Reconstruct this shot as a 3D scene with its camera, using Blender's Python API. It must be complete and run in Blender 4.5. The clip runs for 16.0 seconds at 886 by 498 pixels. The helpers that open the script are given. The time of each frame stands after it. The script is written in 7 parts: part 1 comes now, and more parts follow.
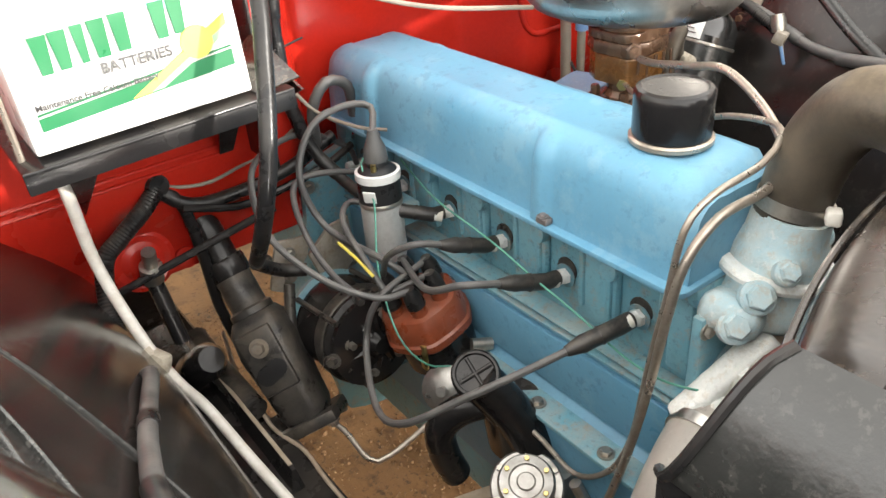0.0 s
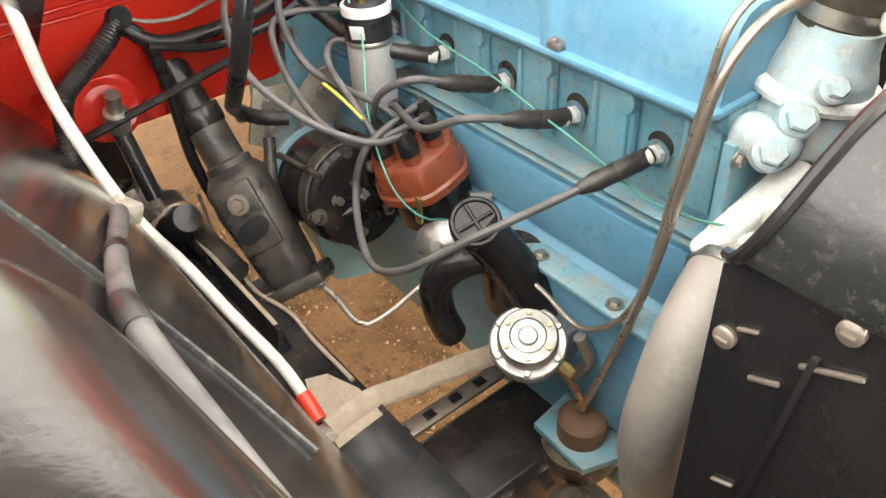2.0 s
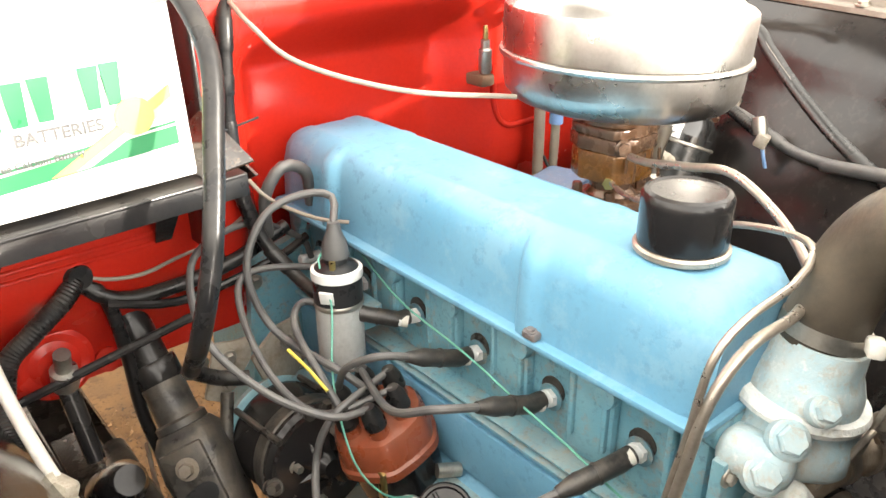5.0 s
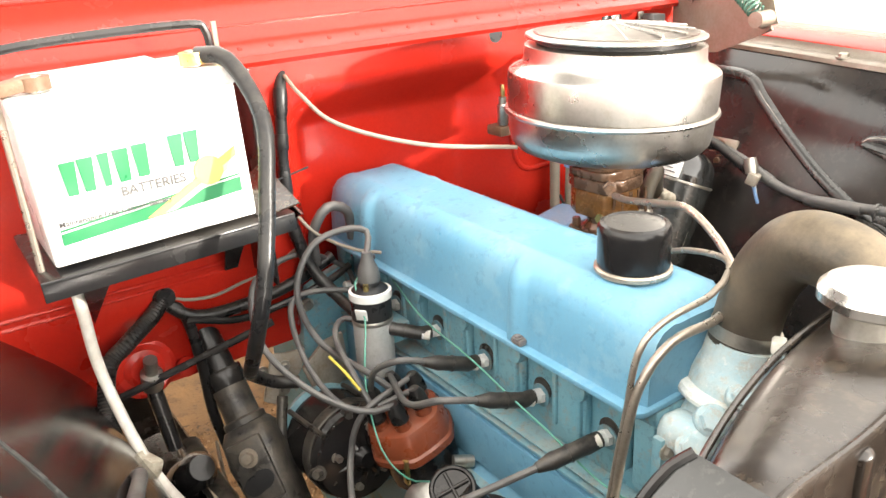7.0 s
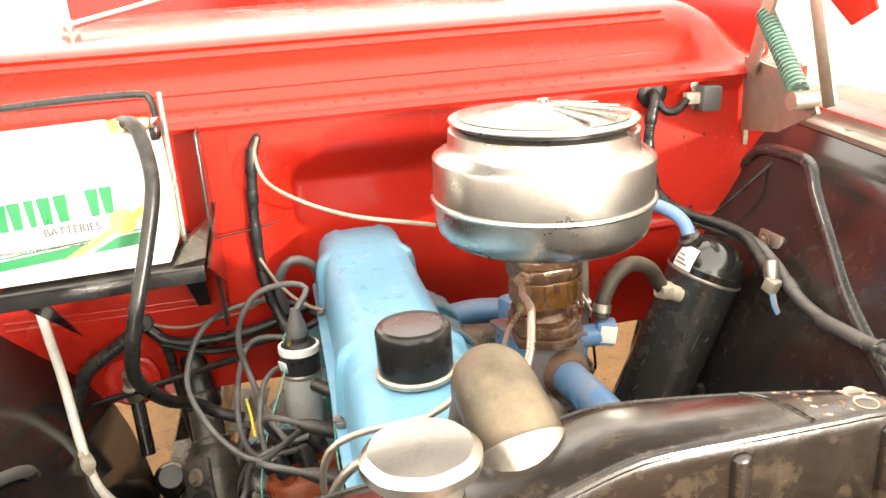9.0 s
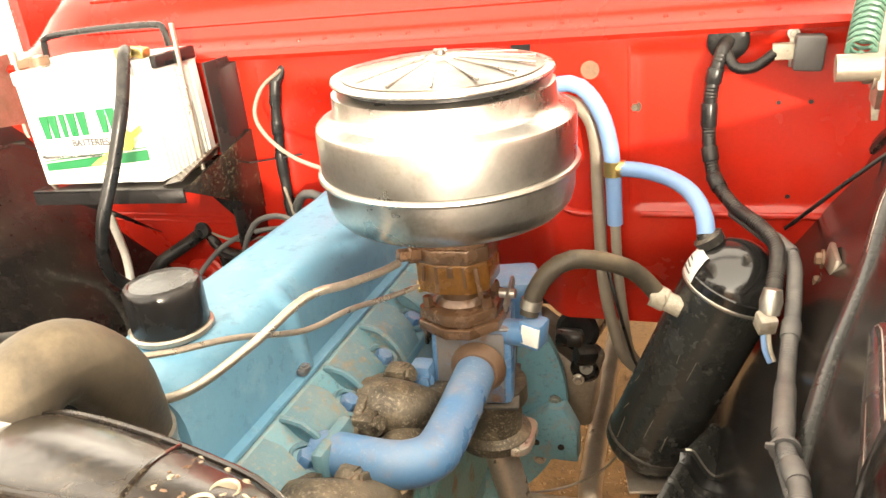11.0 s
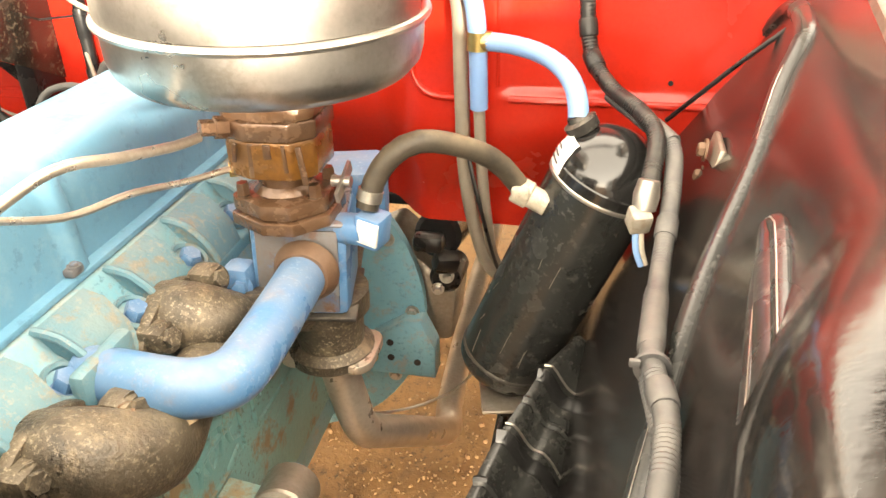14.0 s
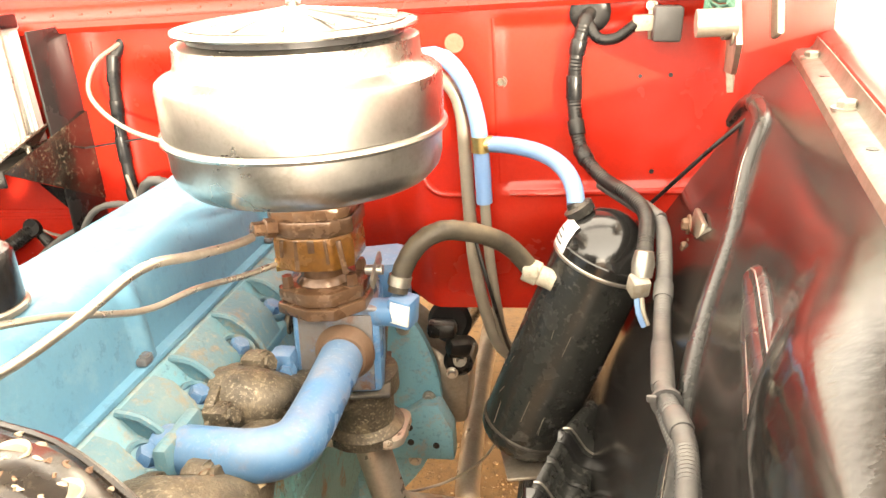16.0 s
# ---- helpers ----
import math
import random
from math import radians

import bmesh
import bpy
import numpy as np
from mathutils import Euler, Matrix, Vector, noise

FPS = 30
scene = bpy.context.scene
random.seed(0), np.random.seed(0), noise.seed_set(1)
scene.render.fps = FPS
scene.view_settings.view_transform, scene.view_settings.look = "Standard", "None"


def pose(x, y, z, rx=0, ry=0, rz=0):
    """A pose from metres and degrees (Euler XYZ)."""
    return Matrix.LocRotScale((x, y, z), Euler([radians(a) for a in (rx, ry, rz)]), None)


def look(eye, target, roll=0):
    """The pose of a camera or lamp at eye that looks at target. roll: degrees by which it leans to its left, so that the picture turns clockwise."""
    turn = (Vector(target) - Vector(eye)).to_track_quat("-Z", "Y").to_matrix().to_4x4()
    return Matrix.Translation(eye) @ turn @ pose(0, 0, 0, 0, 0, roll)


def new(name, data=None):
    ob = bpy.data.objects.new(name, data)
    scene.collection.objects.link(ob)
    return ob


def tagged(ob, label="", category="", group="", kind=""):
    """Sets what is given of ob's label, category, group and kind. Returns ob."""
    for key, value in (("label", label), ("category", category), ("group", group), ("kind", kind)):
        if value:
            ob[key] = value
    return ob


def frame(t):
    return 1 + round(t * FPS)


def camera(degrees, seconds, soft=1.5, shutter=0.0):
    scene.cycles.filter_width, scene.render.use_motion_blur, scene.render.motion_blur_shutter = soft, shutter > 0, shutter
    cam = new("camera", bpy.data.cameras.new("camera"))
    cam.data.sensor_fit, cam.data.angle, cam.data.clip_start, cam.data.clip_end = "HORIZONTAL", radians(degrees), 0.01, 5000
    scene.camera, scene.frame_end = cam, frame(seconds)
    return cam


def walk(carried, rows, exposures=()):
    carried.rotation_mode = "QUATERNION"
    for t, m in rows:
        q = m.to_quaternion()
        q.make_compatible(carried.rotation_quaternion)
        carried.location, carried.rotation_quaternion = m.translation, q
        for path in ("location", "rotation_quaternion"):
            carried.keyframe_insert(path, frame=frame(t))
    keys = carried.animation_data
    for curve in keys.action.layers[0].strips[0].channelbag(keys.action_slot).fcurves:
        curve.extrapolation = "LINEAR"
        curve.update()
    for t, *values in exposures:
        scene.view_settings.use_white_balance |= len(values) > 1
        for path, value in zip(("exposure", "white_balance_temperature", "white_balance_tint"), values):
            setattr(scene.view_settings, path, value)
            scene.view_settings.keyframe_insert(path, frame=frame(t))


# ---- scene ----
cam = camera(59.7, 16.0)

PATH = [
    (0, (-0.622, -0.399, 1.378), (0.348, 1.008, 0.339), -4.9),
    (0.5, (-0.673, -0.375, 1.348), (0.33, 0.969, 0.258), -6.3),
    (1, (-0.646, -0.366, 1.319), (0.431, 0.946, 0.26), -2.2),
    (1.5, (-0.664, -0.38, 1.291), (0.261, 0.868, 0.031), -0.8),
    (2, (-0.632, -0.361, 1.277), (0.289, 0.905, 0.033), -4.0),
    (2.5, (-0.603, -0.319, 1.262), (0.407, 0.902, 0.042), -2.4),
    (3, (-0.588, -0.294, 1.283), (0.475, 0.93, 0.113), -2.1),
    (3.5, (-0.583, -0.287, 1.323), (0.579, 0.965, 0.282), -0.8),
    (4, (-0.571, -0.289, 1.327), (0.638, 0.941, 0.314), 0.3),
    (4.5, (-0.577, -0.294, 1.347), (0.665, 1.016, 0.485), 0.8),
    (4.7, (-0.577, -0.287, 1.344), (0.629, 1.062, 0.493), 0.5),
    (6.8, (-0.616, -0.419, 1.392), (0.417, 1.094, 0.588), -4.3),
    (7, (-0.628, -0.47, 1.404), (0.414, 1.06, 0.648), -3.2),
    (7.5, (-0.538, -0.615, 1.439), (0.356, 1.052, 0.789), -3.7),
    (8, (-0.442, -0.675, 1.436), (0.393, 1.028, 0.801), -2.8),
    (10.3, (0.352, -0.579, 1.415), (-0.074, 1.247, 0.718), -4.0),
    (10.5, (0.404, -0.547, 1.41), (-0.075, 1.243, 0.657), -3.5),
    (11, (0.506, -0.521, 1.405), (-0.156, 1.207, 0.648), -6.3),
    (11.5, (0.596, -0.534, 1.388), (-0.202, 1.121, 0.597), -5.2),
    (12, (0.598, -0.528, 1.359), (-0.163, 1.134, 0.548), -4.6),
    (12.5, (0.594, -0.493, 1.337), (-0.006, 1.22, 0.498), -3.2),
    (13, (0.565, -0.441, 1.318), (0.116, 1.275, 0.393), -1.4),
    (13.5, (0.541, -0.396, 1.305), (0.165, 1.309, 0.331), -1.5),
    (14, (0.52, -0.374, 1.303), (0.146, 1.335, 0.333), -1.3),
    (14.5, (0.512, -0.362, 1.289), (0.07, 1.318, 0.297), -2.3),
    (15, (0.516, -0.365, 1.284), (0.066, 1.345, 0.348), -4.1),
    (15.5, (0.51, -0.391, 1.307), (0.056, 1.359, 0.452), -3.3),
    (16, (0.497, -0.486, 1.323), (0.155, 1.348, 0.601), -4.0),
]
EXPOSURE = [(0, 0.72, 6550, 10), (1.0, 1.02, 6600, 10), (1.5, 1.34, 6600, 10), (2, 1.43, 6700, 10), (3, 1.46, 6900, 10), (4, 1.42, 6900, 10), (7, 1.12, 6800, 10), (8, 1.05, 6950, 10), (10.5, 1.0, 7900, 10), (12.0, 1.35, 8200, 10), (13.0, 1.6, 8200, 10), (13.5, 1.65, 8200, 10), (14.5, 1.78, 8200, 10), (15.3, 1.72, 8200, 10), (16, 1.68, 8100, 10)]
walk(cam, [(t, look(eye, target, roll)) for t, eye, target, roll in PATH], EXPOSURE)

# ---- world, sun, exposure ----
SUN_FROM = Vector((0.170, -0.36, 0.050)).normalized()
world = bpy.data.worlds.new("sky")
scene.world = world
world.use_nodes = True
wn = world.node_tree.nodes
wl = world.node_tree.links
sky = wn.new("ShaderNodeTexSky")
sky.sky_type = "NISHITA"
sky.sun_disc = False
sky.sun_elevation = math.asin(SUN_FROM.z)
sky.sun_rotation = math.atan2(SUN_FROM.x, SUN_FROM.y)
sky.dust_density = 0.4
sky.ozone_density = 1.0
cloud = wn.new("ShaderNodeMix")
cloud.data_type = "RGBA"
cloud.inputs["Factor"].default_value = 0.72
cloud_colour = [i for i in cloud.inputs if i.name == "B" and i.type == "RGBA"][0]
cloud_colour.default_value = (2.0, 1.9, 1.76, 1)
soft_sky = wn.new("ShaderNodeHueSaturation")
soft_sky.inputs["Saturation"].default_value = 0.2
wl.new(sky.outputs["Color"], soft_sky.inputs["Color"])
wl.new(soft_sky.outputs["Color"], [i for i in cloud.inputs if i.name == "A" and i.type == "RGBA"][0])
wl.new([o for o in cloud.outputs if o.type == "RGBA"][0], wn["Background"].inputs["Color"])
wn["Background"].inputs["Strength"].default_value = 1.4
sun = new("sun", bpy.data.lights.new("sun", "SUN"))
sun.data.energy = 3.5
sun.data.angle = radians(1.5)
sun.data.color = (1.0, 0.95, 0.88)
sun.matrix_world = look(SUN_FROM * 10, (0, 0, 0))


# ---- materials ----
def material(name, base, second=None, rough=0.5, metal=0.0, scale=12.0, amount=0.5, bump=0.1, fine=180.0,
             dust=None, dust_amount=0.0, coat=0.0, rough_var=0.15, wear=None, wear_amount=0.0, speck=None, speck_amount=0.0, speck_scale=140.0):
    """Base colour broken up at two scales, with optional upward dust and worn patches."""
    m = bpy.data.materials.new(name)
    m.use_nodes = True
    n, l = m.node_tree.nodes, m.node_tree.links
    b = n["Principled BSDF"]
    b.inputs["Metallic"].default_value = metal
    b.inputs["Coat Weight"].default_value = coat
    b.inputs["Coat Roughness"].default_value = 0.12
    co = n.new("ShaderNodeTexCoord").outputs["Object"]

    def tex(s, detail=5.0, roughness=0.6):
        t = n.new("ShaderNodeTexNoise")
        t.inputs["Scale"].default_value = s
        t.inputs["Detail"].default_value = detail
        t.inputs["Roughness"].default_value = roughness
        l.new(co, t.inputs["Vector"])
        return t.outputs["Fac"]

    def ramp(v, a, c):
        r = n.new("ShaderNodeMapRange")
        r.inputs["From Min"].default_value = a
        r.inputs["From Max"].default_value = c
        l.new(v, r.inputs["Value"])
        return r.outputs["Result"]

    def mul(v, k):
        r = n.new("ShaderNodeMath")
        r.operation = "MULTIPLY"
        if not isinstance(k, (int, float)):
            l.new(k, r.inputs[1])
        else:
            r.inputs[1].default_value = k
        l.new(v, r.inputs[0])
        return r.outputs[0]

    def mix(f, a, c):
        x = n.new("ShaderNodeMix")
        x.data_type = "RGBA"
        l.new(f, x.inputs["Factor"])
        for v, s in ((a, "A"), (c, "B")):
            k = [i for i in x.inputs if i.name == s and i.type == "RGBA"][0]
            if isinstance(v, tuple):
                k.default_value = (*v, 1)
            else:
                l.new(v, k)
        return [o for o in x.outputs if o.type == "RGBA"][0]

    second = second or tuple(c * 0.7 for c in base)
    big, small = tex(scale), tex(fine, 3.0)
    col = mix(mul(ramp(big, 0.35, 0.7), amount), base, second)
    col = mix(mul(ramp(small, 0.4, 0.75), amount * 0.5), col, tuple(c * 0.8 for c in second))
    if wear:
        col = mix(mul(ramp(tex(scale * 2.3, 8.0, 0.72), 0.53, 0.62), wear_amount), col, wear)
    if speck:
        col = mix(mul(mul(ramp(tex(speck_scale, 4.0, 0.7), 0.55, 0.63), ramp(tex(scale * 0.8, 4.0), 0.38, 0.6)), speck_amount), col, speck)
    rough_out = ramp(big, 0.3, 0.75)
    rr = n.new("ShaderNodeMapRange")
    rr.inputs["To Min"].default_value = max(0.02, rough - rough_var)
    rr.inputs["To Max"].default_value = min(1.0, rough + rough_var)
    l.new(rough_out, rr.inputs["Value"])
    r_final = rr.outputs["Result"]
    if dust:
        geo = n.new("ShaderNodeNewGeometry")
        sep = n.new("ShaderNodeSeparateXYZ")
        l.new(geo.outputs["Normal"], sep.inputs[0])
        d = mul(mul(ramp(sep.outputs["Z"], 0.0, 0.9), ramp(tex(scale * 1.4, 6.0), 0.38, 0.62)), dust_amount)
        col = mix(d, col, dust)
        add = n.new("ShaderNodeMath")
        add.operation = "ADD"
        add.use_clamp = True
        l.new(r_final, add.inputs[0])
        l.new(mul(d, 0.5), add.inputs[1])
        r_final = add.outputs[0]
    l.new(col, b.inputs["Base Color"])
    l.new(r_final, b.inputs["Roughness"])
    if bump:
        bp = n.new("ShaderNodeBump")
        bp.inputs["Strength"].default_value = bump
        bp.inputs["Distance"].default_value = 0.002
        l.new(small, bp.inputs["Height"])
        l.new(bp.outputs["Normal"], b.inputs["Normal"])
    return m


DUST = (0.42, 0.33, 0.22)
BLUE = material("blue_engine_paint", (0.108, 0.285, 0.42), (0.16, 0.34, 0.455), 0.42, scale=7, amount=0.8, bump=0.10, wear=(0.23, 0.38, 0.46), wear_amount=0.35, speck=(0.055, 0.13, 0.19), speck_amount=0.35, speck_scale=60)
BLUE_CAST = material("blue_painted_cast_iron", (0.13, 0.33, 0.42), (0.21, 0.39, 0.43), 0.5, scale=16, amount=0.7, bump=0.35, fine=260, dust=DUST, dust_amount=0.42, wear=(0.30, 0.24, 0.16), wear_amount=0.5, speck=(0.04, 0.10, 0.13), speck_amount=0.5)
BLUE_GRIMY = material("grimy_blue_cast_iron", (0.082, 0.205, 0.265), (0.125, 0.245, 0.285), 0.46, scale=14, amount=0.8, bump=0.5, fine=200, dust=DUST, dust_amount=0.22, wear=(0.24, 0.165, 0.09), wear_amount=0.55, speck=(0.36, 0.31, 0.23), speck_amount=0.45)
BLUE_PIPE = material("bright_blue_painted_pipe", (0.060, 0.170, 0.345), (0.105, 0.235, 0.39), 0.34, scale=14, amount=0.7, bump=0.12, dust=DUST, dust_amount=0.25, wear=(0.24, 0.17, 0.13), wear_amount=0.3, speck=(0.26, 0.36, 0.50), speck_amount=0.5, speck_scale=220)
RED = material("red_body_paint", (0.44, 0.019, 0.010), (0.36, 0.015, 0.009), 0.24, scale=5, amount=0.6, bump=0.05, coat=0.08, rough_var=0.08, speck=(0.30, 0.015, 0.01), speck_amount=0.3, speck_scale=30)
BLACK = material("black_chassis_paint", (0.010, 0.010, 0.011), (0.024, 0.022, 0.021), 0.24, scale=10, amount=0.6, bump=0.12, coat=0.08, dust=(0.25, 0.21, 0.16), dust_amount=0.08, rough_var=0.14)
BLACK_FENDER = material("dusty_black_fender_paint", (0.009, 0.0085, 0.0085), (0.017, 0.0145, 0.014), 0.18, scale=5, amount=0.8, bump=0.10, fine=90, coat=0.0, dust=(0.3, 0.24, 0.17), dust_amount=0.05, rough_var=0.10, speck=(0.12, 0.10, 0.09), speck_amount=0.12, speck_scale=55)
BLACK_WORN = material("worn_brown_black_steel", (0.011, 0.009, 0.0075), (0.028, 0.021, 0.015), 0.2, scale=12, amount=0.6, bump=0.3, fine=60, coat=0.4, wear=(0.30, 0.23, 0.15), wear_amount=0.09, speck=(0.3, 0.24, 0.17), speck_amount=0.2)
TANK_GLOSS = material("scuffed_black_tank_paint", (0.016, 0.017, 0.016), (0.030, 0.030, 0.028), 0.26, scale=14, amount=0.7, bump=0.12, coat=0.15, rough_var=0.1, speck=(0.22, 0.21, 0.19), speck_amount=0.25, speck_scale=120)
TANK_BROWN = material("glossy_brown_black_tank_paint", (0.011, 0.0085, 0.007), (0.026, 0.019, 0.014), 0.26, scale=11, amount=0.8, bump=0.22, fine=40, coat=0.12, rough_var=0.09, wear=(0.30, 0.23, 0.15), wear_amount=0.10, speck=(0.25, 0.2, 0.15), speck_amount=0.06, speck_scale=90)
PIPE_GREY = material("dusty_taupe_pipe", (0.20, 0.17, 0.135), (0.28, 0.24, 0.19), 0.5, scale=30, amount=0.7, bump=0.15)
RUBBER = material("black_rubber", (0.009, 0.009, 0.010), (0.020, 0.019, 0.018), 0.33, scale=30, amount=0.6, bump=0.1, dust=(0.3, 0.27, 0.22), dust_amount=0.12)
BOOT_RUBBER = material("worn_boot_rubber", (0.016, 0.015, 0.015), (0.034, 0.031, 0.028), 0.42, scale=60, amount=0.8, bump=0.2, dust=(0.3, 0.26, 0.2), dust_amount=0.15)
RUBBER_GREY = material("dusty_grey_rubber", (0.058, 0.057, 0.057), (0.095, 0.092, 0.09), 0.45, scale=25, amount=0.7, bump=0.12, dust=(0.36, 0.33, 0.28), dust_amount=0.16)
HOSE = material("radiator_hose_rubber", (0.035, 0.030, 0.024), (0.095, 0.076, 0.054), 0.5, scale=10, amount=0.9, bump=0.2, dust=(0.36, 0.28, 0.18), dust_amount=0.4)
BLACK_PLASTIC = material("black_plastic", (0.014, 0.014, 0.015), (0.03, 0.03, 0.03), 0.35, scale=30, amount=0.5, bump=0.05)
STEEL = material("brushed_steel", (0.54, 0.52, 0.49), (0.42, 0.395, 0.36), 0.32, metal=1.0, scale=9, amount=0.7, bump=0.05, rough_var=0.10, wear=(0.28, 0.23, 0.17), wear_amount=0.35, speck=(0.58, 0.56, 0.53), speck_amount=0.4, speck_scale=40)
DUSTY_PIPE = material("dusty_silver_pipe", (0.55, 0.48, 0.40), (0.40, 0.33, 0.26), 0.36, metal=0.6, scale=16, amount=0.8, bump=0.12, dust=(0.40, 0.30, 0.19), dust_amount=0.25)
TIN_DARK = material("dusty_dark_lid_steel", (0.24, 0.22, 0.20), (0.16, 0.14, 0.12), 0.35, metal=1.0, scale=14, amount=0.7, bump=0.05)
PALE_BLUE = material("chalky_pale_blue_casting", (0.34, 0.49, 0.54), (0.52, 0.54, 0.50), 0.6, scale=30, amount=0.8, bump=0.6, fine=160, wear=(0.42, 0.27, 0.14), wear_amount=0.35, speck=(0.62, 0.63, 0.6), speck_amount=0.5)
TEAL = material("grimy_teal_block_paint", (0.15, 0.37, 0.37), (0.23, 0.41, 0.385), 0.5, scale=6, amount=0.8, bump=0.45, fine=150, dust=DUST, dust_amount=0.4, wear=(0.27, 0.15, 0.05), wear_amount=0.85, speck=(0.08, 0.065, 0.04), speck_amount=0.7)
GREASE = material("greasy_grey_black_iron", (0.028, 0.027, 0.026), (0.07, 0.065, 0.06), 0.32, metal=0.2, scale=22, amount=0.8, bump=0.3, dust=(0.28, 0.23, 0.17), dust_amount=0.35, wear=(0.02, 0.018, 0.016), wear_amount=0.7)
SILVER_PAINT = material("silver_painted_can", (0.62, 0.62, 0.60), (0.48, 0.47, 0.45), 0.4, metal=0.45, scale=25, amount=0.6, bump=0.08, speck=(0.2, 0.18, 0.15), speck_amount=0.15)
DULL_STEEL = material("dull_plated_steel", (0.5, 0.48, 0.44), (0.32, 0.28, 0.22), 0.4, metal=0.9, scale=25, amount=0.7, bump=0.15)
DIRTY_STEEL = material("dirty_bare_steel", (0.36, 0.32, 0.27), (0.25, 0.2, 0.15), 0.45, metal=0.7, scale=18, amount=0.8, bump=0.25)
ALU = material("cast_aluminium", (0.44, 0.43, 0.41), (0.29, 0.27, 0.235), 0.42, metal=0.85, scale=40, amount=0.6, bump=0.25)
IRON = material("sooty_cast_iron_manifold", (0.030, 0.025, 0.020), (0.13, 0.102, 0.070), 0.38, metal=0.25, scale=20, amount=0.8, bump=0.7, fine=240, dust=DUST, dust_amount=0.24, wear=(0.30, 0.23, 0.15), wear_amount=0.34, speck=(0.48, 0.40, 0.29), speck_amount=0.55, speck_scale=260)
RUST = material("rusty_brown_iron", (0.125, 0.068, 0.040), (0.22, 0.135, 0.085), 0.6, metal=0.2, scale=26, amount=0.8, bump=0.4)
CARB = material("fuel_stained_amber_casting", (0.26, 0.11, 0.024), (0.10, 0.042, 0.012), 0.28, metal=0.35, scale=22, amount=0.9, bump=0.3, coat=0.4)
CARB_DARK = material("oily_brown_casting", (0.085, 0.04, 0.02), (0.19, 0.11, 0.065), 0.25, metal=0.3, scale=30, amount=0.8, bump=0.35, coat=0.35)
BAKELITE = material("red_brown_bakelite", (0.235, 0.055, 0.022), (0.16, 0.036, 0.016), 0.32, scale=30, amount=0.6, bump=0.08, dust=(0.4, 0.28, 0.2), dust_amount=0.12)
WHITE = material("white_plastic", (0.72, 0.72, 0.70), (0.63, 0.62, 0.59), 0.35, scale=10, amount=0.5, bump=0.03)
WHITE_SIDE = material("dusty_white_plastic", (0.74, 0.72, 0.66), (0.55, 0.5, 0.42), 0.45, scale=12, amount=0.6, bump=0.08)
WHITE_CABLE = material("white_cable_sheath", (0.68, 0.66, 0.6), (0.5, 0.45, 0.38), 0.45, scale=40, amount=0.6, bump=0.05)
GREEN_INK = material("green_print", (0.012, 0.15, 0.055), (0.018, 0.17, 0.065), 0.4, bump=0)
YELLOW_INK = material("yellow_print", (0.82, 0.78, 0.10), (0.7, 0.75, 0.15), 0.4, bump=0)
GREY_INK = material("grey_print", (0.085, 0.083, 0.083), (0.07, 0.068, 0.068), 0.6, bump=0)
DARK_INK = material("dark_print", (0.06, 0.06, 0.06), (0.09, 0.09, 0.09), 0.4, bump=0)
PALE_BLUE_INK = material("pale_blue_print", (0.45, 0.72, 0.85), (0.5, 0.75, 0.85), 0.4, bump=0)
LIGHT_BLUE_HOSE = material("light_blue_hose", (0.150, 0.275, 0.50), (0.195, 0.31, 0.49), 0.45, scale=30, amount=0.5, bump=0.05)
GREEN_WIRE = material("green_wire_sheath", (0.09, 0.31, 0.235), (0.11, 0.29, 0.22), 0.4, bump=0)
YELLOW = material("yellow_sheath", (0.55, 0.42, 0.05), (0.5, 0.42, 0.08), 0.4, bump=0)
RED_TAPE = material("red_tape", (0.75, 0.05, 0.02), (0.65, 0.05, 0.03), 0.35, bump=0)
COPPER = material("copper_tube", (0.42, 0.31, 0.22), (0.33, 0.24, 0.165), 0.35, metal=0.85, scale=60, amount=0.7, bump=0.1)
STEEL_TUBE = material("tan_steel_tube", (0.46, 0.41, 0.35), (0.33, 0.28, 0.22), 0.36, metal=0.75, scale=50, amount=0.7, bump=0.1)
BRASS = material("brass", (0.65, 0.5, 0.2), (0.5, 0.38, 0.16), 0.35, metal=1.0, scale=60, amount=0.5, bump=0.05)
GREEN_SPRING = material("green_painted_spring_steel", (0.07, 0.16, 0.12), (0.05, 0.11, 0.08), 0.4, scale=40, amount=0.5)
EARTH = material("brown_earth", (0.145, 0.073, 0.025), (0.235, 0.124, 0.046), 0.95, scale=7, amount=0.9, bump=1.0, fine=90, wear=(0.11, 0.056, 0.021), wear_amount=0.8, speck=(0.045, 0.024, 0.010), speck_amount=1.0, speck_scale=65)
PEBBLE = material("pebble", (0.20, 0.105, 0.040), (0.075, 0.038, 0.015), 0.9, scale=9, amount=1.0, bump=0.4, fine=30)
PLASTER = material("white_plaster", (0.82, 0.80, 0.76), (0.74, 0.71, 0.66), 0.9, scale=2, amount=0.5, bump=0.2)
BRAID = material("dusty_ground_strap", (0.40, 0.33, 0.25), (0.3, 0.24, 0.17), 0.8, scale=60, amount=0.7, bump=0.6)
DOME_GLOSS = material("glossy_black_dome_paint", (0.010, 0.010, 0.010), (0.02, 0.019, 0.018), 0.16, scale=8, amount=0.5, bump=0.08, coat=0.5, rough_var=0.05)
RUSTY_BLUE = material("rust_stained_blue_iron", (0.155, 0.165, 0.185), (0.20, 0.155, 0.125), 0.36, metal=0.2, scale=11, amount=0.9, bump=0.25, wear=(0.16, 0.075, 0.035), wear_amount=0.8, speck=(0.08, 0.20, 0.40), speck_amount=0.6, speck_scale=30)
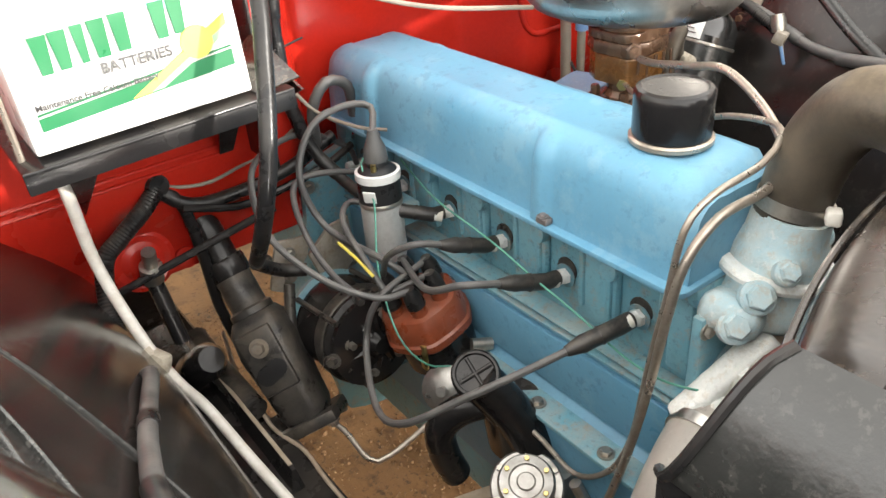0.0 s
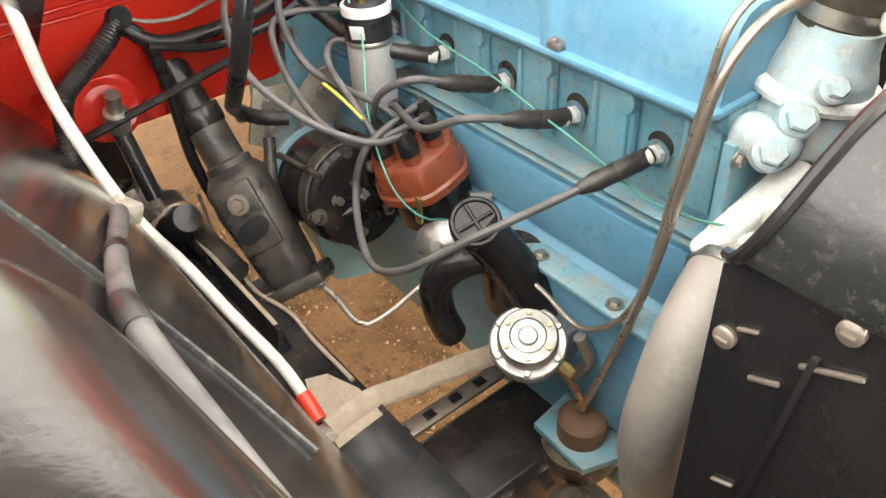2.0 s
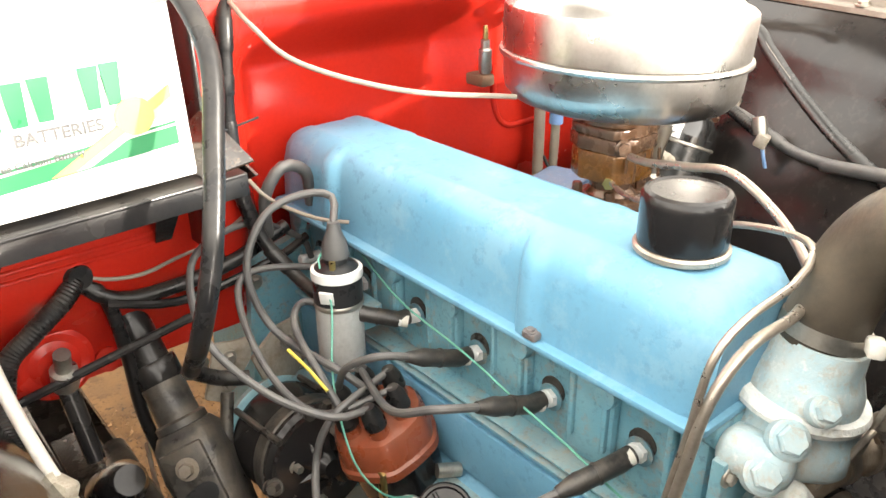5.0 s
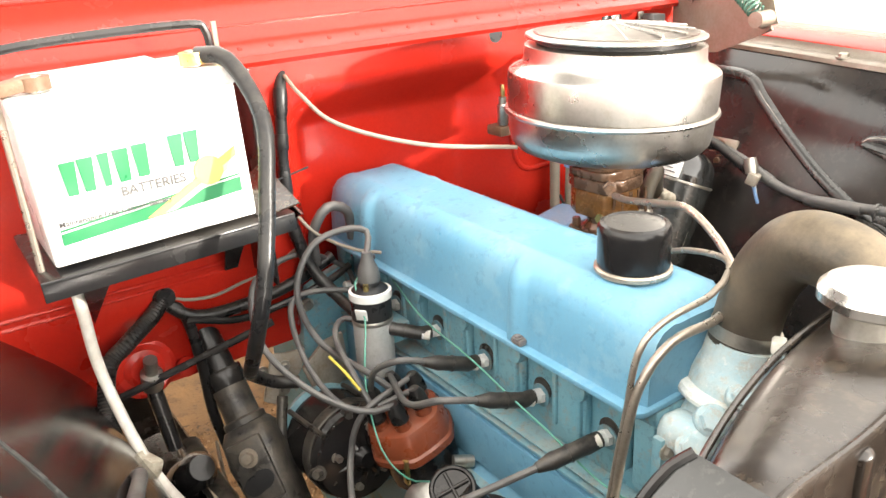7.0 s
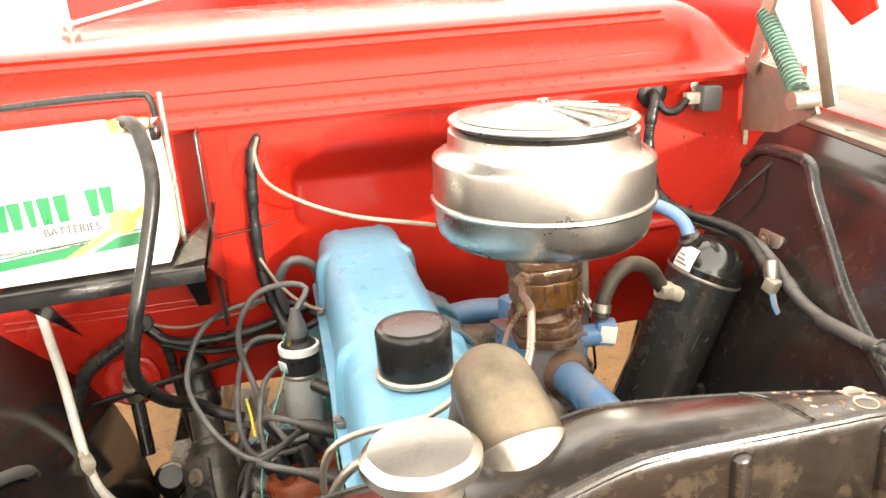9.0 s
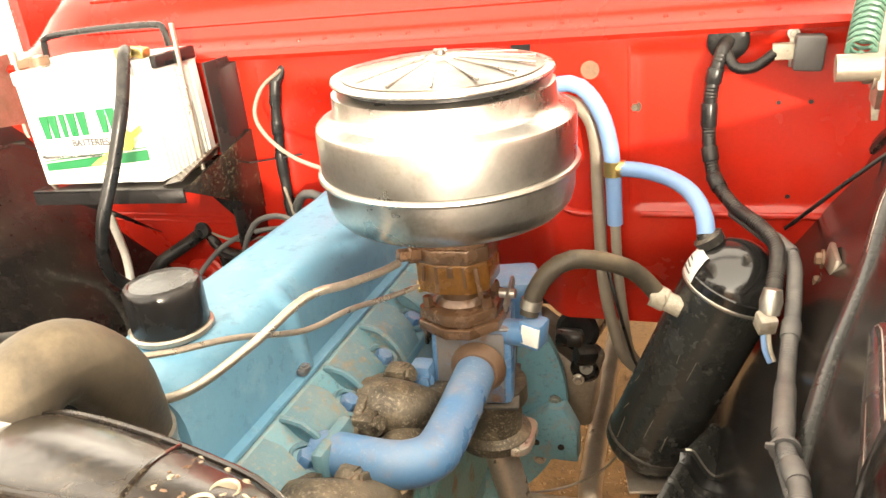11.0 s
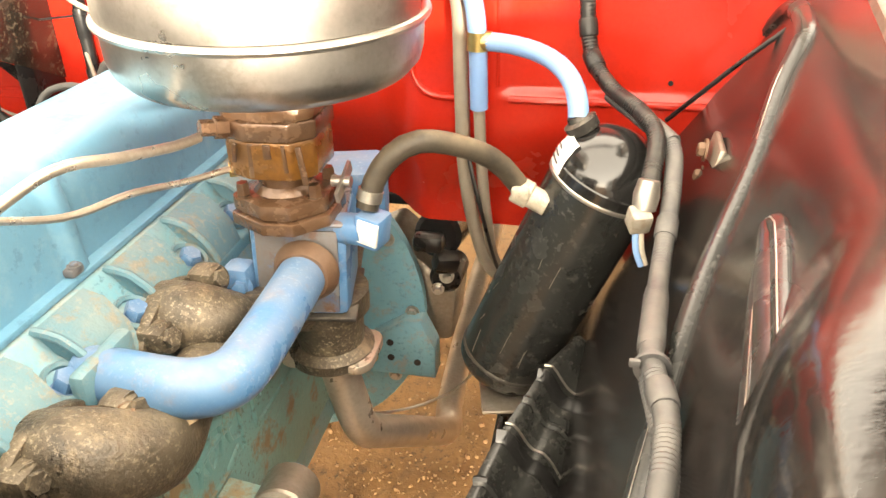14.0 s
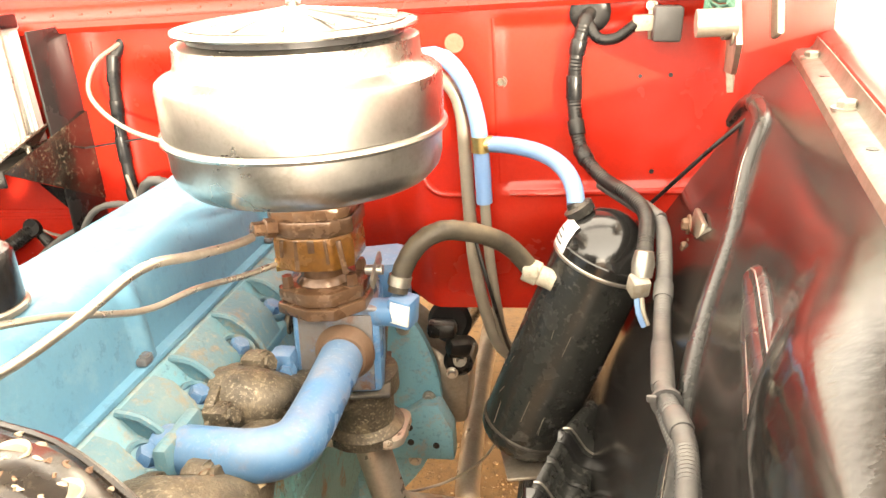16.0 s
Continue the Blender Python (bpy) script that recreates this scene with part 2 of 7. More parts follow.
GREY_HOSE = material("dusty_grey_coolant_hose", (0.26, 0.24, 0.215), (0.40, 0.365, 0.32), 0.45, scale=7, amount=0.9, bump=0.12, fine=120, wear=(0.50, 0.46, 0.39), wear_amount=0.35, speck=(0.12, 0.11, 0.10), speck_amount=0.4)
CRUST = material("white_corrosion_crust", (0.78, 0.78, 0.74), (0.62, 0.66, 0.64), 0.8, scale=45, amount=0.8, bump=0.9, fine=220, wear=(0.50, 0.42, 0.30), wear_amount=0.35)
DUST_CAKE = material("caked_tan_dust", (0.42, 0.31, 0.19), (0.34, 0.24, 0.14), 0.95, scale=40, amount=0.7, bump=0.6)
DUSTY_ALLOY = material("dusty_pale_alloy", (0.36, 0.33, 0.28), (0.26, 0.22, 0.17), 0.6, metal=0.3, scale=20, amount=0.8, bump=0.4, wear=(0.20, 0.13, 0.07), wear_amount=0.4)
FLANGE_STEEL = material("dull_dusty_flange_steel", (0.24, 0.215, 0.185), (0.17, 0.14, 0.11), 0.42, metal=0.6, scale=14, amount=0.8, bump=0.15)
CREAM = material("dirty_cream_plastic", (0.46, 0.42, 0.34), (0.30, 0.26, 0.2), 0.5, scale=60, amount=0.9, bump=0.3, wear=(0.18, 0.14, 0.1), wear_amount=0.5)

for dull, level in ((BLACK_FENDER, 0.40), (BLACK, 0.28), (RED, 0.34), (BLUE, 0.36), (GREASE, 0.3), (RUBBER, 0.3), (BLACK_PLASTIC, 0.3), (HOSE, 0.3)):
    dull.node_tree.nodes["Principled BSDF"].inputs["Specular IOR Level"].default_value = level


# ---- mesh helpers ----
ORIGIN = {}


def thing(name, label, category, at, group="", kind=""):
    ob = new(name)
    ob.empty_display_size = 0.05
    ob.location = at
    ORIGIN[ob] = Vector(at)
    return tagged(ob, label, category, group, kind)


def link_mesh(name, bm, mat, origin, sharp=35):
    me = bpy.data.meshes.new(name)
    if origin.length:
        bmesh.ops.translate(bm, verts=bm.verts, vec=-origin)
    bmesh.ops.recalc_face_normals(bm, faces=bm.faces)
    for f in bm.faces:
        f.smooth = True
    bm.to_mesh(me)
    bm.free()
    me.set_sharp_from_angle(angle=radians(sharp))
    me.materials.append(mat)
    return new(name, me)


def part(name, bm, mat, parent, label="", sharp=35):
    """One mesh object under a thing or part; bm is in world coordinates."""
    ob = link_mesh(name, bm, mat, ORIGIN[parent], sharp)
    ob.parent = parent
    ORIGIN[ob] = ORIGIN[parent]
    return tagged(ob, label)


def solid(name, bm, mat, label, category, group="", kind="", sharp=35):
    """A thing made of one mesh, with its origin at its lowest middle."""
    vs = [v.co for v in bm.verts]
    lo = Vector([min(v[i] for v in vs) for i in range(3)])
    hi = Vector([max(v[i] for v in vs) for i in range(3)])
    o = Vector(((lo.x + hi.x) / 2, (lo.y + hi.y) / 2, lo.z))
    ob = link_mesh(name, bm, mat, o, sharp)
    ob.location = o
    ORIGIN[ob] = o
    return tagged(ob, label, category, group, kind)


def join(*bms):
    out = bmesh.new()
    for b in bms:
        me = bpy.data.meshes.new("tmp")
        b.to_mesh(me)
        out.from_mesh(me)
        b.free()
        bpy.data.meshes.remove(me)
    return out


def curve_points(pts, step=0.012):
    """Catmull-Rom through the points, at even steps."""
    p = [Vector(q) for q in pts]
    if len(p) == 2:
        n = max(1, int((p[1] - p[0]).length / step))
        return [p[0].lerp(p[1], i / n) for i in range(n + 1)]
    p = [2 * p[0] - p[1]] + p + [2 * p[-1] - p[-2]]
    out = []
    for a, b, c, d in zip(p, p[1:], p[2:], p[3:]):
        n = max(2, int((c - b).length / step))
        for i in range(n):
            t = i / n
            out.append(0.5 * (2 * b + (c - a) * t + (2 * a - 5 * b + 4 * c - d) * t * t + (3 * b - a - 3 * c + d) * t ** 3))
    return out + [p[-2]]


def rings(path, radii, n, squash=1.0):
    """Sweeps a round section along a path."""
    bm = bmesh.new()
    tangent = (path[1] - path[0]).normalized()
    side = tangent.orthogonal().normalized()
    last = None
    for i, q in enumerate(path):
        t = (path[min(i + 1, len(path) - 1)] - path[max(i - 1, 0)]).normalized()
        side = (side - t * side.dot(t)).normalized()
        up = t.cross(side)
        r = radii[i] if isinstance(radii, list) else radii
        ring = [bm.verts.new(q + side * (r * math.cos(2 * math.pi * k / n)) + up * (r * squash * math.sin(2 * math.pi * k / n))) for k in range(n)]
        if last:
            for k in range(n):
                bm.faces.new((last[k], last[(k + 1) % n], ring[(k + 1) % n], ring[k]))
        else:
            bm.faces.new(ring[::-1])
        last = ring
    bm.faces.new(last)
    return bm


def tube(pts, r, n=10, step=0.012, squash=1.0):
    return rings(curve_points(pts, step), r, n, squash)


def corrugated(pts, r, n=12, pitch=0.0045, depth=0.08):
    path = curve_points(pts, pitch / 2)
    return rings(path, [r * (1 if i % 2 else 1 - depth) for i in range(len(path))], n)


def lathe(profile, at, axis=(0, 0, 1), n=40, spin=None):
    """Turns (radius, height) pairs about an axis; closed at both ends."""
    q = Vector((0, 0, 1)).rotation_difference(Vector(axis).normalized())
    bm = bmesh.new()
    last = None
    for r, h in profile:
        ring = []
        for k in range(n):
            a = 2 * math.pi * k / n
            rr = r * (spin(a, h) if spin else 1)
            ring.append(bm.verts.new(Vector(at) + q @ Vector((rr * math.cos(a), rr * math.sin(a), h))))
        if last:
            for k in range(n):
                bm.faces.new((last[k], last[(k + 1) % n], ring[(k + 1) % n], ring[k]))
        else:
            bm.faces.new(ring[::-1])
        last = ring
    bm.faces.new(last)
    return bm


def rbox(centre, size, bevel=0.003, turn=(0, 0, 0), segments=2):
    bm = bmesh.new()
    bmesh.ops.create_cube(bm, size=1)
    bmesh.ops.scale(bm, vec=size, verts=bm.verts)
    if bevel:
        bmesh.ops.bevel(bm, geom=bm.edges[:], offset=bevel, segments=segments, affect="EDGES", profile=0.5)
    bmesh.ops.transform(bm, matrix=pose(*centre, *turn), verts=bm.verts)
    return bm


def loft(sections, caps=True):
    """Skins closed rings of points."""
    bm = bmesh.new()
    last = None
    for sec in sections:
        ring = [bm.verts.new(p) for p in sec]
        if last:
            m = len(ring)
            for k in range(m):
                bm.faces.new((last[k], last[(k + 1) % m], ring[(k + 1) % m], ring[k]))
        elif caps:
            bm.faces.new(ring[::-1])
        last = ring
    if caps:
        bm.faces.new(last)
    return bm


def sheet(grid, thick=0.002):
    """A bent sheet from rows of points, with thickness."""
    bm = bmesh.new()
    vs = [[bm.verts.new(p) for p in row] for row in grid]
    for a, b in zip(vs, vs[1:]):
        for i in range(len(a) - 1):
            bm.faces.new((a[i], a[i + 1], b[i + 1], b[i]))
    bmesh.ops.recalc_face_normals(bm, faces=bm.faces)
    bmesh.ops.solidify(bm, geom=bm.faces[:], thickness=thick)
    return bm


def prism(outline, axis, a, b, bevel=0.0):
    """Extrudes a 2D outline along x, y or z from a to b."""
    def at(u, v, w):
        return {"x": (w, u, v), "y": (u, w, v), "z": (u, v, w)}[axis]
    bm = loft([[at(u, v, a) for u, v in outline], [at(u, v, b) for u, v in outline]])
    if bevel:
        bmesh.ops.recalc_face_normals(bm, faces=bm.faces)
        bmesh.ops.bevel(bm, geom=bm.edges[:], offset=bevel, segments=2, affect="EDGES", profile=0.5)
    return bm


def hexbolt(at, axis=(0, 0, 1), r=0.007, h=0.006, washer=True):
    bm = lathe([(r, 0), (r, h * 0.8), (r * 0.85, h)], at, axis, 6)
    if washer:
        bm = join(bm, lathe([(r * 1.5, -0.001), (r * 1.5, 0.0015)], at, axis, 16))
    return bm


def dome(at, axis, r, h, n=24):
    return lathe([(r * math.cos(a), h * math.sin(a)) for a in [i * math.pi / 2 / 7 * 0.98 for i in range(8)]], at, axis, n)


def rounded_rect(w, h, r, n=5):
    out = []
    for cx, cy, a0 in ((w / 2 - r, h / 2 - r, 0), (-w / 2 + r, h / 2 - r, 90), (-w / 2 + r, -h / 2 + r, 180), (w / 2 - r, -h / 2 + r, 270)):
        for i in range(n + 1):
            a = radians(a0 + 90 * i / n)
            out.append((cx + r * math.cos(a), cy + r * math.sin(a)))
    return out


# ---- the large structure ----
def ground_sheet():
    rows = []
    ys = [-60, -20, -6, -2.5] + [-1.5 + 0.08 * i for i in range(70)] + [5, 8, 20, 60]
    xs = [-60, -20, -6, -2.5] + [-1.4 + 0.08 * i for i in range(36)] + [2.5, 6, 20, 60]
    for y in ys:
        rows.append([(x, y, 0.012 * noise.noise((x * 4, y * 4, 1)) + 0.006 * noise.noise((x * 17, y * 17, 5))) for x in xs])
    bm = bmesh.new()
    vs = [[bm.verts.new(p) for p in row] for row in rows]
    for a, b in zip(vs, vs[1:]):
        for i in range(len(a) - 1):
            bm.faces.new((a[i], a[i + 1], b[i + 1], b[i]))
    return tagged(link_mesh("ground", bm, EARTH, Vector()), "bare brown earth ground under the truck", "ground", kind="structure")


def smooth(a, b, v):
    t = min(1.0, max(0.0, (v - a) / (b - a)))
    return t * t * (3 - 2 * t)


def firewall_depth(x, z):
    recess = smooth(-0.19, -0.11, x) * (1 - smooth(0.19, 0.28, x)) * (1 - smooth(1.12, 1.21, z))
    low = 1 - smooth(0.80, 0.955, z)
    y = 0.598 + 0.085 * recess + 0.05 * low
    panel = smooth(0.385, 0.40, x) * (1 - smooth(0.69, 0.705, x)) * smooth(0.985, 1.0, z) * (1 - smooth(1.222, 1.236, z))
    y += 0.006 * panel
    return y


def firewall():
    xs = [-0.82 + 0.0082 * i for i in range(201)]
    zs = [0.775 + 0.0053 * i for i in range(91)]
    fw = thing("firewall", "glossy red painted steel firewall with pressed beads and holes", "firewall", (0, 0.6, 0.775), kind="structure")
    part("panel", sheet([[(x, firewall_depth(x, z), z) for x in xs] for z in zs], 0.0025), RED, fw)
    for x, z, r in ((0.232, 1.239, 0.0155), (0.331, 1.202, 0.014), (0.376, 1.252, 0.005), (-0.128, 1.165, 0.003), (0.582, 1.146, 0.0032), (0.622, 1.146, 0.0032), (0.601, 1.012, 0.0035)):
        y = firewall_depth(x, z)
        part("hole_rim", lathe([(r * 1.25, 0), (r * 1.25, 0.0025), (r, 0.0025), (r * 0.9, 0.0012)], (x, y - 0.0005, z), (0, -1, 0), 20), RED, fw)
        part("hole", lathe([(r * 0.95, 0), (r * 0.95, 0.0022)], (x, y - 0.0005, z), (0, -1, 0), 20), RUST if abs(r - 0.014) < 1e-6 else BLACK_PLASTIC, fw)
    for x0, x1, z in ((0.40, 0.655, 0.984), (-0.60, -0.30, 0.967), (-0.60, -0.30, 0.955)):
        pts = [(x0 + (x1 - x0) * i / 8, firewall_depth(x0 + (x1 - x0) * i / 8, z) - 0.0015, z) for i in range(9)]
        part("bead", tube(pts, 0.0052 if x0 > 0 else 0.0034, 10, 0.02), RED, fw)
    corner = ((0.268, 1.09), (0.270, 1.03), (0.279, 1.0), (0.298, 0.986), (0.33, 0.984), (0.375, 0.984))
    part("bead", tube([(x, firewall_depth(x, z) - 0.002, z) for x, z in corner], 0.0055, 10), RED, fw)
    for x, z0, z1 in ((0.385, 1.0, 1.232), (-0.215, 0.92, 1.23), (-0.25, 0.92, 1.23)):
        part("bead", tube([(x, firewall_depth(x, z0) - 0.0005, z0), (x, firewall_depth(x, z1) - 0.0005, z1)], 0.003, 8, 0.03), RED, fw)
    part("nut", hexbolt((0.393, firewall_depth(0.393, 1.146), 1.146), (0, -1, 0), 0.006, 0.008), IRON, fw)
    # round reinforcement where the pedal rod enters
    part("pedal_plate", lathe([(0.046, 0), (0.046, 0.003), (0.04, 0.005), (0.03, 0.003), (0.02, 0.006)], (-0.435, 0.628, 0.822), (0, -1, 0.1), 36), RED, fw, sharp=12)
    return fw


def cowl():
    c = thing("cowl", "glossy red painted steel cowl above the firewall", "cowl", (0, 0.6, 1.25), kind="structure")
    prof = [(0.597, 1.243), (0.579, 1.245), (0.574, 1.252), (0.579, 1.260), (0.60, 1.268), (0.612, 1.283), (0.618, 1.30), (0.640, 1.345), (0.662, 1.368), (0.70, 1.380), (0.80, 1.395), (1.0, 1.41), (1.4, 1.42)]
    rows = []
    for i in range(81):
        x = -0.80 + 0.02 * i
        e = smooth(0.60, 0.80, abs(x - 0.0))
        rows.append([(x, y + 0.10 * e * e * max(0, (z - 1.25) / 0.12), z - 0.10 * e * max(0, (z - 1.26) / 0.12)) for y, z in prof])
    part("panel", sheet(rows, 0.0025), RED, c)
    for z, y, r in ((1.352, 0.6465, 0.0030), (1.366, 0.659, 0.0022), (1.300, 0.6175, 0.0018)):
        part("crease", tube([(-0.56 + 0.07 * i, y - 0.001, z) for i in range(17)], r, 8, 0.05), RED, c)
    for i in range(26):
        x = -0.6 + 0.047 * i
        part("spot_weld", lathe([(0.004, 0), (0.0025, 0.0015)], (x, 0.6, 1.2685), (0, -0.7, 0.7), 10), RED, c)
    return c


def flange_x(y):
    """The inner edge of the fender flange, seen from the right side of the bay."""
    return 0.677 + 0.150 * y


APRON = ((0.0, 1.152), (0.02, 1.148), (0.06, 1.140), (0.11, 1.130), (0.16, 1.118), (0.20, 1.098), (0.235, 1.072), (0.27, 1.045), (0.33, 1.018), (0.41, 0.990), (0.50, 0.955), (0.60, 0.915), (0.70, 0.870), (0.80, 0.815), (0.87, 0.765), (0.93, 0.700), (0.97, 0.63), (1.0, 0.56), (1.0, 0.36))


def apron_k(z):
    for (k0, z0), (k1, z1) in zip(APRON, APRON[1:]):
        if z0 >= z >= z1:
            return k0 + (k1 - k0) * (z0 - z) / (z0 - z1)
    return 0.0


def fender(side):
    """side 1: the fender beyond the tank; -1: the one below the battery, mirrored about the engine."""
    def mx(x):
        return x if side > 0 else -0.04 - x
    name = "fender"
    f = thing(name, "red fender with a black dusty inner panel and bolted flange", "fender", (mx(0.70), 0.1, 0.5), kind="structure")
    ys = [-0.95 + 0.03 * i for i in range(55)]
    apron, flange, outer = [], [], []
    for y in ys:
        fx = flange_x(y)
        crown = 0.040 * (1 - smooth(-0.13, 0.06, y))
        rail_x = 0.497 if side > 0 else 0.402
        inner = []
        for k, z in APRON:
            dx = (rail_x - fx) * k
            if z > 0.95:
                dx -= crown * smooth(1.152, 1.128, z) * smooth(0.95, 1.10, z)
            inner.append((dx, z))
        z0 = 0.012 * smooth(0.0, 0.6, y)
        apron.append([(mx(fx + 0.010 * smooth(1.06, 1.14, z) + dx), y, z + z0) for dx, z in inner])
        flange.append([(mx(fx + dx), y, z + z0) for dx, z in ((0.007, 1.150), (0.009, 1.157), (0.013, 1.160), (0.028, 1.161), (0.033, 1.166), (0.036, 1.176))])
        outer.append([(mx(fx + dx), y, z + z0) for dx, z in ((0.0355, 1.172), (0.038, 1.178), (0.048, 1.184), (0.09, 1.190), (0.18, 1.185), (0.28, 1.15), (0.36, 1.06), (0.39, 0.95), (0.40, 0.86), (0.395, 0.80))])
    part("inner_panel", sheet(apron, 0.002), BLACK_FENDER, f, "dusty black inner fender panel")
    part("flange", sheet(flange, 0.002), BLACK_WORN if side < 0 else FLANGE_STEEL, f, "bare dusty steel flange" if side > 0 else "worn dark flange")
    part("outer_panel", sheet(outer, 0.002), RED, f)
    for y in (-0.62, -0.33, -0.042, 0.253, 0.52):
        x = flange_x(y) + 0.021
        part("bolt", hexbolt((mx(x), y, 1.162 + 0.012 * smooth(0, 0.6, y)), (0, 0, 1), 0.009, 0.008), DULL_STEEL, f)
    for y in (-0.18, 0.12, 0.40):
        part("flange_hole", lathe([(0.006, 0), (0.006, 0.0012)], (mx(flange_x(y) + 0.021), y, 1.1615 + 0.012 * smooth(0, 0.6, y)), (0, 0, 1), 14), BLACK_PLASTIC, f)

    def on(y, z, out=0.0):
        fx = flange_x(y)
        rail_x = 0.497 if side > 0 else 0.402
        return Vector((mx(fx + (rail_x - fx) * apron_k(z) - 0.001 - out), y, z))
    # pressed ridges down the panel
    for legs, r in ((((0.625, 1.055), (0.590, 1.095), (0.55, 1.118), (0.42, 1.121), (0.36, 1.085), (0.29, 1.035), (0.20, 0.985), (0.11, 0.945), (0.022, 0.910), (-0.06, 0.875)), 0.0115),
                    (((0.150, 1.047), (0.075, 1.03), (-0.01, 1.018), (-0.08, 1.008)), 0.008), (((0.150, 1.047), (0.125, 1.058), (0.03, 1.052), (-0.07, 1.042)), 0.008)):
        part("ridge", tube([on(y, z) for y, z in legs], r if side > 0 else 0.004, 10, squash=0.8), TANK_GLOSS, f)
        if side < 0:
            continue
        part("ridge_edge", tube([on(y, z + r * 0.55, r * 0.72) for y, z in legs], 0.0007, 6), DULL_STEEL, f, "thin pale line along the ridge")
    if side > 0:
        part("ridge", tube([on(y, z) for y, z in ((0.145, 1.050), (0.075, 1.041), (-0.01, 1.035), (-0.08, 1.025))], 0.012, 10, squash=0.6), TANK_GLOSS, f)
    return f


def hood():
    h = thing("hood", "red steel hood raised upright on its hinges", "hood", (0, 0.5, 1.36), kind="structure")
    rows = [[(x, 0.50 + 0.10 * t - 0.12 * t * t, 1.52 + 1.0 * t - 0.05 * (x / 0.72) ** 2) for x in [-0.74 + 0.0925 * i for i in range(17)]] for t in [i / 14 for i in range(15)]]
    part("panel", sheet(rows, 0.003), BLACK_FENDER, h, "dark underside sheet")
    for s in (1, -1):
        part("corner", loft([[(s * 0.745 - 0.01 + e, 0.39, 1.335), (s * 0.745 - 0.01 + e, 0.34, 1.36), (s * 0.745 - 0.01 + e, 0.42, 1.53), (s * 0.745 - 0.01 + e, 0.55, 1.53), (s * 0.745 - 0.01 + e, 0.48, 1.40)] for e in (0, 0.004)]), RED, h, "red hood corner")
    return h


def cab():
    c = thing("cab", "red steel truck cab behind the firewall", "cab", (0, 1.4, 0.6), kind="structure")
    part("floor", rbox((0, 1.5, 0.765), (1.56, 1.55, 0.02), 0.004), BLACK, c)
    part("back", rbox((0, 2.28, 1.25), (1.56, 0.03, 1.0), 0.01), RED, c)
    for s in (1, -1):
        part("side", rbox((s * 0.80, 1.5, 1.05), (0.03, 1.6, 0.70), 0.01), RED, c)
    f = thing("front_panel", "plain red front panel closing the engine bay", "front panel", (0, -0.95, 0.3), kind="structure")
    part("panel", rbox((0, -0.97, 0.56), (1.75, 0.03, 0.18), 0.01), RED, f)
    return c


def frame_rail(x0, label):
    r = thing("frame_rail", label, "frame rail", (x0, 1, 0.4), kind="structure")
    out = [(-0.048, 0.38), (0.048, 0.38), (0.048, 0.545), (0.042, 0.552), (-0.042, 0.552), (-0.048, 0.545)]
    part("rail", prism([(x0 + u, v) for u, v in out], "y", -0.7, 3.2), BLACK, r)
    part("top_plate", prism([(x0 - 0.04, 0.553), (x0 + 0.055, 0.553), (x0 + 0.055, 0.558), (x0 - 0.04, 0.558)], "y", 0.02, 0.50, 0.001), BLACK, r)
    if x0 < 0:
        part("bare_patch", prism([(x0 - 0.020, 0.165), (x0 + 0.046, 0.172), (x0 + 0.047, 0.225), (x0 + 0.03, 0.272), (x0 + 0.004, 0.282), (x0 - 0.012, 0.235)], "z", 0.5582, 0.5592), BRAID, r, "bare dusty metal patch")
        part("edge_lip", tube([(x0 + 0.062, 0.70, 0.60), (x0 + 0.040, 0.60, 0.585), (x0 + 0.036, 0.50, 0.566), (x0 + 0.037, 0.46, 0.562), (x0 + 0.050, 0.40, 0.5615), (x0 + 0.047, 0.33, 0.5615), (x0 + 0.048, 0.24, 0.561)], 0.0032, 8), BRAID, r, "dusty edge of the rail plate")
        part("side_channel", prism([(x0 - 0.040, 0.5585), (x0 + 0.020, 0.5585), (x0 + 0.012, 0.60), (x0 + 0.006, 0.60), (x0 + 0.0, 0.566), (x0 - 0.040, 0.562)], "y", 0.34, 0.85, 0.001), BLACK, r)
        part("channel_edge", rbox((x0 + 0.009, 0.60, 0.6015), (0.006, 0.50, 0.002), 0.0005), BRAID, r)
    return r


def crossmember():
    c = thing("crossmember", "black steel front crossmember with a row of square holes", "crossmember", (0, 0.1, 0.36), kind="structure")
    part("beam", prism([(0.06, 0.34), (0.19, 0.34), (0.20, 0.36), (0.20, 0.425), (0.19, 0.432), (0.07, 0.432), (0.06, 0.42)], "x", -0.345, 0.30, 0.003), BLACK, c)
    part("lip", rbox((-0.02, 0.215, 0.44), (0.63, 0.028, 0.006), 0.001), DIRTY_STEEL, c)
    for i in range(10):
        part("slot", rbox((-0.30 + i * 0.045, 0.215, 0.4435), (0.017, 0.014, 0.003), 0.001), BLACK_PLASTIC, c)
    for i in range(16):
        part("slat", rbox((-0.33 + i * 0.04, -0.02, 0.36), (0.020, 0.15, 0.008), 0.001), DUSTY_PIPE, c)
    part("front_bar", rbox((-0.02, -0.11, 0.36), (0.64, 0.035, 0.04), 0.004), BLACK, c)
    return c


def wall(name, size, at, label):
    w = solid(name, rbox(at, size, 0.01), PLASTER, label, "wall", kind="structure")
    return w


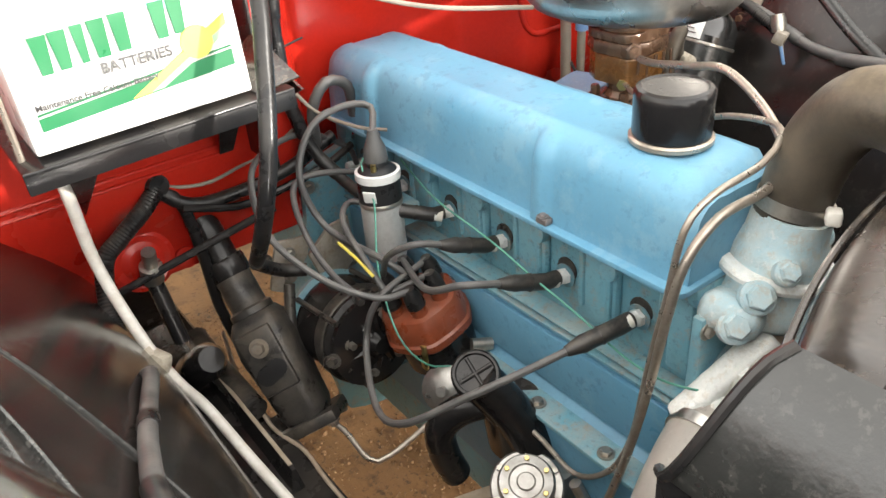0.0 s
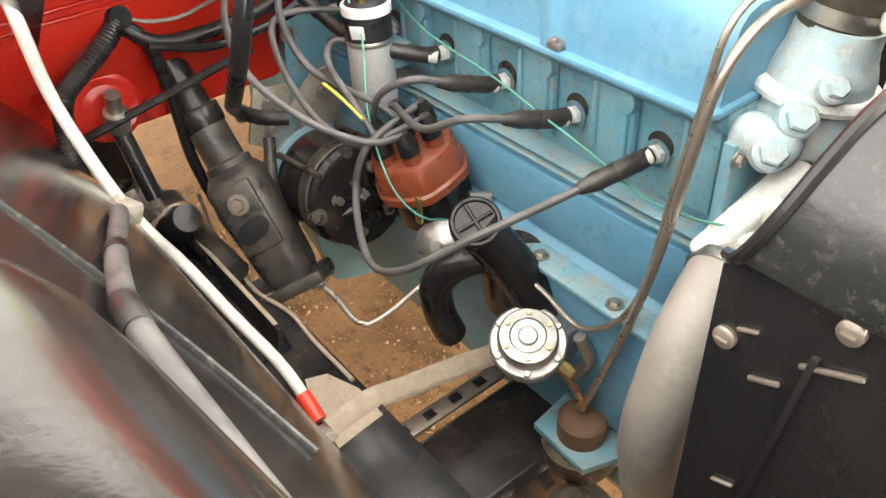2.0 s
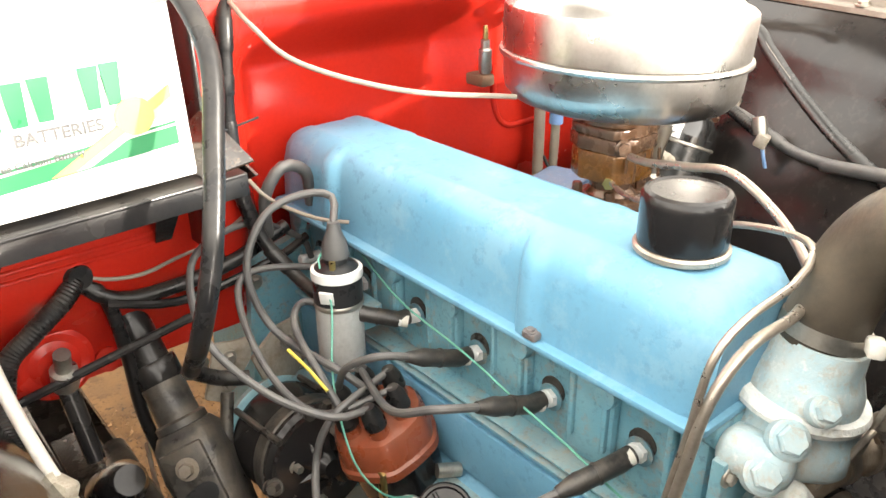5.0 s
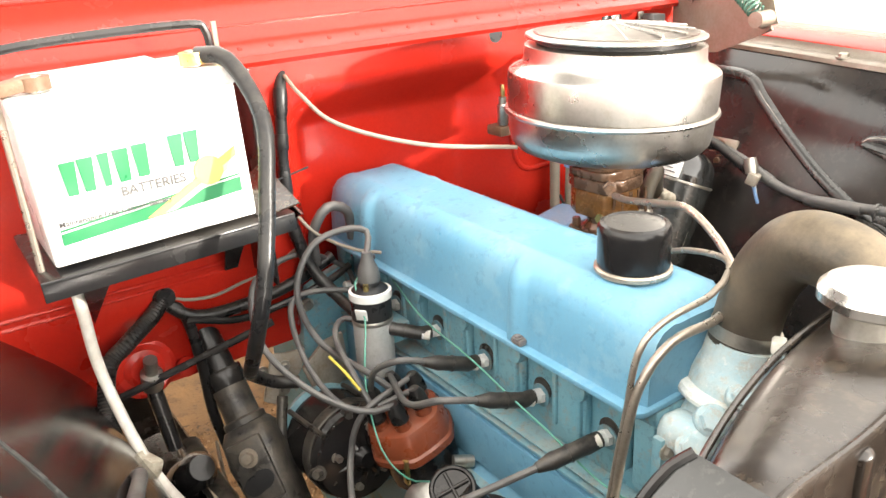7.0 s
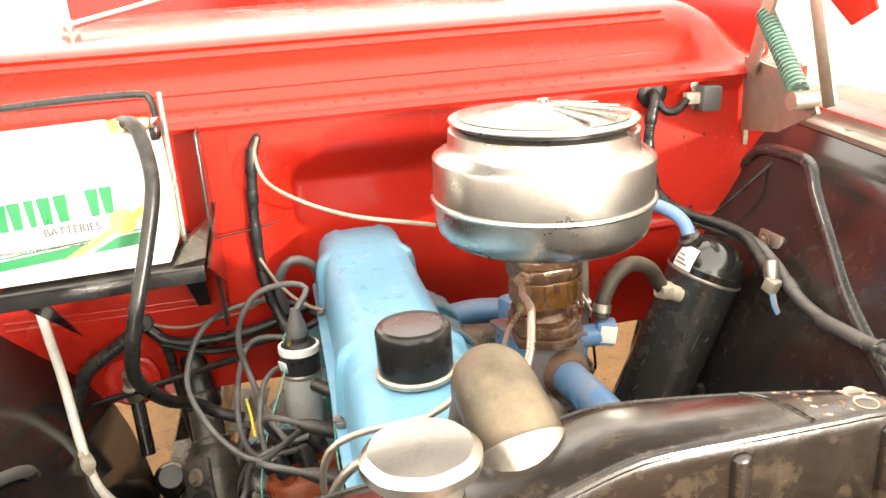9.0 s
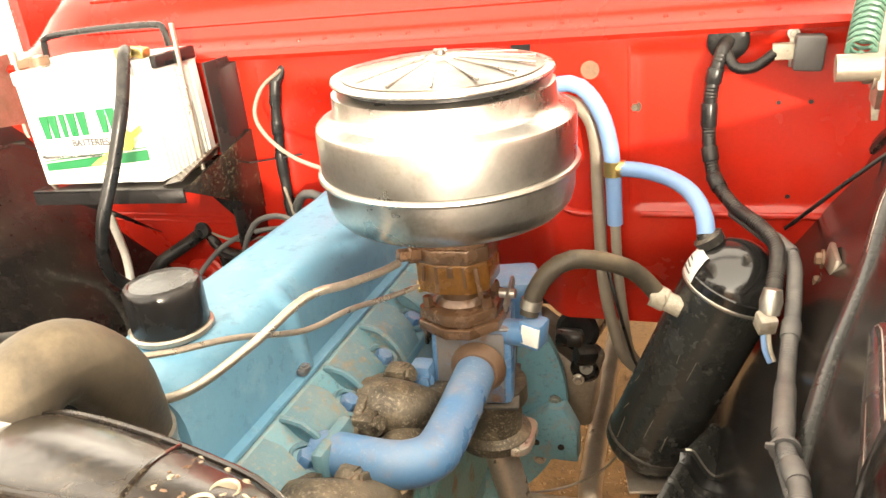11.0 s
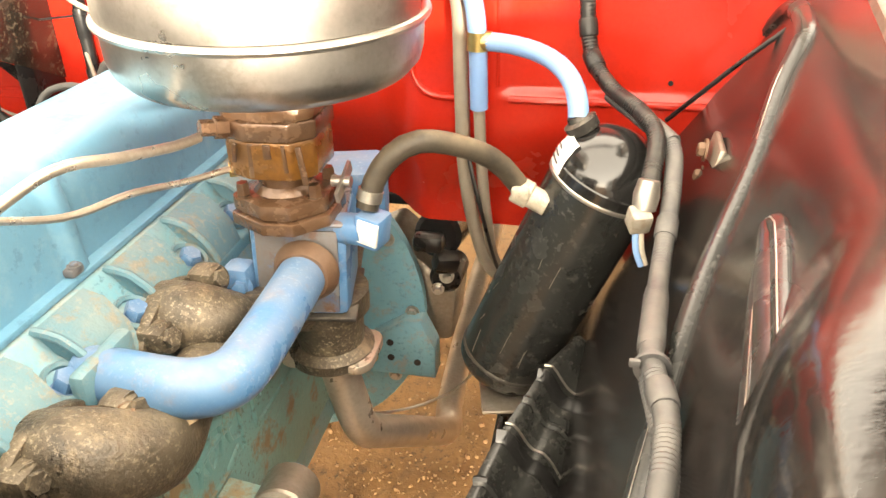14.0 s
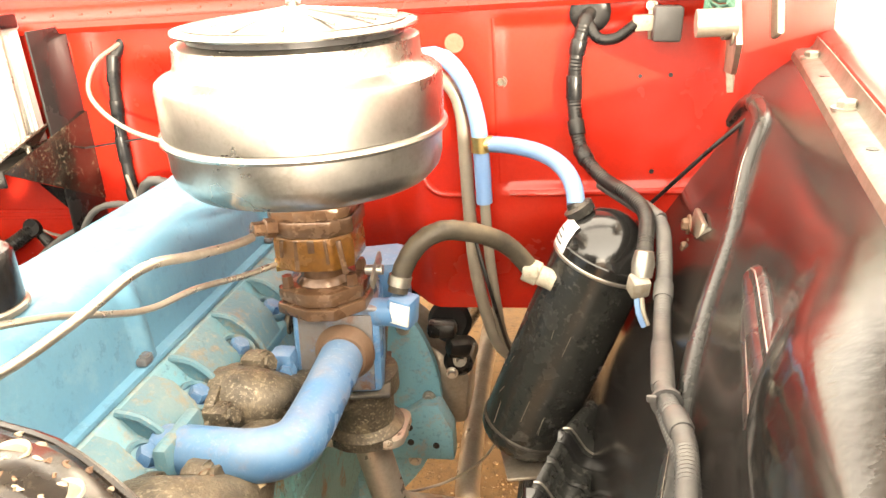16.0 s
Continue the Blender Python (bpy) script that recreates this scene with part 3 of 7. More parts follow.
ground_sheet()
wall("wall_east", (0.2, 9.0, 3.4), (3.6, 1.2, 1.7), "plain white plastered wall beside the truck")
# west and north walls are added, only to block and bounce sky light
wall("added_wall_west", (0.2, 9.0, 1.9), (-3.6, 1.2, 0.95), "plain pale wall added to bound the light beside the truck")
wall("added_wall_north", (7.4, 0.2, 3.4), (0, 5.8, 1.7), "plain pale wall added to bound the light behind the truck")
firewall()
cowl()
fender(1)
fender(-1)
hood()
cab()
frame_rail(-0.395, "black painted steel frame rail beside the steering gear")
frame_rail(0.455, "black painted steel frame rail beside the exhaust pipe")
crossmember()

# ---- the engine ----
EX = -0.022
engine = thing("engine", "blue painted inline six engine standing in the bay", "engine", (EX, 0.3, 0.42))


def valve_cover():
    prof = [(-0.076, 0.0), (-0.074, 0.03), (-0.071, 0.068), (-0.066, 0.086), (-0.056, 0.098), (-0.042, 0.1035), (-0.036, 0.1045), (-0.03, 0.1025), (0.0, 0.1035)]
    prof = prof + [(-u, v) for u, v in prof[-2::-1]]
    secs = []
    ys = [-0.034, -0.031, -0.024, -0.012, 0.02, 0.10, 0.142, 0.146, 0.150, 0.154, 0.158, 0.170, 0.174, 0.178, 0.182, 0.188, 0.25, 0.35, 0.45, 0.494, 0.500, 0.504, 0.508, 0.512, 0.522, 0.526, 0.530, 0.534, 0.54, 0.58, 0.615, 0.638, 0.645, 0.649]
    for y in ys:
        end = min(smooth(-0.036, -0.008, y), smooth(0.651, 0.629, y) if y > 0.5 else 1)
        step = smooth(0.152, 0.172, y) * (1 - smooth(0.506, 0.526, y))
        bead = smooth(0.146, 0.158, y) * (1 - smooth(0.170, 0.180, y)) + smooth(0.500, 0.510, y) * (1 - smooth(0.522, 0.534, y))
        sec = []
        for u, v in prof:
            k = 0.90 + 0.10 * end
            du = (-0.002 * step + 0.010 * bead) * (1 if u > 0 else -1) * smooth(0.050, 0.066, abs(u))
            sec.append((EX + u * k + du, y, 0.946 + v * (0.80 + 0.20 * end if v > 0.05 else 1)))
        secs.append(sec)
    c = part("valve_cover", loft(secs), BLUE, engine, "smooth blue pressed steel valve cover", 50)
    rim = [(EX + u, y) for u, y in [(a, b + 0.308) for a, b in rounded_rect(0.176, 0.696, 0.014)]]
    part("cover_flange", prism(rim, "z", 0.9395, 0.9462, 0.0015), BLUE, c)
    for y in (0.15, 0.50):
        for s in (-1, 1):
            part("cover_bolt", join(rbox((EX + s * 0.082, y, 0.951), (0.012, 0.018, 0.009), 0.003), hexbolt((EX + s * 0.084, y, 0.9555), (0, 0, 1), 0.0045, 0.004)), RUSTY_BLUE, c)


def breather():
    b = thing("breather_cap", "black painted oil breather cap on the valve cover", "breather cap", (EX, 0.052, 1.05))
    part("neck", lathe([(0.034, 0), (0.034, 0.006), (0.030, 0.01)], (EX, 0.052, 1.047), n=32), DULL_STEEL, b)
    part("rim", lathe([(0.040, 0.004), (0.0425, 0.006), (0.0425, 0.010), (0.040, 0.012)], (EX, 0.052, 1.047), n=40), STEEL_TUBE, b, "bare steel lower rim")
    part("can", lathe([(0.039, 0.0125), (0.0395, 0.014), (0.0395, 0.050), (0.0395, 0.056), (0.037, 0.060), (0.033, 0.0615), (0.0315, 0.060), (0.004, 0.0605)], (EX, 0.052, 1.047), n=40), BLACK, b)


def head_and_block():
    x0, x1 = -0.062, 0.100
    head = part("cylinder_head", join(
        prism([(x0, 0.80), (0.06, 0.80), (0.125, 0.83), (0.125, 0.885), (0.085, 0.915), (0.07, 0.9385), (x0 - 0.02, 0.9385), (x0 - 0.02, 0.92), (x0, 0.905)], "y", -0.04, 0.64, 0.003)), BLUE_CAST, engine, "dusty blue cast iron cylinder head", 30)
    for i in range(7):
        y = -0.017 + i * 0.1135
        part("side_pad", rbox((x0 - 0.005, y, 0.868), (0.014, 0.058 if i not in (0, 6) else 0.03, 0.098), 0.006), BLUE_CAST, head)
    for i in range(6):
        for dy in (-0.036, 0.036):
            part("side_rib", rbox((x0 - 0.010, 0.04 + 0.1135 * i + dy, 0.876), (0.014, 0.007, 0.076), 0.003), BLUE_CAST, head)
        part("side_boss", lathe([(0.012, 0), (0.0115, 0.010), (0.008, 0.012)], (x0 - 0.006, 0.078 + 0.1135 * i, 0.902), (-1, 0, 0.2), 18), BLUE_CAST, head)
        # thin dark disc on the head side where each plug sits
        part("plug_pocket", lathe([(0.0155, 0), (0.0155, 0.0016), (0.010, 0.0026)], (x0 - 0.0005, 0.04 + 0.1135 * i, 0.866), (-1, 0, 0), 24), GREASE, head, "flat dark disc around the plug")
    part("top_ledge", prism([(x0 - 0.018, 0.918), (x0, 0.905), (x0, 0.928), (x0 - 0.018, 0.928)], "y", -0.04, 0.64, 0.002), BLUE_CAST, head)
    # pads and sunk bolts of the manifold side
    for i in range(7):
        y = 0.0025 + i * 0.105 - 0.0525
        if i < 6:
            part("boss", loft([[(0.066, y + 0.0525 + u * 0.036, 0.9385), (0.092, y + 0.0525 + u * 0.034, 0.9325), (0.114, y + 0.0525 + u * 0.030, 0.912), (0.124, y + 0.0525 + u * 0.028, 0.886), (0.100, y + 0.0525 + u * 0.028, 0.87), (0.066, y + 0.0525 + u * 0.036, 0.88)] for u in (-1, -0.8, 0, 0.8, 1)]), BLUE_GRIMY, head, sharp=40)
            part("casting_ridge", tube([(0.070, y + 0.018, 0.9375), (0.094, y + 0.019, 0.9325), (0.115, y + 0.021, 0.911), (0.124, y + 0.024, 0.888)], 0.0045, 8), BLUE_GRIMY, head)
        part("bolt_cup", lathe([(0.021, -0.014), (0.021, 0.004), (0.0185, 0.0065), (0.0155, 0.0045), (0.0155, -0.004)], (0.104, y, 0.902), (0.5, 0, 0.86), 28), BLUE_GRIMY, head)
        part("head_bolt", hexbolt((0.1035, y, 0.9005), (0.5, 0, 0.86), 0.0115, 0.013), BLUE_PIPE, head)
    part("side_shelf", prism([(0.085, 0.80), (0.145, 0.80), (0.145, 0.845), (0.125, 0.872), (0.10, 0.89)], "y", -0.04, 0.64, 0.006), BLUE_GRIMY, head, "dusty blue manifold shelf")
    block = part("engine_block", join(
        prism([(-0.088, 0.70), (-0.088, 0.795), (-0.066, 0.80), (0.07, 0.80), (0.085, 0.79), (0.085, 0.62), (0.12, 0.60), (0.12, 0.50), (-0.125, 0.50), (-0.125, 0.68)], "y", -0.045, 0.645, 0.004)), BLUE, engine, "blue cast iron engine block", 30)
    part("gasket_ledge", prism([(-0.0945, 0.792), (-0.06, 0.792), (-0.06, 0.7955), (-0.0945, 0.7955)], "y", -0.045, 0.645, 0.001), BLUE_CAST, block)
    part("gasket_ledge", prism([(-0.092, 0.802), (-0.06, 0.802), (-0.06, 0.805), (-0.092, 0.805)], "y", -0.045, 0.645, 0.001), BLUE_CAST, block)
    part("side_cover", rbox((-0.0905, 0.30, 0.744), (0.008, 0.66, 0.078), 0.004), BLUE, block, "smooth blue side cover plate")
    part("lower_ledge", prism([(-0.136, 0.684), (-0.085, 0.684), (-0.085, 0.694), (-0.136, 0.691)], "y", -0.05, 0.645, 0.002), BLUE_CAST, block)
    for i in range(6):
        part("ledge_bolt", hexbolt((-0.121, 0.03 + 0.115 * i, 0.693), (0, 0, 1), 0.007, 0.006), DULL_STEEL, block)
    part("side_skin", prism([(0.0855, 0.5005), (0.132, 0.5005), (0.137, 0.60), (0.134, 0.66), (0.130, 0.798), (0.0855, 0.798)], "y", -0.042, 0.635, 0.004), TEAL, block, "grimy teal block side with rust stains")
    for y0, y1, z0, z1 in ((-0.02, 0.10, 0.655, 0.765), (0.135, 0.255, 0.655, 0.765), (0.29, 0.41, 0.655, 0.765)):
        loop = [(0.1325, y0 + 0.01, z1), (0.1325, y1 - 0.01, z1), (0.1325, y1, z1 - 0.012), (0.1325, y1, z0 + 0.012), (0.1325, y1 - 0.01, z0), (0.1325, y0 + 0.01, z0), (0.1325, y0, z0 + 0.012), (0.1325, y0, z1 - 0.012), (0.1325, y0 + 0.01, z1)]
        part("casting_rib", tube(loop, 0.0045, 8), TEAL, block)
        for k in range(4):
            y = y0 + 0.022 + 0.024 * k
            part("casting_mark", tube([(0.1325, y, z0 + 0.03), (0.1335, y + 0.006 * (-1) ** k, z0 + 0.055), (0.1325, y + 0.010, z1 - 0.03)], 0.0042, 8), TEAL, block)
        part("casting_mark", tube([(0.1325, y0 + 0.02, z0 + 0.052), (0.134, (y0 + y1) / 2, z0 + 0.058), (0.1325, y1 - 0.02, z0 + 0.05)], 0.0038, 8), TEAL, block)
    rib_rng = random.Random(11)
    for i in range(26):
        y, z = rib_rng.uniform(-0.03, 0.42), rib_rng.uniform(0.64, 0.785)
        part("casting_lump", rbox((0.1315, y, z), (rib_rng.uniform(0.006, 0.016), rib_rng.uniform(0.010, 0.04), rib_rng.uniform(0.008, 0.016)), 0.004, (rib_rng.uniform(-50, 50), 0, 0), 3), TEAL, block, sharp=60)
    for i in range(5):
        part("core_plug", lathe([(0.020, 0), (0.020, 0.003), (0.016, 0.003), (0.014, 0.001)], (0.1325, 0.05 + 0.13 * i, 0.70), (1, 0, 0), 24), TEAL, block)
    part("oil_pan", prism([(-0.115, 0.497), (0.11, 0.497), (0.105, 0.40), (0.07, 0.36), (-0.075, 0.36), (-0.11, 0.40)], "y", 0.02, 0.62, 0.006), BLUE_CAST, engine, "blue oil pan")
    # front plate, timing cover and pump
    part("front_plate", prism([(-0.135, 0.52), (0.13, 0.52), (0.13, 0.70), (0.095, 0.72), (0.095, 0.92), (-0.095, 0.92), (-0.095, 0.72), (-0.135, 0.70)], "y", -0.058, -0.0455, 0.002), BLUE_CAST, engine)
    part("plate_bolt", hexbolt((-0.086, -0.058, 0.905), (0, -1, 0), 0.007, 0.006), DULL_STEEL, engine)
    part("timing_cover", loft([[(EX + r * math.cos(a), y, 0.62 + r * 1.1 * math.sin(a)) for a in [j * math.pi / 12 for j in range(24)]] for r, y in ((0.115, -0.0585), (0.11, -0.075), (0.09, -0.083))]), BLUE_CAST, engine)
    part("water_pump", lathe([(0.075, 0), (0.07, 0.012), (0.05, 0.02), (0.036, 0.035), (0.03, 0.06)], (EX, -0.059, 0.80), (0, -1, 0), 30), BLUE_GRIMY, engine, "pale dusty water pump housing")
    part("pump_plate", rbox((-0.070, -0.080, 0.842), (0.060, 0.030, 0.125), 0.009, (10, 50, -8), 3), CRUST, engine, "pale chalky pump bracket")
    for dx, dz in ((-0.066, 0.862), (-0.093, 0.830)):
        part("plate_bolt", join(lathe([(0.017, 0), (0.017, 0.004), (0.014, 0.006)], (dx - 0.004, -0.094, dz), (-0.45, -0.8, 0.4), 24), hexbolt((dx - 0.007, -0.099, dz + 0.002), (-0.45, -0.8, 0.4), 0.011, 0.009, False)), CRUST, engine, "corroded white bolt head")
    for s in (-1, 1):
        part("pump_boss", rbox((EX + s * 0.055, -0.072, 0.835), (0.042, 0.028, 0.045), 0.008), CRUST, engine, "pale corroded boss")
        part("pump_bolt", hexbolt((EX + s * 0.055, -0.086, 0.835), (0, -1, 0), 0.011, 0.009), DULL_STEEL, engine)


def bellhousing():
    shell = lathe([(0.25, 0), (0.285, 0.004), (0.285, 0.02), (0.27, 0.03), (0.25, 0.05), (0.20, 0.16), (0.15, 0.2)], (EX, 0.648, 0.60), (0, 1, 0), 56)
    for v in shell.verts:
        if v.co.x < -0.15:
            v.co.x = -0.15 + (v.co.x + 0.15) * 0.15
    b = part("bell_housing", shell, BLUE_CAST, engine, "pale blue bell housing")
    part("foot", prism([(0.175, 0.49), (0.285, 0.49), (0.285, 0.55), (0.262, 0.60), (0.235, 0.60), (0.175, 0.56)], "y", 0.62, 0.66, 0.003), BLUE_CAST, b, "blue mounting foot")
    for x, z in ((0.21, 0.555), (0.21, 0.525), (0.255, 0.52)):
        part("foot_hole", lathe([(0.006, 0), (0.006, 0.0015)], (x, 0.6195, z), (0, -1, 0), 12), BLACK_PLASTIC, b)
    for i in range(9):
        a = radians(-30 + 30 * i)
        part("bell_bolt", hexbolt((EX + 0.265 * math.cos(a), 0.647, 0.60 + 0.265 * math.sin(a)), (0, -1, 0), 0.008, 0.007), DULL_STEEL, b)


def thermostat():
    ax = Vector((0.12, -0.1, 1)).normalized()
    base = Vector((0.0, -0.058, 0.885))

    def lumpy(a, h):
        return 1 + 0.05 * math.cos(3 * a + 40 * h) + 0.03 * math.cos(7 * a)
    t = part("thermostat_housing", join(
        lathe([(0.030, 0.004), (0.052, 0.010), (0.058, 0.018), (0.057, 0.035), (0.050, 0.046), (0.051, 0.052)], base, ax, 48, lumpy),
        rbox((-0.050, -0.062, 0.912), (0.075, 0.062, 0.040), 0.016, (8, 22, 20), 3), rbox((0.050, -0.062, 0.925), (0.060, 0.055, 0.045), 0.016, (0, -8, -10), 3)),
        PALE_BLUE, engine, "pale blue chalky thermostat housing", 50)
    part("upper_flange", lathe([(0.050, 0.0535), (0.056, 0.055), (0.0575, 0.060), (0.055, 0.0655), (0.049, 0.067)], base, ax, 48, lambda a, h: 1 + 0.04 * math.cos(2 * a + 0.6)), CRUST, t, "crusted white flange")
    part("outlet", lathe([(0.048, 0.0672), (0.047, 0.078), (0.043, 0.088), (0.039, 0.096), (0.037, 0.12)], base, ax, 48, lambda a, h: 1 + 0.025 * math.cos(3 * a + 1)), PALE_BLUE, t)
    for p, r in (((-0.078, -0.082, 0.918), 0.017), ((-0.058, -0.088, 0.945), 0.017), ((-0.034, -0.100, 0.968), 0.013), ((0.066, -0.074, 0.955), 0.014)):
        part("housing_bolt", join(hexbolt(p, (-0.5, -0.6, 0.6), r * 0.75, 0.010, False), lathe([(r, -0.010), (r, 0.001), (r * 0.85, 0.003)], p, (-0.5, -0.6, 0.6), 20)), PALE_BLUE, t)


def spark_plugs():
    for i in range(6):
        y = 0.04 + 0.1135 * i
        p = part("spark_plug", join(lathe([(0.0105, 0), (0.0105, 0.008)], (-0.066, y, 0.858), (-1, 0, 0.12), 6),
                 lathe([(0.009, 0.008), (0.0075, 0.012), (0.0075, 0.032), (0.006, 0.034)], (-0.066, y, 0.858), (-1, 0, 0.12), 16)), WHITE, engine, "white porcelain spark plug")
        part("plug_well", lathe([(0.0155, 0), (0.0155, 0.0015), (0.0125, 0.0015)], (-0.0655, y, 0.858), (-1, 0, 0), 20), BLUE_GRIMY, p)


valve_cover()
breather()
head_and_block()
bellhousing()
thermostat()
spark_plugs()


# ---- air cleaner, carburettor, manifolds ----
AX, AY = 0.207, 0.308


def air_cleaner():
    a = thing("air_cleaner", "round brushed steel air cleaner standing on the carburettor", "air cleaner", (AX, AY, 1.096))
    tilt = (0.03, -0.02, 1)
    body = [(0.06, 0.0), (0.118, 0.002), (0.134, 0.008), (0.143, 0.018), (0.146, 0.03), (0.147, 0.056)]
    part("lower_bowl", lathe(body, (AX, AY, 1.096), tilt, 72), STEEL, a, "dull steel lower bowl")
    part("seam", lathe([(0.147, 0.0562), (0.1525, 0.058), (0.1535, 0.061), (0.1525, 0.064), (0.149, 0.0655)], (AX, AY, 1.096), tilt, 72), STEEL, a)
    part("upper_body", lathe([(0.149, 0.066), (0.1495, 0.112), (0.1485, 0.117), (0.144, 0.121), (0.134, 0.125), (0.1295, 0.129), (0.1275, 0.135), (0.1265, 0.152), (0.122, 0.154), (0.05, 0.155)], (AX, AY, 1.096), tilt, 72), STEEL, a, "polished steel upper body")
    part("intake_gap", lathe([(0.112, 0.1552), (0.112, 0.1615)], (AX, AY, 1.096), tilt, 48), BLACK_PLASTIC, a)

    lid_prof = [(0.120, 0.162), (0.1255, 0.1625), (0.1265, 0.1645), (0.1255, 0.167), (0.119, 0.1685), (0.115, 0.168), (0.085, 0.172), (0.05, 0.176), (0.022, 0.179), (0.012, 0.1835), (0.004, 0.184)]
    lid = lathe(lid_prof, (AX, AY, 1.096), tilt, 72)
    part("lid", lid, STEEL, a, "shallow domed steel lid")
    part("lid_top", lathe([(0.1145, 0.1684), (0.1145, 0.1695), (0.085, 0.1735), (0.05, 0.1775), (0.0225, 0.1802)], (AX, AY, 1.096), tilt, 72), TIN_DARK, a, "dark creased top of the lid")
    for i in range(14):
        ang = 2 * math.pi * i / 14
        p0 = Vector((AX + 0.016 * math.cos(ang), AY + 0.016 * math.sin(ang), 1.096 + 0.1808))
        p1 = Vector((AX + 0.108 * math.cos(ang) + 0.0045, AY + 0.108 * math.sin(ang) - 0.003, 1.096 + 0.1698))
        part("lid_crease", tube([p0, p1], 0.0016, 6, 0.03), STEEL, a)
    part("wing_nut", join(lathe([(0.006, 0), (0.005, 0.006), (0.003, 0.007)], (AX + 0.005, AY - 0.003, 1.278), tilt, 16), rbox((AX + 0.005, AY - 0.003, 1.2835), (0.016, 0.003, 0.005), 0.0012)), TIN_DARK, a)


BOWL = ((-0.043, -0.036), (-0.016, -0.046), (0.026, -0.044), (0.046, -0.026), (0.046, 0.026), (0.026, 0.042), (-0.034, 0.042), (-0.047, 0.017))


def carburettor():
    c = thing("carburettor", "fuel stained amber carburettor under the air cleaner", "carburettor", (AX, AY, 0.94))
    part("throat", lathe([(0.045, 0), (0.045, 0.035), (0.05, 0.038)], (AX, AY, 1.060), n=32), CARB_DARK, c)
    part("top_casting", prism([(AX + u, AY + v) for u, v in rounded_rect(0.096, 0.086, 0.02, 3)], "z", 1.0605, 1.073, 0.002), CARB_DARK, c)
    part("float_bowl", prism([(AX + u, AY + v) for u, v in BOWL], "z", 1.000, 1.040, 0.004), CARB, c, "amber fuel stained float bowl")
    part("bowl_cover", prism([(AX + u * 1.06, AY + v * 1.06) for u, v in BOWL], "z", 1.0405, 1.060, 0.003), CARB_DARK, c, "oily brown bowl cover")
    for i, h in enumerate((0.02, 0.035, 0.015, 0.028, 0.04)):
        part("fuel_streak", rbox((AX - 0.03 + 0.017 * i, AY - 0.0445, 1.038 - h / 2), (0.004 + 0.002 * (i % 3), 0.003, h), 0.001, (0, 6 - 3 * i, 8)), CARB_DARK, c)
    part("neck", lathe([(0.034, 0), (0.028, 0.008), (0.030, 0.024)], (AX, AY, 0.9765), n=24), CARB_DARK, c)
    part("base_flange", prism([(AX + u, AY + v) for u, v in ((-0.048, -0.030), (-0.008, -0.052), (0.022, -0.050), (0.050, -0.020), (0.050, 0.030), (0.026, 0.042), (-0.044, 0.038))], "z", 0.9585, 0.976, 0.004), CARB_DARK, c)
    part("insulator", prism([(AX + u, AY + v) for u, v in ((-0.050, -0.032), (-0.008, -0.055), (0.024, -0.053), (0.052, -0.022), (0.052, 0.032), (0.028, 0.044), (-0.046, 0.040))], "z", 0.944, 0.9575, 0.002), CARB_DARK, c)
    for u, v in ((-0.036, -0.027), (0.038, -0.020), (-0.034, 0.028), (0.036, 0.026)):
        part("flange_bolt", hexbolt((AX + u, AY + v, 0.975), (0, 0, 1), 0.007, 0.014), CARB_DARK, c)
    for u in (-0.03, 0.0, 0.028):
        part("bowl_screw", hexbolt((AX + u, AY - 0.036, 1.060), (0, 0, 1), 0.005, 0.004), CARB_DARK, c)
    part("fuel_union", lathe([(0.011, 0), (0.011, 0.012), (0.008, 0.013), (0.008, 0.026)], (AX - 0.036, AY - 0.040, 1.052), (-0.6, -0.6, 0.15), 6), CARB_DARK, c, "oily fuel union")
    part("vacuum_union", lathe([(0.008, 0), (0.008, 0.016)], (0.176, 0.284, 1.004), (-0.8, -0.4, 0), 6), BRASS, c, "brass vacuum union")
    part("throttle_lever", join(rbox((AX + 0.062, AY + 0.0, 0.985), (0.004, 0.05, 0.014), 0.001, (20, 0, 0)), lathe([(0.006, 0), (0.006, 0.02)], (AX + 0.05, AY, 0.985), (1, 0, 0), 12)), DULL_STEEL, c)


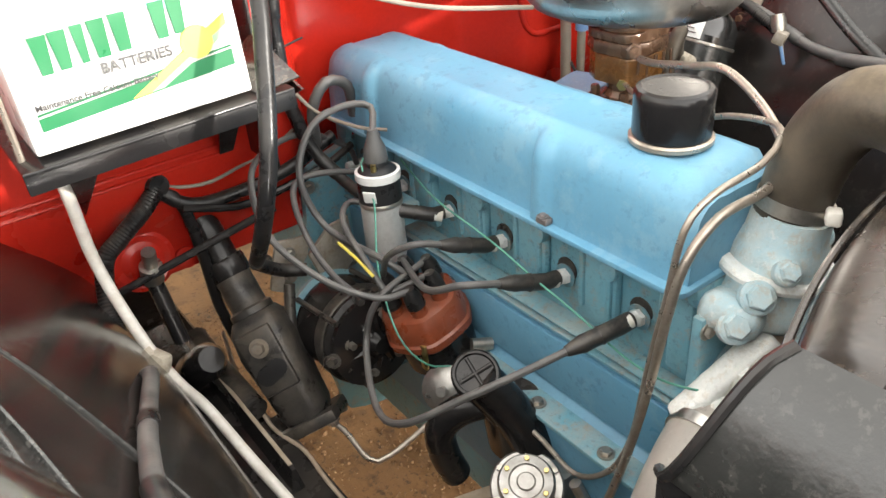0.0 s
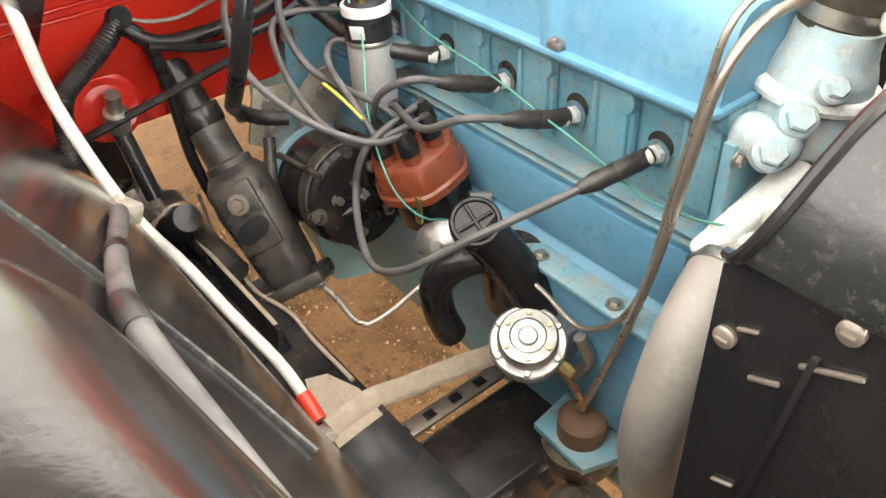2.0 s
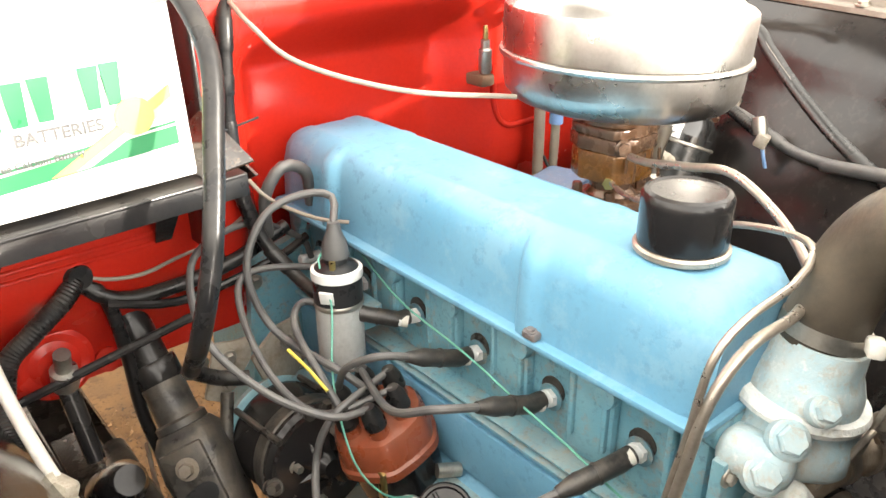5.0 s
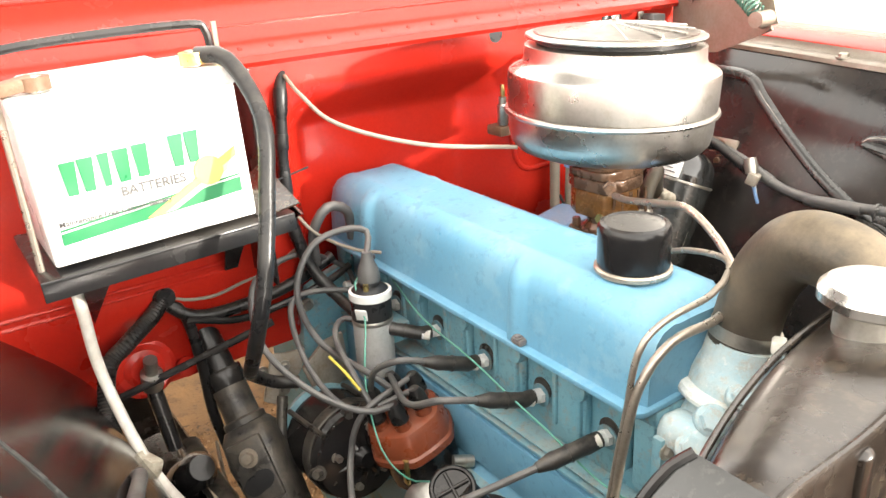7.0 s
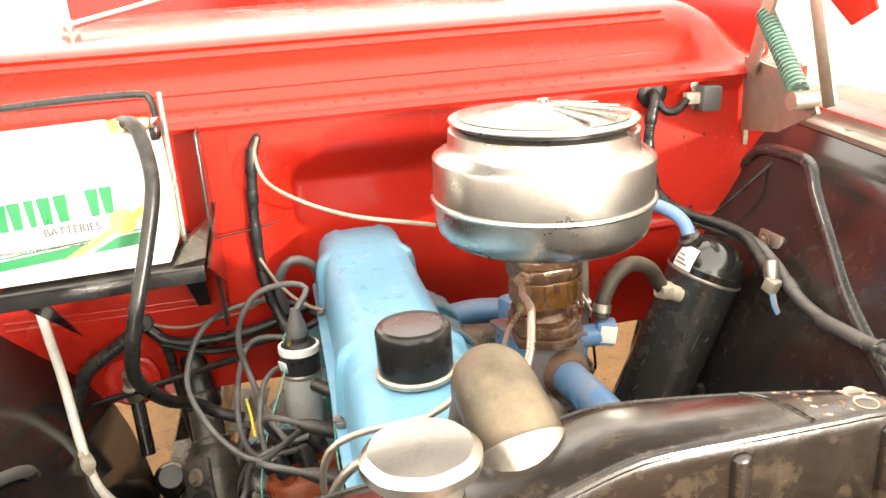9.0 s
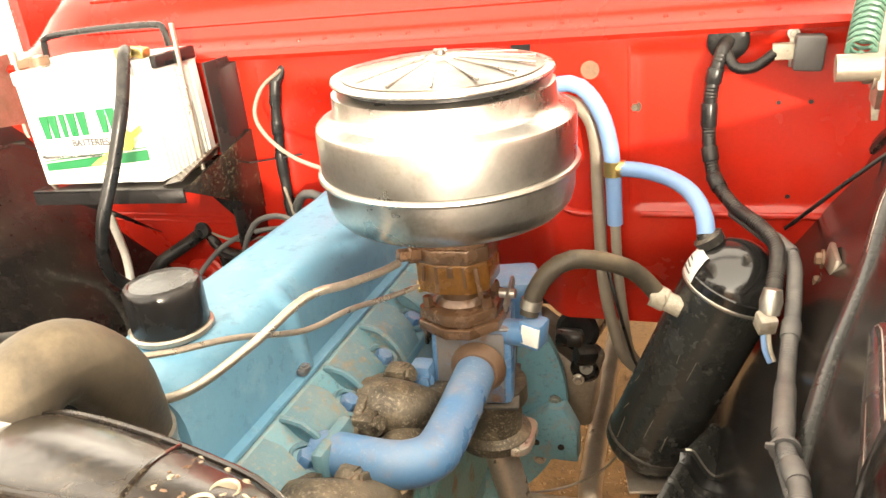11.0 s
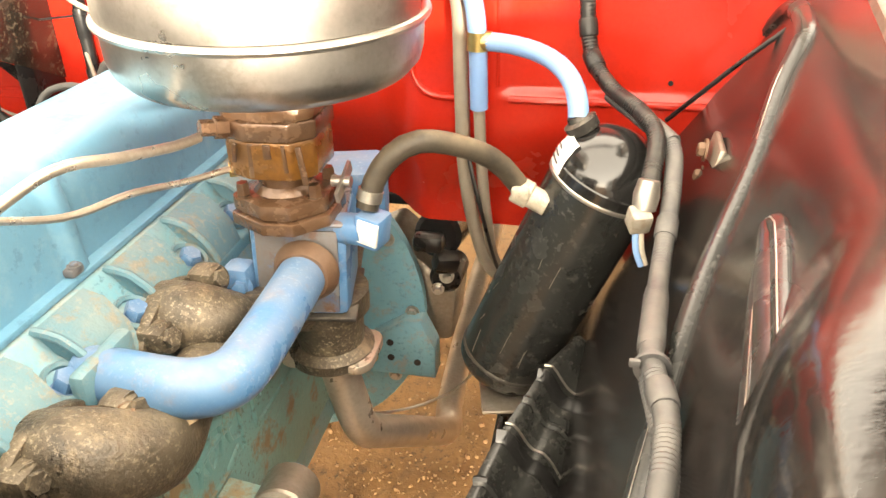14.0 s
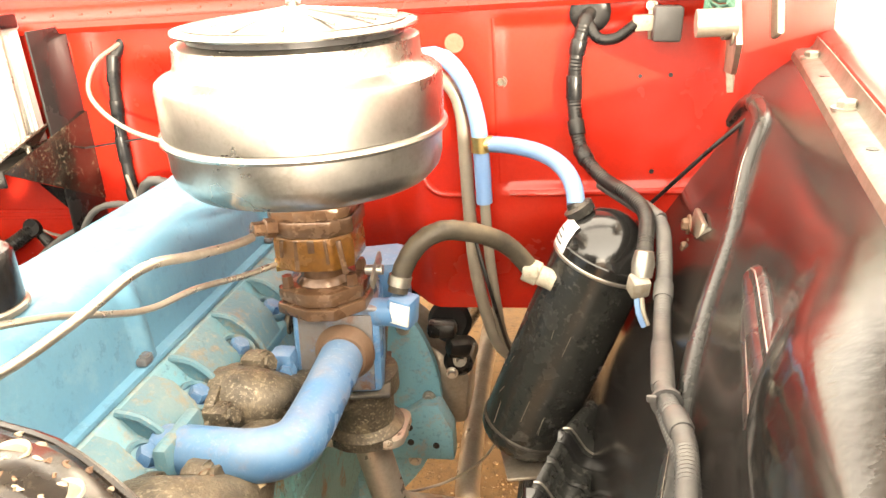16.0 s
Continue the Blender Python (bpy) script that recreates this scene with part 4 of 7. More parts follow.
def manifolds():
    m = part("intake_manifold", join(rbox((0.208, 0.338, 0.885), (0.104, 0.105, 0.112), 0.010, (0, 3, 12))), BLUE_PIPE, engine, "bright blue rusty intake manifold box")
    part("rusty_face", rbox((0.2175, 0.2855, 0.886), (0.086, 0.004, 0.100), 0.0015, (0, 3, 12)), RUSTY_BLUE, m, "rust stained front face")
    part("lower_gasket", rbox((0.208, 0.338, 0.8265), (0.112, 0.112, 0.006), 0.002, (0, 3, 12)), GREASE, m)
    part("cover_plate", rbox((0.206, 0.335, 0.9435), (0.108, 0.108, 0.006), 0.003, (0, 3, 12)), RUSTY_BLUE, m, "rust brown top plate")
    part("runner", tube([(0.105, 0.080, 0.893), (0.14, 0.077, 0.895), (0.190, 0.073, 0.896), (0.214, 0.078, 0.896), (0.229, 0.092, 0.895), (0.235, 0.115, 0.894), (0.234, 0.18, 0.893), (0.226, 0.30, 0.890)], 0.0255, 28, 0.005), BLUE_PIPE, m, "bent bright blue intake pipe")
    part("rust_collar", lathe([(0.036, 0), (0.034, 0.006), (0.028, 0.016)], (0.2285, 0.282, 0.891), (0.06, -1, 0.02), 28), RUST, m)
    part("runner", tube([(0.10, 0.53, 0.893), (0.16, 0.53, 0.898), (0.215, 0.50, 0.90), (0.225, 0.44, 0.898), (0.222, 0.36, 0.896)], 0.0215, 20, 0.008), BLUE_PIPE, m, "bent bright blue intake pipe")
    part("rear_block", rbox((0.23, 0.42, 0.925), (0.10, 0.08, 0.07), 0.012, (0, 0, 15)), BLUE_PIPE, m)
    part("port_flange", rbox((0.124, 0.08, 0.89), (0.016, 0.075, 0.06), 0.006), BLUE_GRIMY, m)
    part("clamp", join(rbox((0.150, 0.035, 0.888), (0.055, 0.022, 0.018), 0.006, (0, 10, 25)), hexbolt((0.172, 0.035, 0.892), (0.8, -0.5, 0.3), 0.010, 0.010)), RUST, m, "rusty manifold clamp and bolt")
    part("water_elbow", join(lathe([(0.017, 0), (0.017, 0.03)], (0.262, 0.31, 0.93), (1, -0.25, 0.15), 16), rbox((0.298, 0.302, 0.937), (0.03, 0.03, 0.036), 0.004, (0, 8, -15))), BLUE_PIPE, m, "blue square water elbow")
    part("elbow_plug", rbox((0.297, 0.287, 0.938), (0.024, 0.004, 0.026), 0.001, (0, 8, -15)), WHITE_SIDE, m)
    part("side_lug", join(rbox((0.155, 0.275, 0.872), (0.03, 0.03, 0.05), 0.007), hexbolt((0.160, 0.262, 0.875), (0.3, -1, 0.3), 0.009, 0.012)), BLUE_PIPE, m)

    e = part("exhaust_manifold", elbow([(0.112, -0.002, 0.880), (0.138, -0.002, 0.880), (0.158, 0.004, 0.876), (0.174, 0.022, 0.866), (0.182, 0.048, 0.856), (0.176, 0.095, 0.852), (0.168, 0.16, 0.850), (0.175, 0.25, 0.845), (0.205, 0.32, 0.825), (0.222, 0.345, 0.800)], [0.036, 0.039, 0.040, 0.039, 0.036, 0.030, 0.027, 0.028, 0.034, 0.040]), IRON, engine, "sooty dusty cast iron exhaust manifold", 60)
    part("lifting_eye", lathe([(0.017, -0.006), (0.017, 0.006), (0.008, 0.006), (0.008, -0.002)], (0.140, -0.045, 0.876), (0.9, -0.4, 0.2), 24), IRON, e)
    for y0 in (0.19, 0.43):
        part("port", elbow([(0.112, y0, 0.880), (0.138, y0, 0.880), (0.156, y0 + 0.005, 0.874), (0.170, y0 + 0.022, 0.860), (0.178, y0 + 0.045, 0.845)], [0.036, 0.038, 0.038, 0.036, 0.030]), IRON, e, sharp=60)
    part("log", tube([(0.222, 0.345, 0.80), (0.205, 0.43, 0.82), (0.185, 0.52, 0.83), (0.15, 0.60, 0.84)], 0.033, 18, 0.012), IRON, e)
    for y0 in (-0.006, 0.19, 0.43):
        part("port_flange", prism([(y0 + 0.058 * math.cos(w) * (1 + 0.16 * math.cos(2 * w)), 0.874 + 0.042 * math.sin(w)) for w in [k * math.pi / 12 for k in range(24)]], "x", 0.116, 0.128, 0.002), IRON, e)
    part("dust_patch", lathe([(0.020, 0), (0.017, 0.0015), (0.006, 0.002)], (0.190, 0.060, 0.8850), (0.35, -0.2, 0.9), 20, lambda w, h: 1 + 0.25 * math.cos(2 * w) + 0.1 * math.cos(5 * w)), DUST_CAKE, e, "caked tan dust")
    part("outlet", lathe([(0.052, 0.0), (0.052, 0.012), (0.04, 0.02), (0.042, 0.06), (0.05, 0.065), (0.05, 0.09)], (0.222, 0.345, 0.74), (0, 0, 1), 28), IRON, e)
    for x, y, z in ((0.142, -0.040, 0.893), (0.172, 0.046, 0.894), (0.142, 0.148, 0.888), (0.150, 0.236, 0.900)):
        part("manifold_stud", join(rbox((x - 0.012, y, z), (0.03, 0.03, 0.026), 0.007), hexbolt((x, y, z), (0.9, -0.3, 0.35), 0.010, 0.010)), IRON, e)

    x = thing("exhaust_pipe", "dusty bare steel exhaust pipe running back below the truck", "exhaust pipe", (0.26, 0.6, 0.36))
    part("pipe", tube([(0.222, 0.345, 0.755), (0.228, 0.345, 0.715), (0.240, 0.352, 0.640), (0.243, 0.358, 0.618), (0.246, 0.368, 0.598), (0.252, 0.388, 0.578), (0.272, 0.465, 0.512), (0.296, 0.560, 0.430), (0.303, 0.590, 0.405), (0.304, 0.612, 0.390), (0.303, 0.635, 0.380), (0.291, 0.706, 0.372), (0.281, 0.90, 0.37), (0.273, 1.122, 0.37), (0.269, 1.343, 0.37), (0.25, 1.9, 0.35), (0.22, 2.4, 0.33)], 0.0235, 20, 0.008), DUSTY_PIPE, x)
    part("flange", prism([(0.222 + u, 0.345 + v) for u, v in rounded_rect(0.115, 0.08, 0.02)], "z", 0.738, 0.75, 0.002), DUSTY_PIPE, x)
    for s in (-1, 1):
        part("flange_stud", hexbolt((0.222 + s * 0.045, 0.345, 0.736), (0, 0, -1), 0.008, 0.012), BRASS, x)


def elbow(pts, radii):
    """A lumpy cast elbow swept along points, its radius given at each."""
    path = curve_points(pts, 0.005)
    p = [Vector(q) for q in pts]
    run = [0.0]
    for a, b in zip(p, p[1:]):
        run.append(run[-1] + (b - a).length)
    d, rs = 0.0, []
    for i, q in enumerate(path):
        d += (q - path[i - 1]).length if i else 0
        rs.append(float(np.interp(d, run, radii)) * (1 + 0.03 * noise.noise(q * 30)))
    return rings(path, rs, 26)


air_cleaner()
carburettor()
manifolds()

# ---- ignition, oil filler, fuel pump, generator ----
D0 = Vector((-0.153, 0.334, 0.740))
DAXIS = Vector((-0.28, 0.10, 1)).normalized()


def distributor():
    d = thing("distributor", "red-brown distributor cap on a black body", "distributor", D0 - DAXIS * 0.10)
    part("shaft_housing", lathe([(0.024, -0.12), (0.026, -0.088), (0.036, -0.078), (0.052, -0.062), (0.056, -0.011)], D0, DAXIS, 32), BLACK, d)

    def flutes(a, h):
        return 1 + 0.028 * math.cos(6 * a) + 0.008 * math.cos(12 * a)
    part("cap", lathe([(0.0605, -0.012), (0.0630, -0.009), (0.0630, 0.001), (0.0595, 0.004), (0.0575, 0.030), (0.053, 0.039), (0.045, 0.042), (0.014, 0.044)], D0, DAXIS, 72, flutes), BAKELITE, d, "red-brown bakelite cap")
    side = DAXIS.orthogonal().normalized()
    up = DAXIS.cross(side)
    for i in range(7):
        off = Vector() if i == 6 else (side * math.cos(i * math.pi / 3 + 0.3) + up * math.sin(i * math.pi / 3 + 0.3)) * 0.0365
        part("tower", lathe([(0.0125, 0.034), (0.0110, 0.064)], D0 + off, DAXIS, 14), BAKELITE, d)
        part("boot", lathe([(0.0135, 0.055), (0.0125, 0.072), (0.0075, 0.084)], D0 + off, DAXIS, 14), RUBBER, d, "black rubber boot")
    for s in (-1, 1):
        part("clip", rbox(D0 + side * s * 0.062 - DAXIS * 0.014, (0.006, 0.012, 0.04), 0.002), BRASS, d)
    part("condenser", lathe([(0.009, 0), (0.009, 0.03)], D0 + Vector((0.030, -0.058, -0.03)), (1, -0.4, -0.2), 14), DULL_STEEL, d)
    part("vacuum_advance", lathe([(0.03, 0), (0.034, 0.004), (0.034, 0.010), (0.02, 0.018), (0.007, 0.02), (0.007, 0.03)], (-0.170, 0.275, 0.660), (-0.5, -0.35, 0.35), 28), ALU, d, "round metal vacuum advance unit")


def coil():
    a, b = Vector((-0.147, 0.431, 0.824)), Vector((-0.1445, 0.4345, 0.9425))
    ax = (b - a).normalized()
    c = thing("ignition_coil", "silver ignition coil with black top band and white rim", "ignition coil", a)
    part("can", lathe([(0.0276, -0.026), (0.0284, -0.022), (0.0293, -0.019), (0.0293, 0.065)], a, ax, 36), SILVER_PAINT, c, "silver can")
    part("crimp", lathe([(0.0299, 0.058), (0.0308, 0.060), (0.0308, 0.063), (0.0299, 0.065)], a, ax, 36), DULL_STEEL, c)
    part("band", lathe([(0.0301, 0.0652), (0.0301, 0.096)], a, ax, 36), BLACK_PLASTIC, c, "black label band")
    part("rim", lathe([(0.0313, 0.0962), (0.0317, 0.099), (0.0313, 0.107), (0.0282, 0.108)], a, ax, 36), WHITE, c, "white rim")
    part("top", lathe([(0.0270, 0.1082), (0.0230, 0.112), (0.0149, 0.115), (0.0126, 0.128)], a, ax, 28), BLACK_PLASTIC, c)
    part("boot", lathe([(0.0172, 0.122), (0.0149, 0.14), (0.0098, 0.152), (0.0069, 0.165)], a, ax, 18), RUBBER_GREY, c)
    q = ax.orthogonal().normalized()
    part("label_patch", rbox(a + ax * 0.08 + Vector((-0.026, -0.016, 0)), (0.003, 0.018, 0.018), 0.001, (0, -12, 35)), WHITE, c)
    for s in (-1, 1):
        part("terminal", lathe([(0.004, 0.108), (0.004, 0.122)], a + q * 0.019 * s, ax, 10), BRASS, c)
    part("bracket", rbox(a + ax * 0.03 + Vector((0.03, 0.01, 0)), (0.05, 0.05, 0.03), 0.003), BLUE_CAST, c)


def oil_filler():
    o = thing("oil_filler", "black oil filler tube with a round pressed cap", "oil filler", (-0.15, 0.16, 0.60))
    part("tube", tube([(-0.125, 0.13, 0.60), (-0.15, 0.155, 0.68), (-0.186, 0.185, 0.748)], 0.028, 24), BLACK, o)
    ax = Vector((-0.35, -0.45, 0.75)).normalized()
    top = Vector((-0.186, 0.186, 0.748))
    part("cap", lathe([(0.027, -0.004), (0.0305, 0), (0.0305, 0.014), (0.028, 0.017), (0.025, 0.0175), (0.0235, 0.0145), (0.004, 0.014)], top, ax, 36), BLACK, o)
    u = ax.orthogonal().normalized()
    for k in range(2):
        v = Matrix.Rotation(math.pi / 2 * k + 0.6, 3, ax) @ u
        part("cap_bar", tube([top + ax * 0.015 - v * 0.022, top + ax * 0.015 + v * 0.022], 0.0028, 8), BLACK, o)
    part("draft_tube", tube([(-0.15, 0.175, 0.70), (-0.20, 0.205, 0.688), (-0.222, 0.222, 0.655), (-0.215, 0.228, 0.60), (-0.20, 0.228, 0.555)], 0.021, 20), BLACK, o, "bent black draft tube")
    part("body", lathe([(0.04, 0), (0.04, 0.09)], (-0.12, 0.19, 0.60), (-0.25, -0.2, 1), 28), BLACK, o)


def fuel_pump():
    f = thing("fuel_pump", "round cast aluminium mechanical fuel pump", "fuel pump", (-0.175, 0.10, 0.585))
    at, ax = Vector((-0.178, 0.105, 0.612)), Vector((-0.35, -0.35, 1)).normalized()
    part("body", lathe([(0.022, -0.035), (0.03, -0.02), (0.042, -0.012), (0.045, -0.008), (0.045, 0.004)], at, ax, 36), ALU, f)
    part("rim", lathe([(0.0465, 0.0045), (0.0465, 0.010), (0.044, 0.012)], at, ax, 36), ALU, f)
    part("dome", lathe([(0.036, 0.0125), (0.036, 0.026), (0.033, 0.032), (0.022, 0.0335), (0.020, 0.0315), (0.012, 0.031), (0.010, 0.034)], at, ax, 36), ALU, f)
    u = ax.orthogonal().normalized()
    for i in range(6):
        v = Matrix.Rotation(i * math.pi / 3, 3, ax) @ u
        part("screw", hexbolt(at + v * 0.040 + ax * 0.0125, ax, 0.0045, 0.004, False), DULL_STEEL, f)
        part("dome_screw", hexbolt(at + v * 0.028 + ax * 0.033, ax, 0.0035, 0.003, False), BRASS, f)
    part("inlet", lathe([(0.009, 0), (0.009, 0.02), (0.007, 0.03)], at + Vector((0.012, -0.03, -0.008)), (0.2, -0.8, -0.35), 8), BRASS, f, "brass inlet union")
    part("arm", rbox((-0.135, 0.10, 0.60), (0.06, 0.05, 0.05), 0.01), ALU, f)
    part("lever", tube([(-0.145, 0.055, 0.64), (-0.135, 0.045, 0.60), (-0.14, 0.06, 0.57)], 0.008, 10), ALU, f)


def generator():
    g = thing("generator", "black generator with finned vents and blue end plate", "generator", (-0.235, 0.45, 0.60))
    at, ax = Vector((-0.200, 0.53, 0.660)), Vector((0.02, -1, 0.14)).normalized()
    part("housing", lathe([(0.058, 0), (0.072, 0.006), (0.074, 0.02), (0.074, 0.10), (0.068, 0.108)], at, ax, 40), BLACK, g)
    part("end_plate", lathe([(0.03, -0.03), (0.070, -0.022), (0.078, -0.002), (0.074, 0.0)], at, ax, 40), BLUE_CAST, g, "blue end plate")
    part("front_plate", lathe([(0.070, 0.1085), (0.070, 0.118), (0.04, 0.126), (0.02, 0.128), (0.012, 0.14)], at, ax, 36), BLACK, g, "grimy black front plate")
    u = ax.orthogonal().normalized()
    for i in range(10):
        v = Matrix.Rotation(i * math.pi / 5, 3, ax) @ u
        part("vent_fin", tube([at + v * 0.070 + ax * 0.11, at + v * 0.02 + ax * 0.128], 0.0055, 6), BLACK, g)
    for i in range(4):
        v = Matrix.Rotation(i * math.pi / 2 + 0.4, 3, ax) @ u
        part("terminal", hexbolt(at + v * 0.045 + ax * 0.122, ax, 0.006, 0.012), DULL_STEEL, g)
    clutter = random.Random(3)
    for i in range(14):
        w = clutter.uniform(0, 6.28)
        v = Matrix.Rotation(w, 3, ax) @ u
        p = at + v * clutter.uniform(0.03, 0.076) + ax * clutter.uniform(0.08, 0.13)
        part("stud" if i % 3 else "terminal_nut", hexbolt(p, (clutter.uniform(-1, 0.2), clutter.uniform(-1, 0), clutter.uniform(0, 1)), clutter.uniform(0.004, 0.008), clutter.uniform(0.008, 0.02)), DULL_STEEL if i % 4 == 0 else GREASE, g)
    for i in range(4):
        w = 0.5 + 1.4 * i
        v = Matrix.Rotation(w, 3, ax) @ u
        part("through_bolt", tube([at + v * 0.077 + ax * 0.0, at + v * 0.077 + ax * 0.118], 0.0045, 8), GREASE, g)
    part("band", lathe([(0.0745, 0.07), (0.0765, 0.072), (0.0765, 0.092), (0.0745, 0.094)], at, ax, 40), GREASE, g, "dusty clamp band")
    part("bracket", prism([(-0.20, 0.60), (-0.12, 0.60), (-0.12, 0.66), (-0.19, 0.64)], "y", 0.42, 0.44, 0.002), BLUE_CAST, g)


distributor()
coil()
oil_filler()
fuel_pump()
generator()


# ---- battery and its tray ----
def battery():
    bx, by, bz = -0.4195, 0.492, 1.086
    b = thing("battery", "white car battery with green and yellow printed label", "battery", (bx, by, bz))
    lean = pose(bx, by, bz, 0, -1.5, 0)
    w, d, h = 0.236, 0.150, 0.182

    def at(bm):
        bmesh.ops.transform(bm, matrix=lean, verts=bm.verts)
        return bm
    part("case", at(rbox((0, 0, h / 2 - 0.004), (w, d, h - 0.012), 0.004)), WHITE, b)
    part("lid", at(rbox((0, 0, h - 0.006), (w + 0.004, d + 0.004, 0.022), 0.004)), WHITE, b)
    part("lid_ridge", at(rbox((-0.02, 0.0, h + 0.010), (0.15, 0.07, 0.012), 0.004)), WHITE, b)
    for i in range(11):
        part("side_rib", at(rbox((w / 2 + 0.001, -0.055 + 0.011 * i, 0.085), (0.004, 0.004, 0.15), 0.001)), WHITE_SIDE, b)
    for s, lab in ((-1, "negative terminal clamp"), (1, "positive terminal clamp")):
        x = s * 0.085
        t = part("terminal", at(lathe([(0.009, 0), (0.008, 0.018)], (x, -0.045, h + 0.006), n=16)), DULL_STEEL, b)
        part("clamp", at(join(lathe([(0.016, 0.0), (0.016, 0.014)], (x, -0.045, h + 0.008), n=14), rbox((x + 0.02 * s, -0.045, h + 0.015), (0.04, 0.020, 0.015), 0.004, (0, 8 * s, 0)))), BRASS if s > 0 else RUST, t)
    # the printed label on the front face
    f = -d / 2 - 0.0012

    def ink(name, outline, mat, k=0.0):
        return part(name, at(prism(outline, "y", f - 0.0006 - k, f + 0.0015)), mat, b)
    ink("label_strip", [(-0.104, 0.026), (0.104, 0.038), (0.104, 0.055), (-0.104, 0.039)], GREEN_INK)
    ink("label_strip", [(-0.104, 0.0415), (0.104, 0.0575), (0.104, 0.0595), (-0.104, 0.0435)], GREEN_INK)
    ink("label_ribbon", [(-0.012, 0.033), (0.008, 0.034), (0.104, 0.083), (0.104, 0.094)], YELLOW_INK, 0.0008)
    ink("label_ribbon", [(0.008, 0.034), (0.022, 0.035), (0.104, 0.074), (0.104, 0.083)], material("pale_green_print", (0.35, 0.75, 0.35), bump=0), 0.0006)
    part("label_seal", at(lathe([(0.0175, 0), (0.0175, 0.002), (0.015, 0.002)], (0.068, f, 0.072), (0, -1, 0), 28)), YELLOW_INK, b)
    part("label_roundel", at(lathe([(0.030, 0), (0.030, 0.0004)], (0.045, f, 0.142), (0, -1, 0), 32)), PALE_BLUE_INK, b)
    # brand mark drawn as plain slanted blocks
    for x, wd, dx in ((-0.088, 0.0145, 0.003), (-0.070, 0.0145, 0.003), (-0.049, 0.011, 0.001), (-0.033, 0.016, 0.001), (-0.012, 0.016, 0.001), (0.029, 0.0145, 0.003), (0.047, 0.0145, 0.003)):
        ink("brand_block", [(x + 0.002, 0.083 + 0.05 * x), (x + wd - 0.002, 0.083 + 0.05 * x), (x + wd + dx * 0.5, 0.120 + 0.05 * x), (x - dx * 0.3, 0.120 + 0.05 * x)], GREEN_INK, 0.0008)
    for text, mat, size, tx, tz in (("BATTERIES", GREY_INK, 0.0155, -0.034, 0.066), ("Maintenance Free Calcium Battery", DARK_INK, 0.0088, -0.104, 0.0475)):
        cu = bpy.data.curves.new("print", "FONT")
        cu.body, cu.size, cu.extrude, cu.offset = text, size, 0.0003, size * 0.02
        tmp = bpy.data.objects.new("print", cu)
        me = bpy.data.meshes.new_from_object(tmp)
        bpy.data.objects.remove(tmp)
        bm = bmesh.new()
        bm.from_mesh(me)
        bmesh.ops.transform(bm, matrix=lean @ pose(tx, f - 0.0030, tz, 90, 0, 0), verts=bm.verts)
        part("printed_line", bm, mat, b)

    h_ = thing("battery_hold_down", "bent black steel rod clamp over the battery", "clamp", (bx, by, bz))
    part("bar", tube([(-0.545, 0.50, 1.275), (-0.543, 0.50, 1.30), (-0.53, 0.50, 1.312), (-0.425, 0.50, 1.318), (-0.32, 0.50, 1.318), (-0.303, 0.50, 1.310), (-0.299, 0.50, 1.285)], 0.0055, 10, 0.006), BLACK, h_)
    part("rod", tube([(-0.291, 0.504, 1.07), (-0.290, 0.504, 1.318)], 0.004, 8), STEEL_TUBE, h_)
    part("rod", tube([(-0.55, 0.44, 1.07), (-0.55, 0.44, 1.30)], 0.004, 8), STEEL_TUBE, h_)
    part("bracket", rbox((-0.299, 0.503, 1.268), (0.012, 0.10, 0.02), 0.003), BLACK, h_)

    t = thing("battery_tray", "rusty black steel battery tray bracketed to the firewall", "battery tray", (bx, by, 1.06))
    part("base", rbox((bx + 0.012, by + 0.01, 1.0795), (0.30, 0.20, 0.006), 0.002, (0, -1.5, 0)), BLACK, t)
    part("lip", rbox((bx + 0.012, by - 0.088, 1.070), (0.30, 0.004, 0.024), 0.0015, (0, -1.5, 0)), BLACK, t)
    part("gusset", loft([[(-0.253, 0.395, 1.084), (-0.249, 0.60, 1.13), (-0.251, 0.60, 0.985)], [(-0.2495, 0.395, 1.084), (-0.2455, 0.60, 1.13), (-0.2475, 0.60, 0.985)]]), BLACK_WORN, t, "brown black triangular gusset")
    part("gusset_flange", sheet([[(-0.30, 0.41, 1.088), (-0.253, 0.395, 1.10)], [(-0.30, 0.53, 1.088), (-0.251, 0.51, 1.13)]], 0.002), BLACK_WORN, t)
    part("wall_strip", rbox((-0.252, 0.552, 1.10), (0.004, 0.088, 0.31), 0.001), BLACK, t)
    part("leg", loft([[(-0.52, 0.41, 1.07), (-0.48, 0.41, 1.07), (-0.49, 0.595, 0.93)], [(-0.52, 0.414, 1.07), (-0.48, 0.414, 1.07), (-0.49, 0.599, 0.93)]]), BLACK, t)
    part("leg", loft([[(-0.315, 0.50, 1.07), (-0.275, 0.50, 1.07), (-0.28, 0.592, 0.955), (-0.30, 0.592, 0.955)], [(-0.315, 0.504, 1.07), (-0.275, 0.504, 1.07), (-0.28, 0.596, 0.955), (-0.30, 0.596, 0.955)]]), BLACK, t)


battery()


